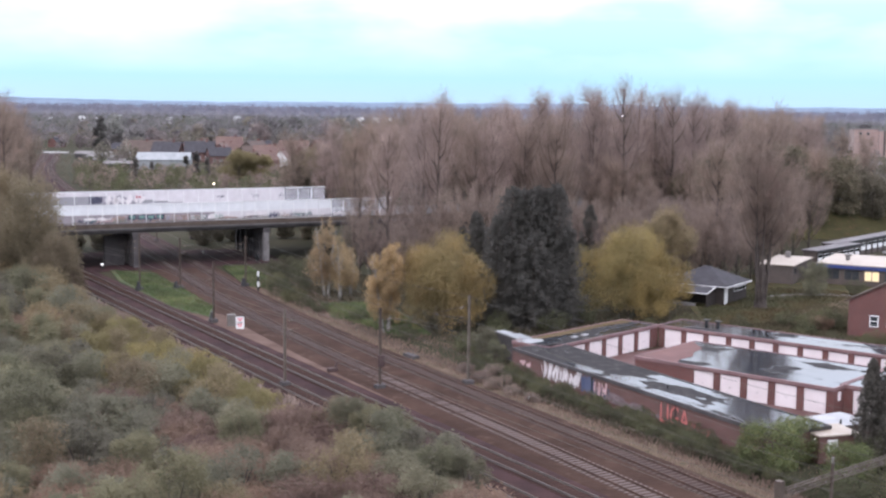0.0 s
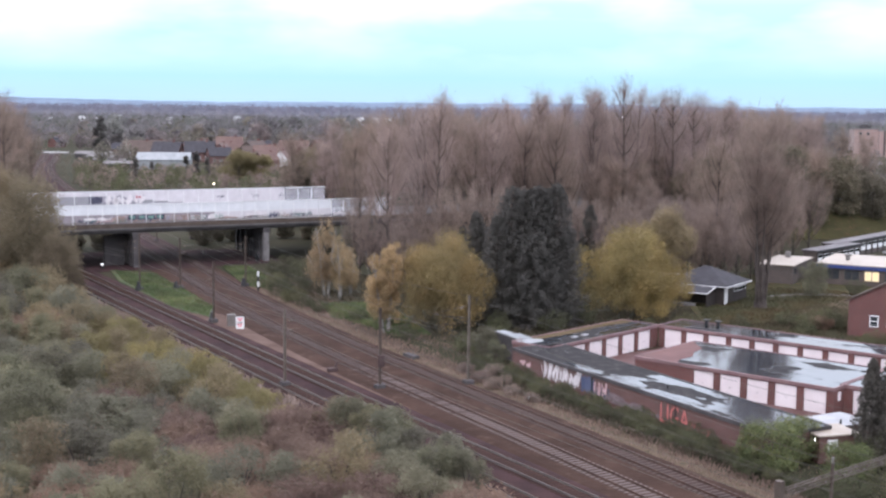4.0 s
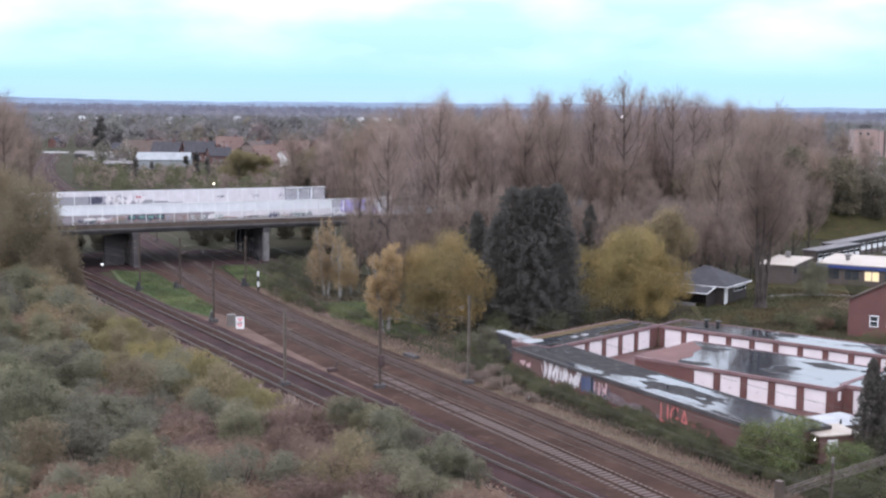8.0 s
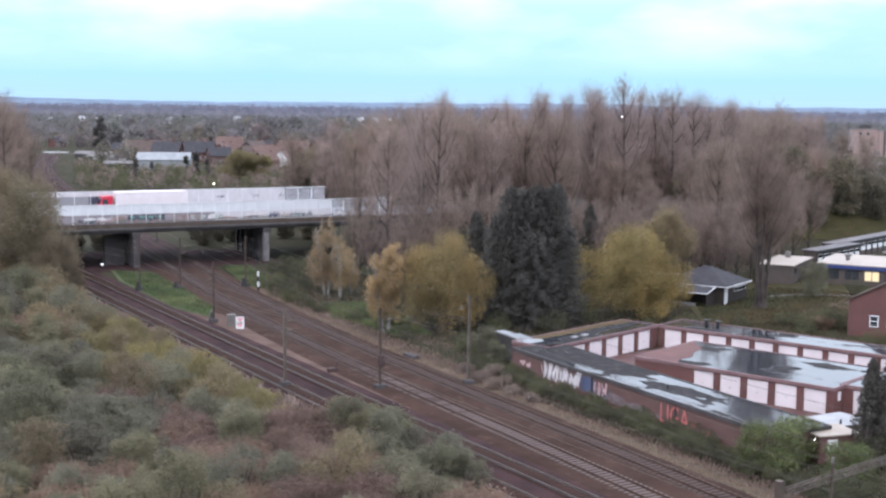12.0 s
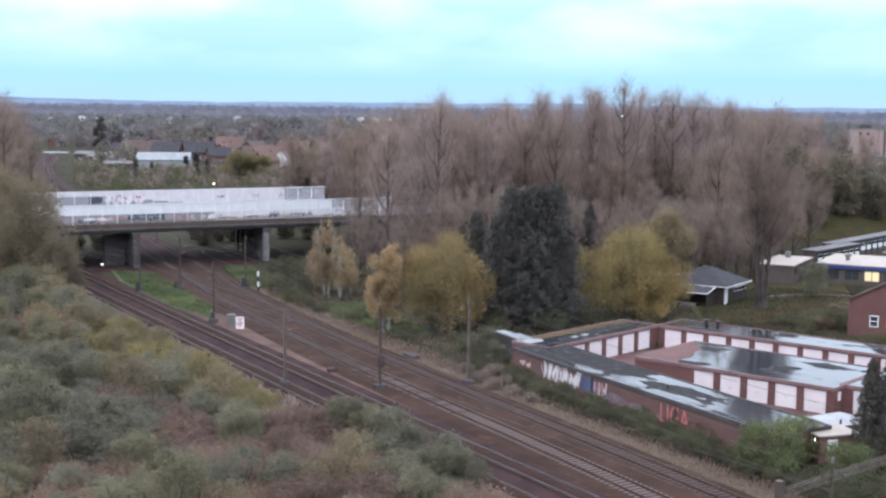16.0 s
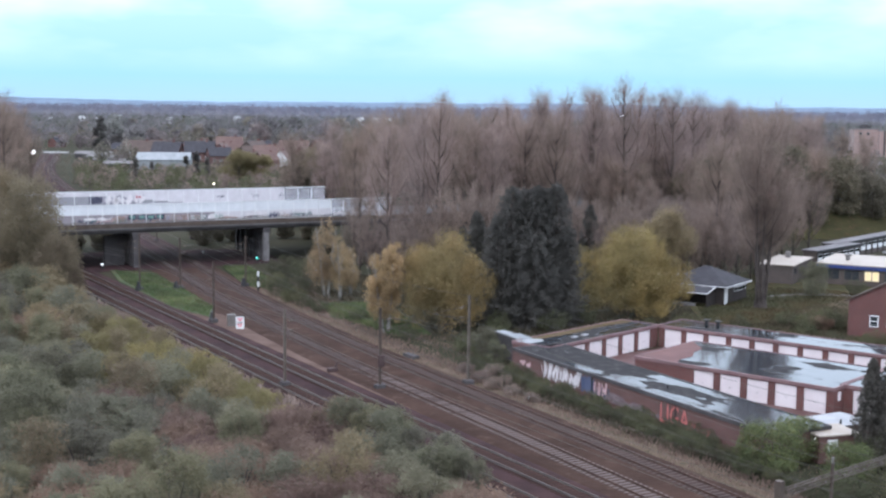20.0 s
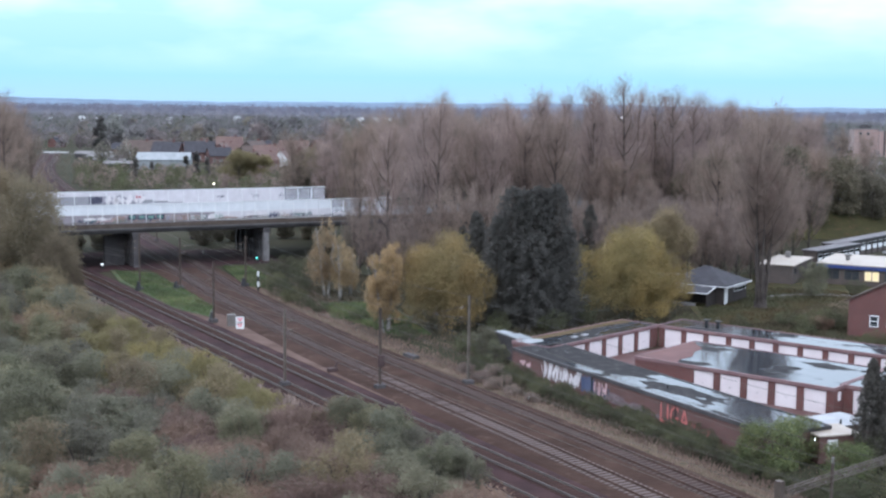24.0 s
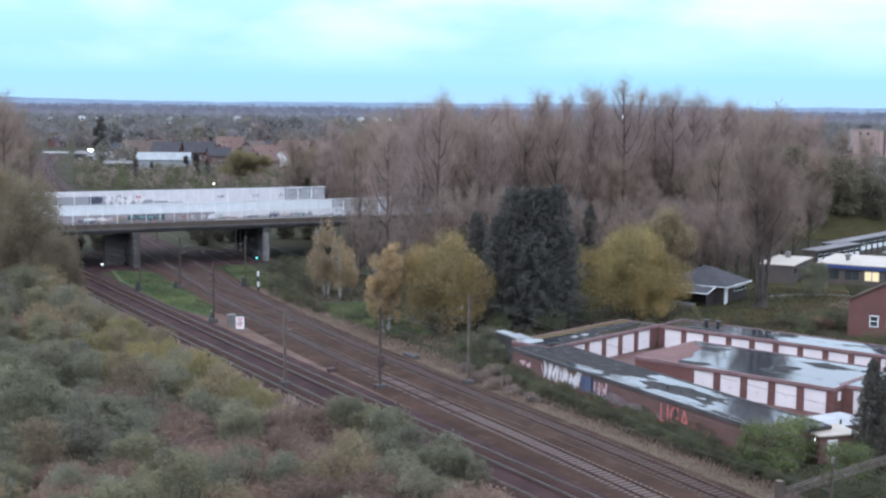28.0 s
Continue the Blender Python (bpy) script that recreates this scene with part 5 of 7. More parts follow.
for k, (x, y, top) in enumerate(wood):
    kind = rr.choice([0, 0, 1, 1, 3, 3])
    s = top / HIGH[kind] / 0.98
    if kind not in used:
        used.add(kind)
        SWAY.append((put(POP[kind], x, y, rr.uniform(0, 360), s), 0.5))
    else:
        again(POP[kind], x, y, rr.uniform(0, 360), s)
first = True
for x, y, top in ((29.5, 262, 29.2), (32.0, 268, 30.0), (36.5, 262, 31.0), (34.4, 271, 28.4), (18.5, 262, 28.2), (24.5, 268, 28.4), (13.0, 258, 27.0), (43.5, 270, 29.0), (49.5, 274, 28.2), (-1.0, 236, 28.0), (-4.8, 242, 26.4), (56.0, 282, 27.6), (63.0, 290, 27.0), (8.5, 252, 26.4), (40.2, 266, 29.6), (47.0, 268, 29.4), (53.0, 276, 28.6), (59.5, 284, 28.2), (21.5, 264, 28.8), (66.0, 292, 27.4)):
    if first:
        first = False
        ob = put(POP[2], x, y, rr.uniform(0, 360), top / 29.4)
    else:
        ob = again(POP[2], x, y, rr.uniform(0, 360), top / 29.4)
    SWAY.append((ob, 0.6))
SWAY.append((again(POP[0], -9.2, 214, 30, 0.86, label="broad bare tree beside the bridge end"), 0.5))
again(POP[1], -14.5, 222, 130, 0.62)
first = True
for k in range(46):
    x = -14 + 84 * (k % 23 + rr.random()) / 23
    y = 212 + 0.5 * x + (k // 23) * 14 + rr.uniform(-6, 6)
    if x > 44 and y < 232:
        y += 26
    if first:
        first = False
        put(LOW, x, y, rr.uniform(0, 360), 1.0)
    else:
        again(LOW, x, y, rr.uniform(0, 360), rr.uniform(0.7, 1.25) * (0.72 if x < 8 else 1.0))
big = bare_tree(21, 25, 0.30, "large bare tree with a thick forked trunk by the lawn", twigs=26000, n=56, start=0.3, stems=7, twig="thicket", splay=0.07)
part("bole", Mesh().tube([(0, 0, -0.3), (0.05, 0, 1.2), (-0.05, 0.1, 3.2), (0.1, 0, 4.8), (0.15, 0.05, 6.0)], [1.05, 0.8, 0.72, 0.78, 0.35], 9), "bark_dark", big, "thick ivy-brown bole")
SWAY.append((put(big, 45.2, 178.8, 40, 1.02), 0.5))
SWAY.append((again(POP[3], 49.0, 226, 170, 0.85), 0.5))
SWAY.append((again(POP[1], 55.0, 228, 20, 0.8), 0.5))
for x, y, s in ((36, 203, 0.9), (39, 201, 0.8), (42, 205, 0.9), (45, 202, 0.8), (48, 206, 0.85), (51, 209, 0.8), (40, 210, 1.1), (45, 212, 1.1), (53, 214, 0.9), (33, 199, 0.8)):
    again(LOW, x, y, 61 * x, s)
for x, y, s in ((12, 198, 1.0), (18, 201, 1.1), (24, 196, 1.0), (29, 204, 1.2), (34, 200, 1.0), (38, 207, 1.2), (43, 205, 1.1), (47, 213, 1.2), (6, 204, 1.25), (0, 200, 1.3), (-4.5, 206, 1.3), (3.4, 207, 1.35), (9.5, 206, 1.3), (-6, 196, 0.9), (52, 224, 1.2), (58, 236, 1.3), (66, 246, 1.3), (74, 256, 1.3), (-11, 201, 0.8)):
    again(LOW, x, y, 37 * x, s)

# conifers
con = bough_conifer(31, "conifer", "broad dark green conifer with two leaders behind the railway", [(-2.4, 0.3, 17.8, 4.2, 0.5), (0.6, 0.4, 17.9, 4.2, 0.6), (-0.9, 0.6, 17.4, 3.8, 0.6), (1.9, 0.5, 17.7, 3.8, 0.6), (3.2, -0.3, 18.3, 3.7, 0.6), (-4.2, -0.2, 14.2, 3.4, 0.4), (0.4, -1.8, 12.5, 6.0, 0.3), (4.6, -0.6, 13.0, 3.0, 0.5)], 120000, 0.12, blunt=0.42)
SWAY.append((put(con, 11.2, 162, 0), 0.35))
con_b = bough_conifer(32, "conifer", "smaller pointed dark conifer", [(0, 0, 15.0, 3.2, 0.6)], 16000, 0.15)
SWAY.append((put(con_b, 4.4, 166, 0, 0.95), 0.35))
again(con_b, 22.8, 197, 70, 0.86)
again(con_b, 2.6, 168, 110, 0.8)
again(con_b, 34.4, 99.6, 30, 0.56)
again(con_b, 36.4, 100.0, 160, 0.66)
again(con_b, 35.2, 97.4, 250, 0.4)
# yellow trees
wil = lobed_tree(33, "willow", "rounded yellow-green willow by the garage court",
                 [(0.6, 0, 7.2, 4.6, 1.0), (-5.0, 0.4, 6.2, 3.0, 1.15), (4.3, 0.5, 5.6, 3.6, 1.1), (-1.6, -2.4, 5.4, 3.6, 1.1), (2.2, -2.8, 4.2, 3.4, 1.0), (6.2, -0.5, 3.4, 2.2, 1.2), (-5.6, -0.6, 2.9, 2.0, 1.3)],
                 "willow", leaves=80000, size=0.09, clumps=60, hang=0.5, stretch=1.25)
SWAY.append((put(wil, 24.9, 168.5, 0), 0.5))
rnd = lobed_tree(34, "round_tree", "rounded ochre-leaved tree beside the track",
                 [(-0.4, 0, 7.6, 4.5, 1.0), (-3.0, -0.6, 6.0, 3.2, 1.1), (3.0, 0.2, 6.2, 3.1, 1.0), (0.8, -2.0, 5.0, 3.4, 1.1), (3.6, -0.6, 3.6, 2.2, 1.2), (-3.0, -1.0, 3.2, 2.2, 1.2)],
                 "ochre", leaves=70000, size=0.085, clumps=64, hang=0.3, stretch=1.05)
SWAY.append((put(rnd, 0.3, 156.5, 0), 0.5))
bir = lobed_tree(35, "birch", "slim golden birch with white trunk", [(0, 0, 6.6, 1.9, 1.5), (0.5, 0.2, 8.9, 1.1, 1.5), (-0.6, 0, 4.2, 1.8, 1.3), (0.7, -0.3, 3.0, 1.3, 1.2)],
                 "gold", "bark_birch", 17000, 0.085, 34, 1.0, 1.5, 10.5, 2, 0.3, "birches")
SWAY.append((put(bir, -7.0, 155.4, 0, 1.1), 0.8))
pale = lobed_tree(39, "birch", "thinning pale golden birch with white trunk", [(0, 0, 7.4, 1.9, 1.6), (0.2, 0.2, 10.4, 1.2, 1.4), (0.8, 0, 4.6, 2.2, 1.1), (-0.4, -0.3, 3.6, 1.6, 1.1)],
                  "gold_pale", "bark_birch", 8000, 0.085, 34, 1.0, 1.6, 12.0, 2, 0.3, "birches")
SWAY.append((put(pale, -17.0, 184.0, 200), 0.8))
SWAY.append((again(pale, -14.8, 182, 80, 0.8), 0.8))
SWAY.append((again(pale, -13.6, 186, 300, 0.62), 0.8))
wee = lobed_tree(36, "willow", "small pale weeping willow with thinning leaves", [(0, 0, 7.6, 2.6, 0.9), (1.9, 0, 6.6, 1.9, 1.2), (-1.9, 0, 6.2, 2.0, 1.2)], "olive", leaves=12000, size=0.1, clumps=30, hang=0.9, stretch=1.5)
SWAY.append((put(wee, 33.2, 190, 0, 1.25), 0.6))
# olive tree and evergreen masses at the sides
oli = lobed_tree(37, "olive_tree", "large olive-brown tree losing its leaves", [(0, 0, 10.0, 4.6, 1.25), (-3.2, 0.4, 8.0, 3.6, 1.3), (3.2, -0.4, 7.4, 3.6, 1.3), (0.6, -2.4, 5.2, 3.8, 1.2), (-2.6, -1.2, 3.4, 3.0, 1.1), (2.8, -1.0, 3.2, 3.0, 1.1), (0.4, 0.2, 14.2, 2.6, 1.2)],
                 "dusk_olive", leaves=46000, size=0.12, clumps=34, hang=0.5, stretch=1.6, h=16)
SWAY.append((put(oli, -58.0, 177, 0, 1.05), 0.5))
SWAY.append((again(oli, -66.0, 186, 100, 1.1), 0.5))
SWAY.append((again(oli, -52.5, 171, 30, 0.62), 0.5))
for x, y, s in ((-126, 352, 0.78), (-131, 366, 0.86), (-139, 385, 0.9), (-140, 420, 0.95), (-150, 405, 0.9)):
    again(POP[3], x, y, 3 * x, s, label="bare russet tree beside the far track")
again(oli, -77, 205, 200, 1.25)
again(oli, -64, 160, 250, 0.8)
again(oli, -24.5, 306, 90, 1.3, label="olive-brown tree behind the bridge")
again(oli, -29.0, 300, 190, 1.12, label="olive-brown tree behind the bridge")
dk = leafy_tree(38, "dark_tree", "dense dark green tree beyond the meadow", 17, 6.5, 1.0, "hedge", "bark_dark", 8500, 0.36, 40, 0.1)
for k, (x, y, s) in enumerate(((98, 306, 0.9), (106, 318, 0.74), (116, 310, 0.7), (90, 322, 1.1), (124, 330, 0.75), (84, 330, 0.95), (112, 345, 0.7), (136, 340, 0.8))):
    put(dk, x, y, 0, s) if k == 0 else again((dk, oli)[k % 2], x, y, 50 * k, s)

for k, (px, y, h) in enumerate(((0.225, 352, 26.5), (0.245, 362, 25.0), (0.268, 356, 24.0), (0.29, 368, 23.5), (0.312, 372, 20.5), (0.33, 380, 19.0), (0.238, 338, 24.5), (0.281, 344, 22.5))):
    again((POP[1], POP[3])[k % 2], px * y, y, 80 * k, h / (26, 24)[k % 2], label="bare brown tree behind the meadow")
again(POP[3], 88, 300, 10, 0.72)
again(POP[1], 100, 312, 10, 0.6)
for x, y, s in ((-33.2, 300, 0.86), (-36.0, 298, 0.62), (-31.0, 304, 1.0)):
    again(dk, x, y, 30 * x, s, label="dark green tree behind the bridge")
for x, y, s in ((-104, 300, 1.0), (-99.5, 288, 0.88), (-112, 318, 1.05), (-96.0, 296, 0.7)):
    again(POP[1], x, y, 7 * x, s, label="purple-brown bare tree beside the far track")

for k, (x, y, s) in enumerate(((-43, 258, 0.36), (-38, 262, 0.4), (-33, 265, 0.42), (-28, 264, 0.4), (-51, 262, 0.32), (-48, 268, 0.36), (-54, 276, 0.3), (-46, 258, 0.28), (-68, 232, 0.42), (-73, 228, 0.45), (-79, 232, 0.5), (-65, 240, 0.4), (-71, 240, 0.42), (-47, 250, 0.4))):
    again(dk, x, y, 40 * k, s, label="dense dark bush behind the bridge")


for k, lx in enumerate(range(128, 236, 9)):
    p = BR @ Vector((lx, -5.0 + 2.0 * (k % 2), 0))
    again(dk, p.x, p.y, 70 * k, (0.72 + 0.09 * (k % 4)) * (0.7 if lx > 180 else 1.0), 3.0 + 1.2 * (k % 2), "dark tree on the road embankment")


def shrub(seed, name, label, mat, h=3.2, rad=1.9, leaves=6000, size=0.078):
    rng = np.random.default_rng(seed)
    t = thing(name, label, "shrub", group="shrubs")
    m = Mesh()
    for k in range(5):
        a = 6.283 * k / 5 + rng.uniform(-0.4, 0.4)
        m.tube([(0.1 * math.cos(a), 0.1 * math.sin(a), -0.2), (0.25 * rad * math.cos(a), 0.25 * rad * math.sin(a), h * 0.4), (rad * 0.42 * math.cos(a), rad * 0.42 * math.sin(a), h * 0.66)], [0.05, 0.03, 0.01], 4)
    part("stem", m, "bark", t)
    blobs = crown_blobs(rng, 0.2, h * 0.86, rad, 9, (0.34, 0.6))
    for u in unit(rng, 26):
        blobs.append(((u[0] * rad * 0.85, u[1] * rad * 0.85, h * 0.5 + u[2] * h * 0.42), rad * rng.uniform(0.14, 0.26), 1.0))
    part("crown", quad_data("crown", *leaf_cloud(rng, blobs, leaves, size, 0.1), mat), mat, t)
    return t


SHR = [shrub(41, "shrub", "grey-green leafy shrub on the railway bank", "silver"), shrub(42, "shrub", "yellowing shrub on the railway bank", "straw", 3.0, 1.8),
       shrub(43, "shrub", "olive-green shrub on the railway bank", "olive", 3.4, 2.0), shrub(44, "shrub", "russet bramble thicket on the railway bank", "russet", 2.2, 2.1, 6000),
       shrub(45, "shrub", "tall feathery grey-green shrub above the railway", "silver", 4.6, 1.6, 5500), shrub(46, "shrub", "thinning straw-coloured shrub on the railway bank", "straw", 2.6, 1.7, 5000)]


SAG = shrub(47, "shrub", "soft green feathery shrub by the track", "sage", 4.4, 1.9, 7000)


def bank_edge(y):
    """The x at which the shrubs end before the near track, at depth y."""
    return float(np.interp(y, [50, 88.8, 124.9, 171.4, 213.2], [34.0, 11.0, -10.6, -37.9, -62.3])) - 9.8


BRM = shrub(54, "bramble", "low tangled brown brambles", "thicket", 1.5, 1.4, 2600, 0.075)
SHR.append(SAG)
rr = random.Random(8)
used = set()
count = 0
for y0 in np.arange(62, 186, 3.6):
    edge = bank_edge(y0)
    left = -0.37 * y0 - 3
    x = edge - rr.uniform(0, 1.2)
    while x > left:
        back = edge - x
        yy = y0 + rr.uniform(-1.3, 1.3)
        across, down = 2250 * x / yy + 784, 187 + 57400 / yy
        down -= 40
        if down > 745:
            pool = [3, 3, 0, 3, 0, 2] if across > 300 else [3, 0, 2, 0, 6]
        elif down > 690:
            pool = [6, 6, 0] if across < 90 else [4, 4, 3, 0] if across < 330 else [0, 6, 3, 3] if across < 600 else [6, 6, 0]
        elif down > 655 and 180 < across < 420:
            pool = [3, 3, 2]
        elif down > 575:
            pool = [0, 0, 6] if across < 150 or (230 < across < 320 and down > 610) else [1, 1, 5, 2] if across < 580 else [6, 2, 0]
        elif down > 530:
            pool = [1, 5, 2, 1] if across > 120 else [2, 3, 6]
        else:
            pool = [2, 6, 2, 0, 6]
        k = rr.choice(pool)
        s = min(rr.uniform(0.95, 1.5) * (1.3 if yy > 150 else 1.0), (0.9 + 0.6 * back) / (3.2, 3.0, 3.4, 2.2, 4.6, 2.6, 4.4)[k])
        if k not in used:
            used.add(k)
            ob = put(SHR[k], x, yy, rr.uniform(0, 360), s)
        else:
            ob = again(SHR[k], x, yy, rr.uniform(0, 360), s)
        count += 1
        if count % 6 == 0:
            SWAY.append((ob, 1.6))
        x -= rr.uniform(3.3, 4.9)

for k in range(26):
    i = 134 + 2.6 * k
    p = offset(NEAR, rr.uniform(-9.6, -8.2))[int(i)]
    put(BRM, p[0], p[1], 0, 1.0) if k == 0 else again(BRM, p[0], p[1], 47 * k, rr.uniform(0.8, 1.3))

SAP = shrub(53, "sapling", "small bright golden sapling among the brambles", "gold", 2.2, 0.7, 500, 0.12)
put(SAP, -32.4, 114.5)
for x, yy, k, s in ((-30.0, 101, 4, 1.2), (-28.2, 103, 4, 1.05), (-33.5, 105, 4, 1.15), (-25.0, 100, 4, 0.9), (-5.6, 99.5, 6, 1.0), (-7.2, 101, 6, 1.1), (-3.6, 97.5, 6, 1.05), (-1.6, 95.2, 4, 0.95), (-9.0, 102.5, 2, 1.2), (0.4, 92.6, 0, 1.15), (2.0, 89.8, 6, 0.75), (-4.8, 96.0, 0, 1.4), (-0.4, 90.2, 6, 0.9)):
    SWAY.append((again(SHR[k], x, yy, 70 * x, s), 1.4))

HED = shrub(51, "hedge_shrub", "dark green straggling bush along the garage wall", "hedge_green", 2.0, 1.5, 3000, 0.065)
GRN = shrub(52, "green_bush", "bright green bush beside the railway", "green", 4.2, 2.6, 11000, 0.085)
SWAY.append((put(GRN, 25.6, 95.8, 0, 1.0), 1.2))
SWAY.append((again(GRN, 28.6, 99.6, 80, 0.9), 1.2))
again(GRN, 30.6, 93.5, 160, 0.8)
first = True
for s in np.arange(0, 62, 1.7):
    for side in (rr.uniform(5.6, 6.6), rr.uniform(7.2, 8.6)):
        i = int(34 + s)
        p = offset(RAIL, side)[i]
        if -15 < p[0] and p[1] > 80:
            if first:
                first = False
                put(HED, p[0], p[1], rr.uniform(0, 360), 0.6)
            else:
                again(HED, p[0], p[1], rr.uniform(0, 360), rr.uniform(0.5, 0.85))
for x, y, s in ((-21, 178, 1.2), (-23.5, 184, 1.4), (-19, 174, 0.9), (-25, 192, 1.3), (-22, 190, 1.4), (-16.5, 170, 0.8), (-26, 205, 1.8), (-22, 203, 1.7), (5, 141, 1.3), (2.8, 143.5, 1.2), (7, 145, 1.4), (-11, 164, 0.8), (-7.5, 160.5, 0.9),
                (-4, 151, 0.8), (47.5, 161, 1.3), (50, 163.5, 1.3), (45, 164, 1.0), (63, 192, 1.2), (38, 160, 1.0), (31, 160, 1.1), (18, 163, 1.5), (14, 157, 1.4), (7, 157, 1.3), (33, 90, 1.4), (36, 92, 1.7), (29, 88, 1.2), (34.5, 97, 1.6),
                (-26, 196, 1.0)):
    again(HED, x, y, rr.uniform(0, 360), s)

SWAY.append((again(SAG, 56.0, 190.5, 20, 1.25, label="slim green tree on the lawn by the path"), 0.8))
again(SHR[3], 48.6, 160.8, 40, 0.8, label="russet bush beside the brick house")
again(HED, 50.2, 161.6, 80, 1.3)
for x, y, s in ((33, 158, 0.9), (36, 155.5, 0.8), (39.5, 153, 1.0), (43, 151.2, 1.1), (46.5, 149.0, 1.2), (49.5, 147.5, 1.1), (45.6, 157.5, 1.1), (52.0, 150.5, 1.2), (29.5, 160.5, 0.8), (26.5, 160.8, 0.9)):
    again(HED, x, y, 31 * x, s * 0.8, label="straggling dark bush behind the garages")
again(HED, 47.0, 162.4, 10, 0.9)
for x, y, s in ((5.2, 124.5, 0.6), (6.8, 121.6, 0.55), (4.0, 127.6, 0.6), (8.6, 118.6, 0.5), (2.6, 131.5, 0.6), (6.4, 126.4, 0.5), (5.4, 129.8, 0.7)):
    again(BRM, x, y, 50 * x, s * 1.3)
again(SAG, 4.6, 139.8, 30, 0.85, label="green bush at the garage end")
again(SAG, 6.0, 137.4, 130, 0.6, label="green bush at the garage end")
# understorey and far woods: nobody could count them
rng = np.random.default_rng(61)
n = 42000
yy = rng.uniform(58, 190, n)
xx = np.array([bank_edge(y) for y in yy]) + 1.6 - rng.random(n) ** 1.3 * (60 + 0.2 * yy)
u = unit(rng, n)
u[:, 2] = np.abs(u[:, 2]) + 0.6
c = np.stack([xx, yy, rng.uniform(0.1, 0.9, n)], 1)
solo("undergrowth", quad_data("undergrowth", c, u * rng.uniform(0.15, 0.4, n)[:, None], np.cross(u, unit(rng, n)) * 0.1, "thicket"), "thicket", "tangled brown undergrowth of brambles and dry weeds", "undergrowth", "stuff")
n = 14000
pick = rng.integers(30, 172, n)
base = np.where((rng.random(n) < 0.75)[:, None], np.array(offset(RAIL, 4.4))[pick], np.array(offset(RAIL, 9.0))[pick]) + rng.normal(0, 1.0, (n, 2))
u = unit(rng, n) * 0.5 + np.array([0, 0, 1.0])
c = np.stack([base[:, 0], base[:, 1], rng.uniform(0.08, 0.3, n)], 1)
solo("dry_grass", quad_data("dry_grass", c, u * rng.uniform(0.1, 0.3, n)[:, None], np.cross(u, unit(rng, n)) * 0.05, "russet"), "russet", "dry straw-coloured grass tufts along the verge", "grass", "stuff")


def far_trees(name, label, seed, count, y0, y1, mat, tall, quads, keep):
    rng = np.random.default_rng(seed)
    y = np.exp(rng.uniform(math.log(y0), math.log(y1), count))
    x = y * rng.uniform(-0.42, 0.42, count)
    ok = np.array([keep(a, b) for a, b in zip(x, y)])
    x, y = x[ok], y[ok]
    h = tall * rng.uniform(0.55, 1.2, len(x))
    k = np.repeat(np.arange(len(x)), quads)
    u = unit(rng, len(k))
    c = np.stack([x[k], y[k], h[k] * 0.55], 1) + u * rng.uniform(0.5, 1.0, len(k))[:, None] * np.stack([h[k] * 0.42, h[k] * 0.42, h[k] * 0.5], 1)
    d = unit(rng, len(k))
    size = (h[k] * 0.066)[:, None]
    return solo(name, quad_data(name, c, d * size, np.cross(d, unit(rng, len(k))) * size * 0.8, mat), mat, label, "woodland", "stuff")


def rail_gap(x, y):
    """Distance from the far railway at depth y."""
    return abs(x - float(np.interp(y, [252, 315, 407, 488, 552, 690], [-57, -84, -120, -150, -171, -210])) + 4.0)


def not_rail(x, y):
    if y < 700 and rail_gap(x, y) < 8:
        return False
    if y < 360 and x > -30:
        return False
    if 440 < y < 548 and -150 < x < -84:
        return False
    if 400 < y < 700 and -175 < x < -58 and noise.noise(Vector((x * 0.03, y * 0.02, 2))) > -0.4:
        return False
    if 400 < y < 760 and -215 < x < -60 and noise.noise(Vector((x * 0.03, y * 0.02, 2))) > -0.12:
        return False
    if 380 < y < 560 and -0.335 < x / y < -0.1:
        return noise.noise(Vector((x * 0.05, y * 0.02, 5))) > 0.3
    return y > (400 if x < -30 else 285)



def tufts(name, label, seed, outline, count, mat, tall):
    """Short blades over an area given by its outline."""
    rng = np.random.default_rng(seed)
    o = np.array(outline, float)
    lo, hi = o.min(0), o.max(0)
    p = rng.uniform(lo, hi, (count * 3, 2))
    inside = np.zeros(len(p), bool)
    for a, b in zip(o, np.roll(o, -1, 0)):
        cross = (a[1] > p[:, 1]) != (b[1] > p[:, 1])
        inside ^= cross & (p[:, 0] < (b[0] - a[0]) * (p[:, 1] - a[1]) / (b[1] - a[1] + 1e-9) + a[0])
    p = p[inside][:count]
    n = len(p)
    u = unit(rng, n) * 0.5 + np.array([0, 0, 1.0])
    c = np.stack([p[:, 0], p[:, 1], np.full(n, 0.12 + tall * 0.4)], 1)
    return solo(name, quad_data(name, c, u * tall * rng.uniform(0.4, 1.2, n)[:, None], np.cross(u, unit(rng, n)) * 0.09, mat), mat, label, "grass", "stuff")


tufts("grass_tufts", "uneven green grass on the wedge between tracks", 91, [(-30.8, 165.5), (-31.8, 174.0), (-47.0, 206.5), (-54.5, 209.5), (-50.0, 197.5), (-37.0, 172.5)], 9000, "blades", 0.22)
tufts("grass_tufts", "uneven green grass under the birches", 92, [(-17, 177), (-14.6, 165.5), (-9.8, 160), (-5.8, 153), (-1.5, 154), (-6, 170), (-10, 179)], 9000, "blades", 0.2)
tufts("grass_tufts", "uneven green grass on the bank", 93, [(-26.0, 189.5), (-28.0, 203), (-33.5, 217), (-38.0, 217.5), (-30.8, 195)], 4000, "blades", 0.25)
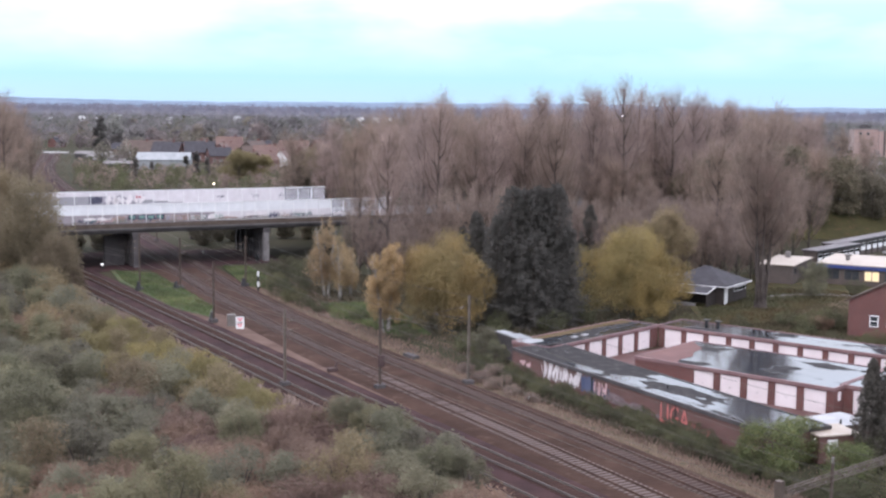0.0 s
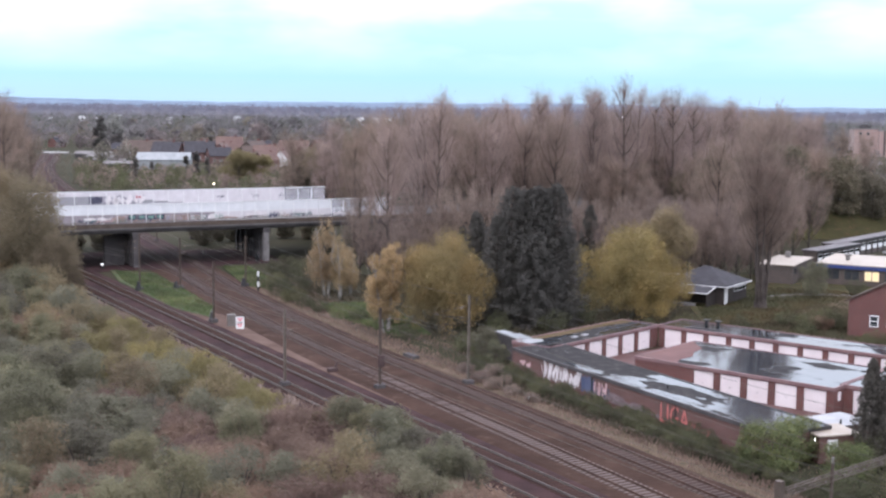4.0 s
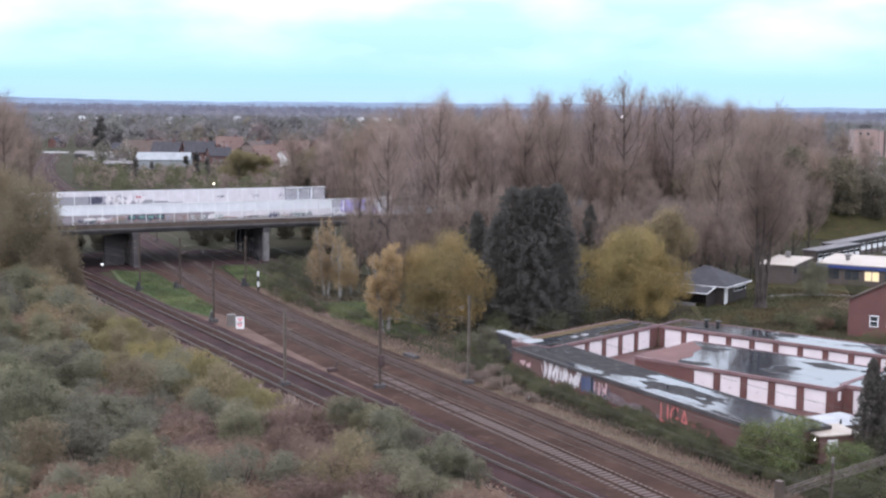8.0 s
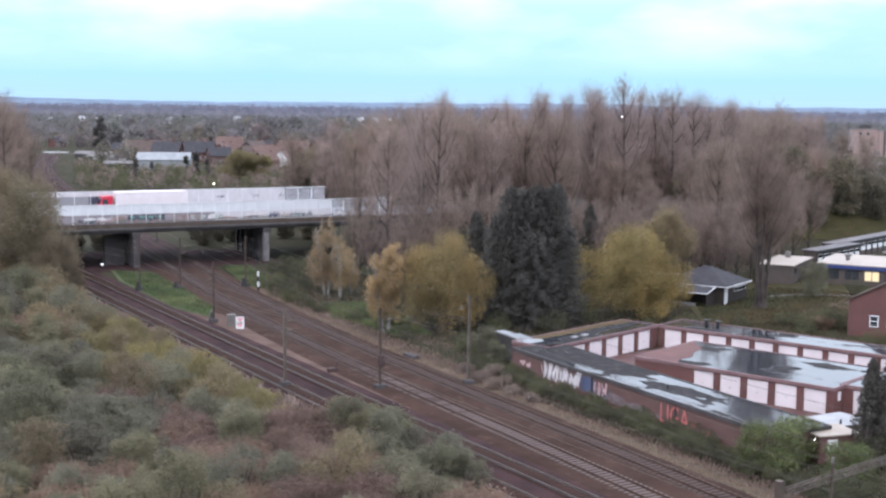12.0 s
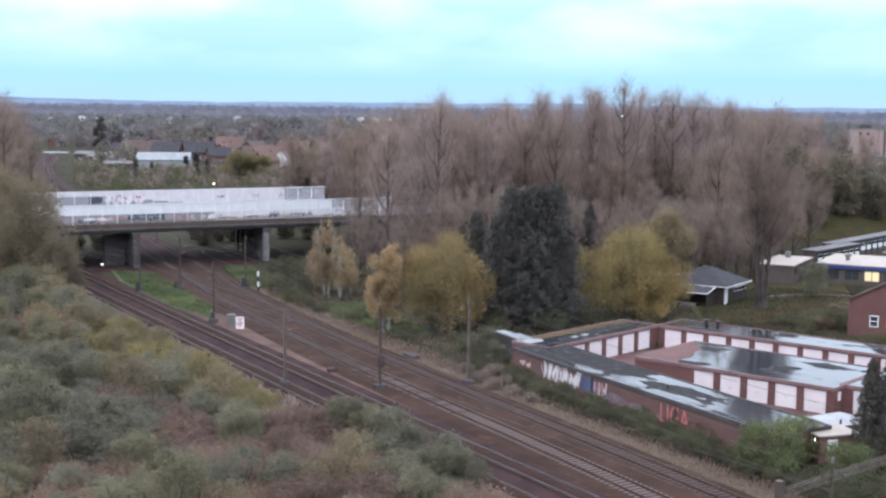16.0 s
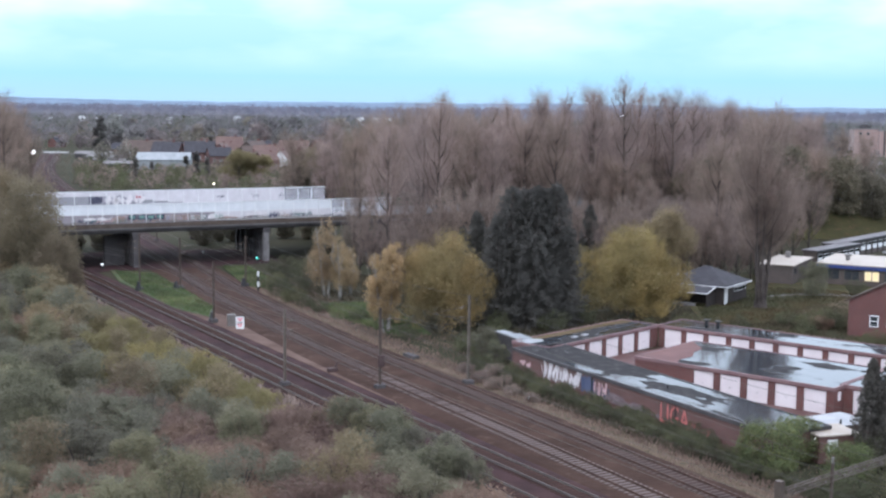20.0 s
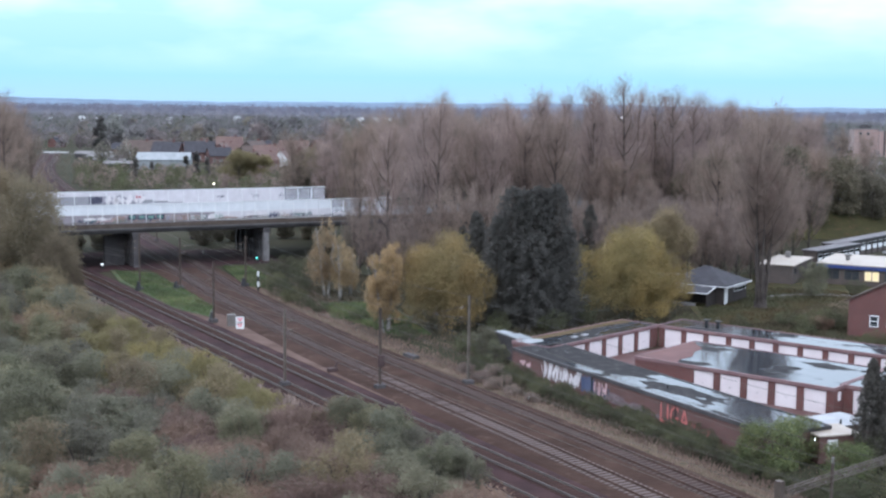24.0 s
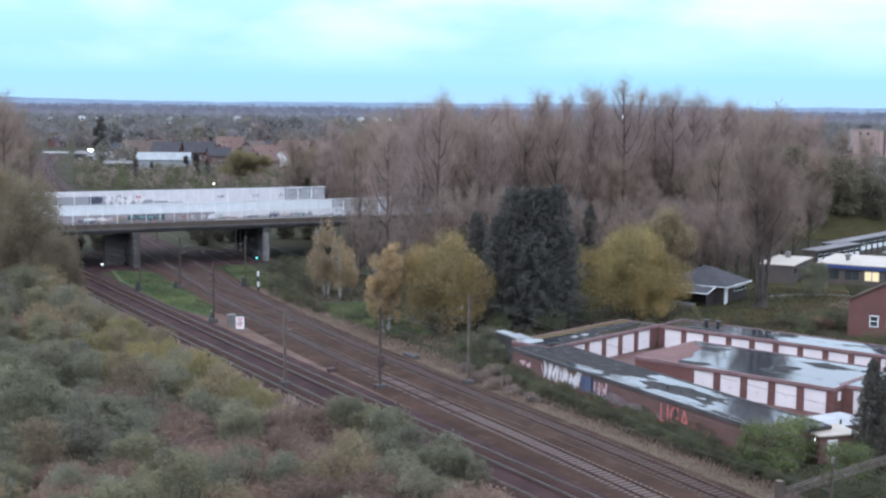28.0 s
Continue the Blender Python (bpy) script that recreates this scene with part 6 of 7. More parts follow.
tufts("weeds", "brown weeds and leaves under the trees", 94, [(-24, 186), (-17.5, 179), (-9.5, 180.5), (-5, 170), (-0.5, 154), (4, 139), (9, 139), (22, 156), (34, 162), (36, 198), (20, 208), (-12, 208), (-24, 204)], 26000, "weeds", 0.3)
tufts("grass_tufts", "rough tufted grass on the lawn by the pavilion", 96, [(34, 160), (58, 152), (66, 176), (62, 196), (50, 200), (36, 178)], 22000, "lawn_blades", 0.09)
tufts("weeds", "brown trampled weeds on the lawn's edge", 97, [(36, 158), (50, 152), (58, 176), (54, 182), (44, 168)], 6000, "weeds", 0.14)
tufts("weeds", "brown weeds along the garage wall", 95, [(7.2, 131), (24.5, 98.5), (22.0, 96.5), (4.0, 128.0)], 5000, "weeds", 0.35)

# belts of wood, each farther one in a more haze-tinted colour
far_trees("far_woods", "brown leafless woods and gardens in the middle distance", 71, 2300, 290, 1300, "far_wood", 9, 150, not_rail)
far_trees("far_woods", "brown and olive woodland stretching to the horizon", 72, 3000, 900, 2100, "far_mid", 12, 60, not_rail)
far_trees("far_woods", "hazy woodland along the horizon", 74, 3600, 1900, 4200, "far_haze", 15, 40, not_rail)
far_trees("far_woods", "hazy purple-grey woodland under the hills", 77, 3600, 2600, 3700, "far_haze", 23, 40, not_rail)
far_trees("far_hedges", "low green scrub behind the bridge", 76, 4200, 300, 640, "hedge", 2.6, 44, lambda x, y: rail_gap(x, y) > 6 and x < -0.06 * y)
far_trees("far_hedges", "green bushes along the far railway", 78, 3000, 400, 600, "green", 3.0, 50, lambda x, y: rail_gap(x, y) > 6.5 and -0.282 * y < x < -0.25 * y)
far_trees("far_hedges", "low brown scrub behind the bridge", 75, 4200, 300, 600, "thicket", 2.4, 44, lambda x, y: rail_gap(x, y) > 6 and -0.232 * y < x < -0.06 * y)
far_trees("far_hedges", "overgrown green bushes behind the bridge", 79, 520, 385, 520, "hedge_green", 4.6, 110, lambda x, y: rail_gap(x, y) > 8 and -0.31 * y < x < -0.12 * y)
far_trees("far_hedges", "brown leafless bushes behind the bridge", 80, 520, 385, 530, "thicket", 4.8, 110, lambda x, y: rail_gap(x, y) > 8 and -0.29 * y < x < -0.1 * y)
far_trees("far_woods", "tall olive-brown garden trees behind the houses", 83, 110, 750, 1150, "far_mid", 16, 420, lambda x, y: rail_gap(x, y) > 12 and -0.27 * y < x < -0.06 * y)
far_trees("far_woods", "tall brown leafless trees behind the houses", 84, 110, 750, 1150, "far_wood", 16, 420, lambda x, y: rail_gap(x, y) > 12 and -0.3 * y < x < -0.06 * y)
far_trees("far_woods", "scattered dark green garden trees", 73, 420, 330, 1500, "hedge", 9, 150, not_rail)


# ---------------------------------------------------------------- distant houses
def far_house(name, label, w, d, h, rise, wall, roof, category="house"):
    t = thing(name, label, category, group="distant houses")
    part("wall", Mesh().box(-w / 2, w / 2, -d / 2, d / 2, 0, h).add([(-w / 2, -d / 2, h), (-w / 2, d / 2, h), (-w / 2, 0, h + rise), (w / 2, -d / 2, h), (w / 2, d / 2, h), (w / 2, 0, h + rise)], [(0, 1, 2), (5, 4, 3)]), wall, t)
    a, b = w / 2 + 0.4, d / 2 + 0.4
    part("roof", Mesh().add([(-a, -b, h - 0.2), (a, -b, h - 0.2), (a, 0, h + rise + 0.15), (-a, 0, h + rise + 0.15), (-a, b, h - 0.2), (a, b, h - 0.2), (-a, -b, h - 0.4), (a, -b, h - 0.4), (a, b, h - 0.4), (-a, b, h - 0.4)],
         [(0, 1, 2, 3), (3, 2, 5, 4), (0, 6, 7, 1), (4, 5, 8, 9), (6, 9, 8, 7)]), roof, t)
    if category == "house":
        part("chimney", Mesh().box(w * 0.2, w * 0.2 + 0.8, -0.4, 0.4, h + rise * 0.6, h + rise + 1.0), "brick", t)
        for k in range(3):
            win = part("window", Mesh().box(-w * 0.36 + k * w * 0.27, -w * 0.36 + k * w * 0.27 + 1.5, -d / 2 - 0.06, -d / 2, 1.0, 2.5), "white", t)
            part("pane", Mesh().box(-w * 0.36 + k * w * 0.27 + 0.15, -w * 0.36 + k * w * 0.27 + 1.35, -d / 2 - 0.1, -d / 2 - 0.06, 1.15, 2.35), "glass", win)
    return t


HS = [far_house("house", "brick house with steep red tiled roof", 11, 9, 4.5, 4.5, "brick", "tile_red"), far_house("house", "pale house with grey-brown tiled roof", 14, 9, 3.6, 3.8, "brick_grey", "tile_brown"),
      far_house("house", "brown brick house with dark tiled roof", 12, 9, 4.2, 4.2, "brick_old", "tile_dark")]
STREET = [(-74, 596, 0, 0), (-64, 604, 0, 70), (-84, 640, 0, 20), (-100, 690, 2, 15), (-132, 735, 1, -20), (-120, 742, 2, 60), (-150, 725, 2, 10), (-166, 735, 1, 5), (-178, 752, 2, 80), (-108, 712, 1, 30), (-92, 745, 0, 10), (-60, 690, 0, 30), (10, 720, 0, 10), (30, 650, 0, 0), (38, 640, 1, 15), (44, 655, 0, 80), (22, 668, 2, 30), (-18, 640, 1, 40), (120, 700, 0, 10), (-142, 690, 2, 5), (-158, 700, 1, 20), (-128, 668, 2, -10), (-112, 655, 0, 15), (-96, 650, 1, 0)]
OUTSKIRTS = [(-76, 770, 0, 60), (-190, 800, 2, 0), (-215, 820, 1, 20), (-240, 790, 2, 70), (-160, 850, 1, 10), (-130, 880, 2, 40), (-250, 930, 1, 0), (-200, 960, 2, 30), (-90, 920, 1, 0), (-40, 880, 0, 20), (-20, 760, 0, 50), (150, 760, 1, 30), (-300, 1150, 1, 0), (-340, 1240, 1, 20), (-150, 668, 2, 40), (-172, 690, 1, 10), (-173, 682, 2, 0), (-86, 610, 0, 10), (-106, 600, 2, 25), (-134, 640, 1, 5), (-88, 570, 1, 12), (-78, 560, 0, 40), (-230, 850, 1, 10), (-260, 1300, 1, 60)]
SPOTS = STREET + OUTSKIRTS
for k, (x, y, kind, turn) in enumerate(SPOTS):
    first = kind not in [q[2] for q in SPOTS[:k]]
    put(HS[kind], x, y, turn) if first else again(HS[kind], x, y, turn, rr.uniform(0.7, 0.95))
pale_house = far_house("house", "white-walled house with red tiled roof", 9, 8, 4.2, 4.2, "white", "tile_red")
put(pale_house, -72.5, 572, 82, 0.85)
for x, y, kind, turn, s in ((-63.5, 580, 0, 80, 1.0), (-81, 590, 0, 5, 1.0), (-106.5, 612, 0, 84, 1.0), (-118, 616, 2, 8, 1.15), (-134, 618, 2, -6, 1.1), (-147, 640, 1, 0, 1.0), (-98, 660, 1, 70, 1.2), (-158, 662, 1, 6, 1.15), (-126, 655, 1, 80, 1.2), (-90, 615, 1, 12, 1.05), (-112, 665, 0, 10, 1.2), (-73, 625, 0, 5, 1.15)):
    again(HS[kind], x, y, turn, s)
hall = far_house("warehouse", "long warehouse with pale grey sheet roof", 22, 15, 4.2, 2.6, "metal_roof", "metal_roof", "warehouse")
put(hall, -120, 547, 6)
low = far_house("low_hall", "low flat hall with pale roof", 20, 10, 2.6, 1.2, "concrete_dark", "concrete", "hall")
put(low, -137, 546, 10, 0.8)
for x, y, turn, s in ((-176, 642, 4, 0.9), (-166, 618, -6, 0.7), (-160, 600, 0, 0.5), (-152, 585, 5, 0.6), (-146, 566, 0, 0.5), (-140, 556, 12, 0.5), (-104, 640, 8, 0.8), (-20, 560, 10, 0.6), (20, 700, 0, 0.7)):
    again(low, x, y, turn, s)
works = far_house("industrial_hall", "white industrial hall far off among woods", 12, 8, 15, 0.6, "white", "roof_light", "hall")
put(works, -522, 1690, 4, 0.52)
for x, y, turn, s in ((-482, 1700, 0, 0.72), (-463, 1700, 8, 0.6), (-437, 1710, 5, 0.85), (-366, 1700, 0, 0.7), (-276, 1700, 0, 0.86), (-332, 1350, 20, 0.62), (-390, 1180, 0, 0.3), (-262, 1180, 10, 0.34), (-112, 1700, 0, 0.86), (-92, 1700, 5, 0.84), (-74, 1700, 0, 0.87), (378, 1700, 0, 1.18)):
    again(works, x, y, turn, s * 0.86)
hedge_cone = leafy_tree(81, "cypress", "dark pointed cypress in a garden", 13, 2.3, 0.3, "needle", "bark_dark", 2600, 0.4, 18, 0.1, (0.4, 0.6), taper=0.6)
put(hedge_cone, -193, 716, 0, 1.55)
for x, y, s in ((-197, 722, 1.1), (-112, 462, 0.62), (-108, 470, 0.5), (-97, 478, 0.65), (-93.5, 480, 0.78), (-90, 484, 0.6), (-128, 700, 0.8)):
    again(hedge_cone, x, y, 40, s)
yel = leafy_tree(82, "yellow_tree", "yellow-green tree beyond the bridge", 12, 7, 0.5, "straw", "bark", 9000, 0.3, 26, 0.3)
put(yel, -72, 446, 0, 1.0)
again(yel, -66, 452, 70, 0.85)
again(dk, -128, 470, 60, 0.3, label="green bush beside the far track")
again(dk, -121, 452, 160, 0.28, label="green bush beside the far track")
again(dk, -112, 425, 100, 0.26, label="green bush beside the far track")

# ---------------------------------------------------------------- line masts, wires, signals
def mast(x, y, h, arm, mat="mast", label="galvanised railway mast with bracket arm"):
    t = thing("line_mast", label, "railway mast", pose(x, y, 0, 0, 0, 28), "line masts")
    part("foundation", Mesh().box(-0.45, 0.45, -0.45, 0.45, -0.2, 0.55), "concrete_dark", t)
    part("pole", Mesh().box(-0.11, -0.08, -0.11, 0.11, 0.5, h).box(0.08, 0.11, -0.11, 0.11, 0.5, h).box(-0.08, 0.08, -0.02, 0.02, 0.5, h), mat, t)
    if arm:
        part("bracket", Mesh().tube([(0, 0, h - 1.0), (arm, 0, h - 1.6)], 0.03).tube([(0, 0, h - 2.4), (arm, 0, h - 1.6)], 0.025).tube([(0, 0, h - 2.6), (arm * 0.9, 0, h - 2.9)], 0.02), "mast", t)
        part("insulator", Mesh().tube([(arm * 0.16, 0, h - 1.2), (arm * 0.26, 0, h - 1.3)], 0.09, 8), "mast_tan", t)
        part("insulator", Mesh().tube([(arm * 0.16, 0, h - 2.25), (arm * 0.26, 0, h - 2.18)], 0.09, 8), "mast_tan", t)
    return t


mast(2.7, 126.1, 9.2, -4.0, "mast_tan")
mid_mast = mast(-6.1, 123.6, 8.2, 4.2, "mast", "brown-grey railway mast with a rust-red box between the tracks")
part("junction_box", Mesh().box(-0.3, 0.3, -0.42, -0.12, 2.4, 3.5), "steel_rust", mid_mast, "rust-red junction box")
mast(-15.6, 124.4, 7.9, 3.0, "mast_tan")
mast(-30.3, 193.8, 7.9, -3.6)
mast(-39.7, 190.6, 7.8, 3.4)
mast(-45.3, 188.4, 8.7, -3.2)
mast(-29.3, 161.0, 7.9, -3.2)
for x, y in ((-58, 256), (-52, 262), (-70, 290), (-92, 330)):
    mast(x, y, 7.8, 3.0)

portal = thing("line_portal", "brown-grey steel railway portal beam over the tracks", "railway portal", pose(18.1, 66.0, 0, 0, 0, 41))
part("post", Mesh().box(-0.19, 0.19, -0.19, 0.19, -0.2, 8.35), "mast", portal)
part("post", Mesh().box(25.8, 26.2, -0.2, 0.2, -0.2, 8.4), "mast", portal)
for z in (7.45, 7.78):
    for yy in (-0.14, 0.14):
        part("chord", Mesh().beam((0.19, yy, z), (25.8, yy, z), 0.055, 0.055), "mast", portal)
lat = Mesh()
zig = [(0.19 + 0.5 * k, -0.14 + 0.28 * (k % 2), 7.45 + 0.33 * ((k // 2) % 2)) for k in range(52)]
part("lattice", lat.tube(zig, 0.03, 4), "mast", portal)
part("dropper", Mesh().box(5.0, 5.14, -0.07, 0.07, 5.2, 8.4), "mast", portal)
part("insulator", Mesh().tube([(5.07, 0, 8.4), (5.07, 0, 8.75)], 0.08, 8), "steel", portal)


def wire(points, sag, label="thin overhead railway wire"):
    m = Mesh()
    for a, b in zip(points, points[1:]):
        a, b = Vector(a), Vector(b)
        m.tube([a.lerp(b, t) - Vector((0, 0, sag * 4 * t * (1 - t))) for t in np.linspace(0, 1, 9)], 0.016, 4, False)
    return solo("overhead_wire", m, "wire", label, "wire")


def line_at(line, shift, idx, z):
    o = offset(line, shift)
    return [(o[i][0], o[i][1], zz) for i, zz in zip(idx, z)]


for shift in (0, -4.8):
    wire(line_at(RAIL, shift, (20, 80, 150, 205, 300), (5.6, 5.6, 5.6, 5.6, 5.6)), 0.1)
    wire(line_at(RAIL, shift, (20, 80, 150, 205, 300), (7.2, 7.2, 7.0, 6.4, 6.4)), 0.9)
for shift in (-0.72, -4.72):
    wire(line_at(NEAR, shift, (18, 90, 150, 205), (5.6, 5.6, 5.6, 5.6)), 0.1)
    wire(line_at(NEAR, shift, (18, 90, 150, 205), (7.2, 7.2, 7.0, 6.4)), 0.9)
wire([(30.5, 72.5, 9.2), (2.7, 126.1, 9.1), (-30.3, 193.8, 7.8)], 0.8, "sagging feeder wire on the mast tops")
wire([(2.7, 126.1, 8.4), (20.2, 150.0, 4.0)], 0.3, "stay cable from a mast towards the trees")

board = thing("speed_board", "white trackside board with red unreadable writing", "sign", pose(-25.2, 156.4, 0, 0, 0, 8) @ Matrix.Scale(0.86, 4))
part("plate", Mesh().box(-0.6, 0.6, -0.03, 0.03, 0.1, 1.9), "white", board)
for z, w, mat in ((1.55, 0.8, "red_paint"), (1.3, 0.6, "red_paint"), (0.95, 0.9, "black"), (0.72, 0.7, "red_paint"), (0.45, 0.5, "red_paint")):
    part("writing_bar", Mesh().box(-w / 2, w / 2, -0.045, -0.03, z, z + 0.12), mat, board)
part("post", Mesh().box(-0.06, 0.06, 0.03, 0.15, -0.1, 1.9), "steel", board)
cabinet = thing("relay_cabinet", "grey metal relay cabinet beside the board", "cabinet", pose(-26.6, 158.5, 0, 0, 0, 20))
part("body", Mesh().box(-0.5, 0.5, -0.3, 0.3, 0.0, 1.5), "steel", cabinet)
part("lid", Mesh().box(-0.56, 0.56, -0.36, 0.36, 1.5, 1.58), "steel", cabinet)
for x, y, h, lab in ((-29.6, 161.6, 1.4, "dark cone-shaped mast footing"), (-40.2, 190.0, 1.3, "dark cone-shaped mast footing"), (-30.5, 193.0, 1.5, "dark cone-shaped mast footing"), (-45.4, 187.9, 1.5, "dark cone-shaped mast footing")):
    solo("footing", Mesh().tube([(x, y, 0), (x, y, h * 0.3), (x, y, h)], [0.6, 0.5, 0.18], 6), "black", lab, "footing")
pole = thing("marker_post", "black and white striped marker post by the track", "marker post", pose(-27.7, 189.2, 0))
for k in range(4):
    part("band", Mesh().tube([(0, 0, 0.75 * k), (0, 0, 0.75 * k + 0.75)], 0.16, 8), "white" if k % 2 else "black", pole)
box = thing("switch_motor_box", "low dark points machine between the tracks", "points machine", pose(-11.5, 131.5, 0.1, 0, 0, 30))
part("casing", Mesh().box(-0.5, 0.5, -0.3, 0.3, 0, 0.4), "steel_rust", box)
part("lever", Mesh().beam((0.3, 0, 0.3), (0.55, 0, 1.0), 0.14, 0.14), "steel_rust", box)
bench = thing("cable_trough", "dark concrete cable trough lid on the verge", "cable trough", pose(-3.4, 139.6, 0.05, 0, 0, -60))
part("lid", Mesh().box(-1.2, 1.2, -0.4, 0.4, 0, 0.4), "concrete_dark", bench)
dwarf = thing("ground_signal", "low ground signal with a white light", "signal", pose(-57.5, 213.4, 0))
part("stand", Mesh().box(-0.2, 0.2, -0.15, 0.15, 0, 0.7), "black", dwarf)
part("light", Mesh().ball((0, -0.3, 0.75), 0.11), "lamp_white", dwarf, "lit white lamp")
lamp = thing("track_marker", "short post with a pale round marker under the bridge", "marker", pose(-44.6, 235, 0))
part("post", Mesh().tube([(0, 0, -0.1), (0, 0, 0.5)], 0.06), "steel", lamp)
part("disc", Mesh().ball((0, -0.1, 0.6), 0.24), "white", lamp)
sig = thing("railway_signal", "low black railway signal with a green light", "signal", pose(-33.0, 224, 0))
part("post", Mesh().tube([(0, 0, -0.1), (0, 0, 0.4)], 0.09), "black", sig)
part("head", Mesh().box(-0.35, 0.35, 0.0, 0.35, 0.3, 1.4), "black", sig)
lens = part("lens", Mesh().box(-0.18, 0.18, -0.3, -0.22, -0.1, 0.1), "lamp_green", sig, "green signal lens")
part("visor", Mesh().box(-0.4, 0.4, -0.45, 0.0, 1.1, 1.15), "black", sig)
for x, y, z, r, mat in ((-54.3, 300, 9.0, 0.2, "lamp_warm"), (-120, 817, 3.5, 0.85, "lamp_warm"), (-346, 1243, 3, 0.7, "lamp_white")):
    l = thing("far_lamp", "distant lit lamp among the trees", "lamp", pose(x, y, 0), "far lamps")
    part("post", Mesh().tube([(0, 0, -0.2), (0, 0, z)], 0.12), "steel", l)
    part("light", Mesh().ball((0, 0, z + r * 0.6), r), mat, l)
for x, y, z, r in ((33.5, 240, 28.3, 0.5), (47, 245, 28.0, 0.3)):
    l = thing("far_lamp", "tall floodlight behind the wood", "lamp", pose(x * 2, y * 2, 0), "far lamps")
    part("post", Mesh().tube([(0, 0, 0), (0, 0, z - 4.0)], 0.2), "steel", l)
    part("light", Mesh().ball((0, 0, z - 3.6), r), "lamp_white", l)
lamp = thing("wall_lamp", "small lit wall lamp by the shed", "lamp", pose(29.6, 98.4, 0))
part("bracket", Mesh().box(-0.04, 0.04, 0, 0.5, 2.0, 2.08), "black", lamp)
part("light", Mesh().ball((0, 0, 2.05), 0.05), "lamp_white", lamp)
rub = Mesh()
for k in range(3):
    rub.box(-0.3 + k * 0.2, 0.1 + k * 0.2, -0.2, 0.2 - 0.05 * k, 0, 0.25 + 0.08 * k)
o = solo("litter_bag", rub, "white", "crumpled white litter bag in the hedge", "litter")
o.matrix_world = pose(8.3, 119.8, 0.1, 0, 0, 20) @ Matrix.Scale(0.55, 4)

mast_pole = thing("lamp_post", "slim pale post on the meadow", "lamp post", pose(97.7, 306, 0))
part("pole", Mesh().tube([(0, 0, -0.2), (0, 0, 6.2)], [0.12, 0.08], 6), "concrete", mast_pole)
part("cap", Mesh().box(-0.25, 0.25, -0.12, 0.12, 6.2, 6.3), "concrete", mast_pole)

gate = thing("level_crossing", "white level crossing barrier over the far track", "level crossing", pose(-214, 680, 0, 0, 0, 15))
part("boom", Mesh().box(0, 13, -0.15, 0.15, 0.9, 1.4), "white", gate)
part("post", Mesh().box(-0.4, 0.1, -0.3, 0.3, -0.1, 1.8), "steel", gate)
part("post", Mesh().box(12.7, 13.1, -0.3, 0.3, -0.1, 1.8), "steel", gate)
solo("far_road", Mesh().prism([(-300, 664), (-120, 700), (-120, 705), (-300, 669)], 0.02, 0.09), "road", "narrow road crossing the far railway", "road", "structure")


# ---------------------------------------------------------------- vehicles
def wheel(parent, x, y, r):
    w = part("wheel", Mesh().tube([(x, y - 0.14, r), (x, y + 0.14, r)], r, 12), "tyre", parent)
    part("rim", Mesh().tube([(x, y - 0.16, r), (x, y + 0.16, r)], r * 0.55, 10), "steel", w)


truck = thing("lorry", "articulated lorry with red cab and plain white trailer", "lorry")
part("cab", Mesh().add([(0, -1.25, 0.5), (2.3, -1.25, 0.5), (2.3, -1.25, 3.7), (0.5, -1.25, 3.6), (0.05, -1.25, 2.2), (0, 1.25, 0.5), (2.3, 1.25, 0.5), (2.3, 1.25, 3.7), (0.5, 1.25, 3.6), (0.05, 1.25, 2.2)],
     [(4, 3, 2, 1, 0), (5, 6, 7, 8, 9), (0, 1, 6, 5), (1, 2, 7, 6), (2, 3, 8, 7), (3, 4, 9, 8), (4, 0, 5, 9)]), "red_paint", truck, "red cab")
part("windscreen", Mesh().add([(0.03, -1.1, 2.25), (0.4, -1.1, 3.3), (0.4, 1.1, 3.3), (0.03, 1.1, 2.25), (0.12, -1.1, 2.25), (0.5, -1.1, 3.3), (0.5, 1.1, 3.3), (0.12, 1.1, 2.25)], [(0, 1, 2, 3), (7, 6, 5, 4)]), "glass", truck)
part("side_window", Mesh().box(0.5, 1.4, -1.28, -1.25, 2.2, 3.1), "glass", truck)
part("trailer", Mesh().box(2.8, 16.3, -1.28, 1.28, 1.15, 4.35), "door", truck, "plain white box trailer")
part("chassis", Mesh().box(1.5, 16.0, -0.5, 0.5, 0.75, 1.1), "black", truck)
for x in (1.2, 4.2, 11.6, 12.9, 14.2):
    for y in (-1.1, 1.1):
        wheel(truck, x, y, 0.5)


def van(label, mat):
    v = thing("van", label, "van")
    part("body", Mesh().add([(x, y, z) for y in (-1.0, 1.0) for x, z in ((0, 0.4), (6.6, 0.4), (6.6, 2.75), (1.7, 2.75), (0.9, 1.5), (0, 1.2))],
         [(0, 1, 2, 3, 4, 5), (11, 10, 9, 8, 7, 6)] + [(k, 6 + k, 6 + (k + 1) % 6, (k + 1) % 6) for k in range(6)]), mat, v)
    part("side_window", Mesh().box(1.5, 2.6, -1.03, -0.98, 1.6, 2.4), "glass", v)
    part("side_window", Mesh().box(1.5, 2.6, 0.98, 1.03, 1.6, 2.4), "glass", v)
    for x in (1.2, 5.2):
        for y in (-0.9, 0.9):
            wheel(v, x, y, 0.36)
    return v


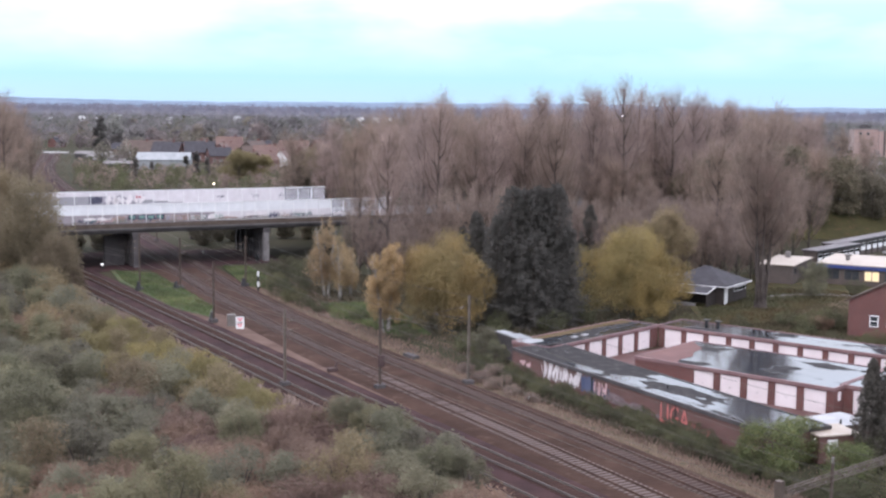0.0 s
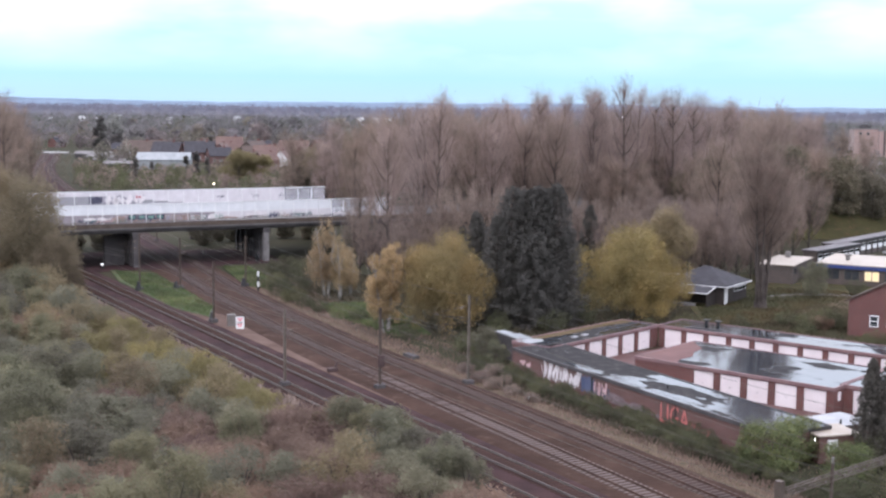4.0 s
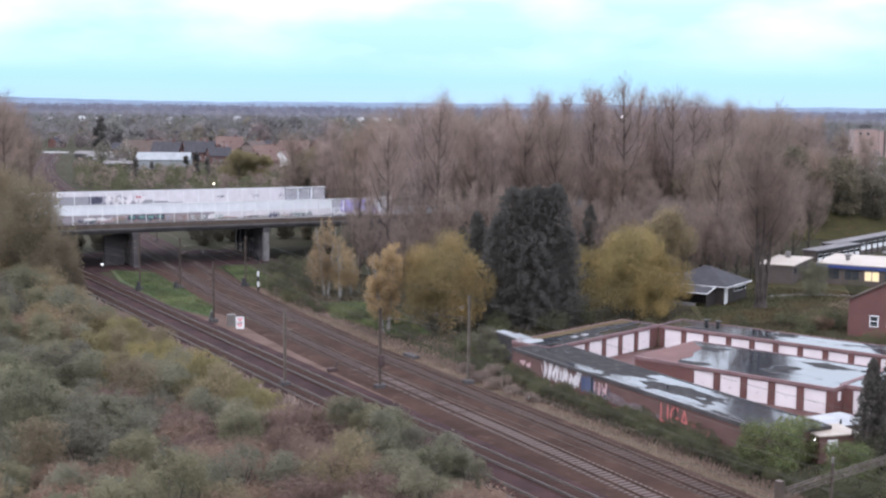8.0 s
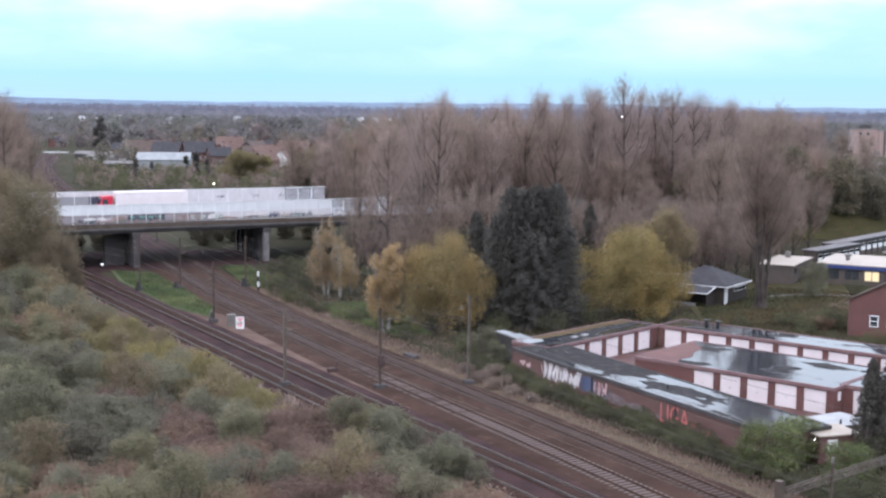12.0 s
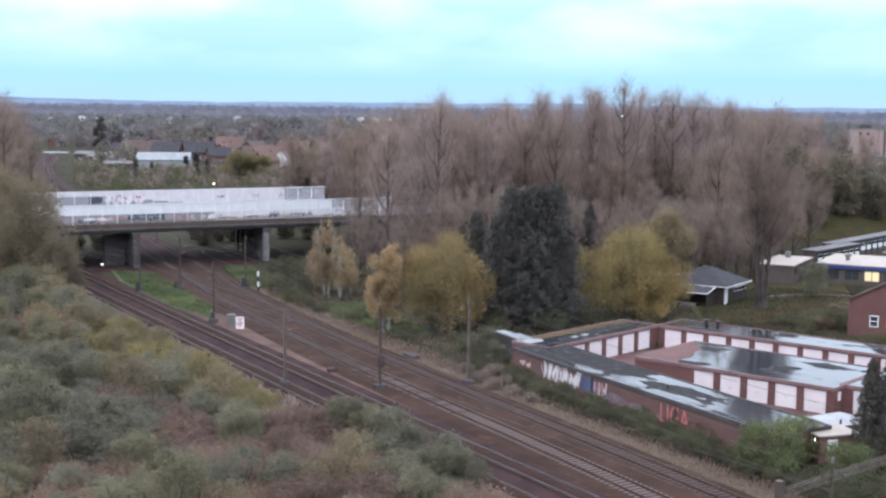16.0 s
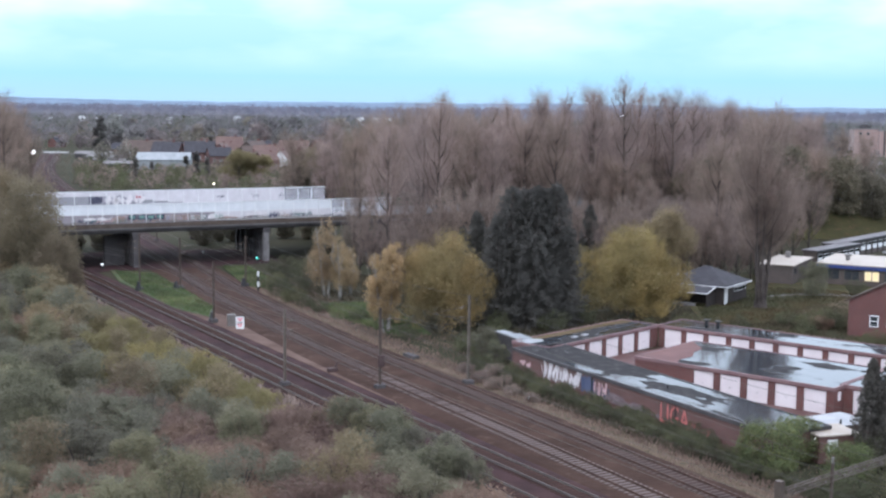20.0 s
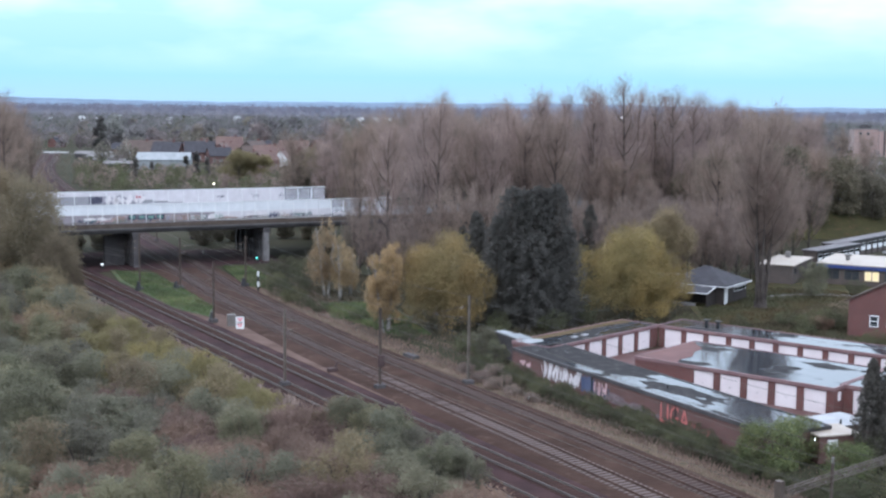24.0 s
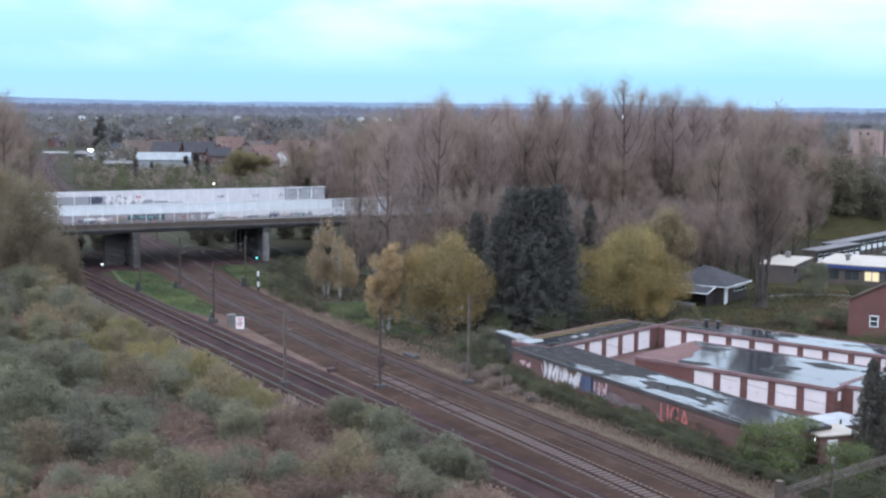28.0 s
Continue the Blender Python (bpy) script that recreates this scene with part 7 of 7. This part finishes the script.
van_purple = van("purple delivery van on the bridge", "purple")
coach = thing("coach", "long dark blue coach with a white roof on the bridge", "bus")
part("body", Mesh().add([(x, y, z) for y in (-1.25, 1.25) for x, z in ((0, 0.4), (11.4, 0.4), (11.7, 1.2), (11.4, 3.62), (0, 3.62))],
     [(4, 3, 2, 1, 0), (5, 6, 7, 8, 9)] + [(k, (k + 1) % 5, 5 + (k + 1) % 5, 5 + k) for k in range(5)]), "blue_van", coach)
part("roof", Mesh().box(0.02, 11.36, -1.22, 1.22, 3.62, 3.9), "white", coach, "white roof")
part("windscreen", Mesh().add([(11.66, y, 1.8) for y in (-1.1, 1.1)] + [(11.5, y, 3.2) for y in (1.1, -1.1)] + [(11.6, y, 1.8) for y in (-1.1, 1.1)] + [(11.44, y, 3.2) for y in (1.1, -1.1)], [(0, 1, 2, 3), (7, 6, 5, 4), (0, 4, 5, 1), (2, 6, 7, 3)]), "glass", coach)
for k in range(6):
    for y in (-1.27, 1.25):
        part("side_window", Mesh().box(0.6 + k * 1.75, 2.15 + k * 1.75, y, y + 0.02, 1.7, 2.9), "glass", coach)
for x in (2.4, 3.7, 9.4):
    for y in (-1.1, 1.1):
        wheel(coach, x, y, 0.5)


def car(label):
    c = thing("car", label, "car")
    part("body", Mesh().add([(x, y, z) for y in (-0.9, 0.9) for x, z in ((-2.1, 0.3), (2.1, 0.3), (2.1, 0.85), (1.1, 0.95), (0.5, 1.5), (-1.4, 1.5), (-2.1, 0.9))],
         [(0, 1, 2, 3, 4, 5, 6), (13, 12, 11, 10, 9, 8, 7)] + [(k, 7 + k, 7 + (k + 1) % 7, (k + 1) % 7) for k in range(7)]), "tile_dark", c)
    for y in (-0.65, 0.65):
        part("headlight", Mesh().ball((2.1, y, 0.8), 0.85), "lamp_white", c, "glaring lit headlight")
    for x in (-1.3, 1.3):
        for y in (-0.85, 0.85):
            wheel(c, x, y, 0.32)
    return c


car_a, car_b = car("dark car with dazzling headlights on the far road"), car("dark car with dazzling headlights among houses")

# ---------------------------------------------------------------- sleepers, one by one where near
def lay_sleepers():
    pick = random.Random(17)
    for t, line, shift, mat, z, near_to in TRACKS:
        fine = along(line[:, :2], 0.62)
        mid = offset(fine, shift)
        d = np.gradient(mid, axis=0)
        ang = np.arctan2(d[:, 1], d[:, 0])
        me = Mesh().box(-0.13, 0.13, -1.25, 1.25, -0.06, 0.04).data("sleeper", mat)
        old = Mesh().box(-0.13, 0.13, -1.25, 1.25, -0.06, 0.04).data("sleeper", "ballast" if mat == "ballast" else "sleeper_dark")
        rest = Mesh()
        made = 0
        for (x, y), a in zip(mid, ang):
            if 84 < y < near_to and made < 300:
                o = new("sleeper", me if pick.random() < (136 - y) / 26 else old)
                o.parent = t
                o.matrix_local = pose(x, y, z + 0.02, 0, 0, math.degrees(a))
                made += 1
            else:
                rest.box(-0.13, 0.13, -1.25, 1.25, -0.06, 0.04, pose(x, y, z + 0.02, 0, 0, math.degrees(a)))
        tagged(part("sleepers", rest, "ballast" if mat == "ballast" else "sleeper_dark", t), kind="stuff")


lay_sleepers()


# ---------------------------------------------------------------- what moves
def on_bridge(x, y, turn):
    return BR @ pose(x, y, 7.42, 0, 0, turn)


def drive(ob, times, x0, speed, y, turn):
    """Runs along the carriageway at an even speed between two times."""
    a, b = times
    rows = [(0, on_bridge(x0, y, turn))] if a > 0.01 else []
    n = 12
    rows += [(a + (b - a) * k / n, on_bridge(x0 + speed * (b - a) * k / n, y, turn)) for k in range(n + 1)]
    rows.append((28, rows[-1][1]))
    walk(ob, rows)


def motions():
    drive(truck, (10.4, 13.2), 228.5, -136, 17.8, 0)
    drive(van_purple, (6.4, 9.6), -145, 128, 4.0, 180)
    drive(coach, (0.0, 2.0), -79.7, 142, 5.0, 0)
    # the cloud sheet drifts
    walk(cloud_sheet, [(t, pose(0, 0, 0, 0, 0, 178 + 0.95 * t)) for t in range(0, 29, 4)])
    # cars with headlights far off
    walk(car_a, [(0, pose(-262, 674, 0, 0, 0, -70)), (19.0, pose(-240, 680, 0, 0, 0, -70)), (19.4, pose(-222, 688, 0, 0, 0, -72)), (21.0, pose(-224, 680, 0, 0, 0, -72)), (21.6, pose(-246, 668, 0, 0, 0, -72)), (28, pose(-262, 664, 0, 0, 0, -72))])
    walk(car_b, [(0, pose(-300, 760, 0, 0, 0, -75)), (25.0, pose(-290, 757, 0, 0, 0, -75)), (25.3, pose(-262, 745, 0, 0, 0, -75)), (25.8, pose(-202, 729, 0, 0, 0, -75)), (28, pose(-201.5, 727, 0, 0, 0, -75))])
    # the signal lens swings to the front when the signal clears
    walk(lens, [(0, pose(0, 0.1, 0.9, 0, 0, 180)), (19.6, pose(0, 0.1, 0.9, 0, 0, 180)), (19.8, pose(0, 0.1, 0.9, 0, 0, 100)), (20.0, pose(0, 0.0, 0.9, 0, 0, 15)), (20.2, pose(0, 0.0, 0.9)), (28, pose(0, 0.0, 0.9))])
    # crowns sway in the wind
    for k, (ob, amount) in enumerate(SWAY):
        crown = [c for c in ob.children if c.name.startswith("crown")][0]
        f1, f2, ph = 2.1 + 0.13 * (k % 7), 3.7 + 0.2 * (k % 5), k * 1.7
        rows = [(t / 2, pose(0, 0, 0, amount * 0.5 * math.sin(f2 * t / 2 + ph), amount * (0.5 * math.sin(f1 * t / 2 + ph) + 0.25), 0)) for t in range(57)]
        walk(crown, rows)


motions()
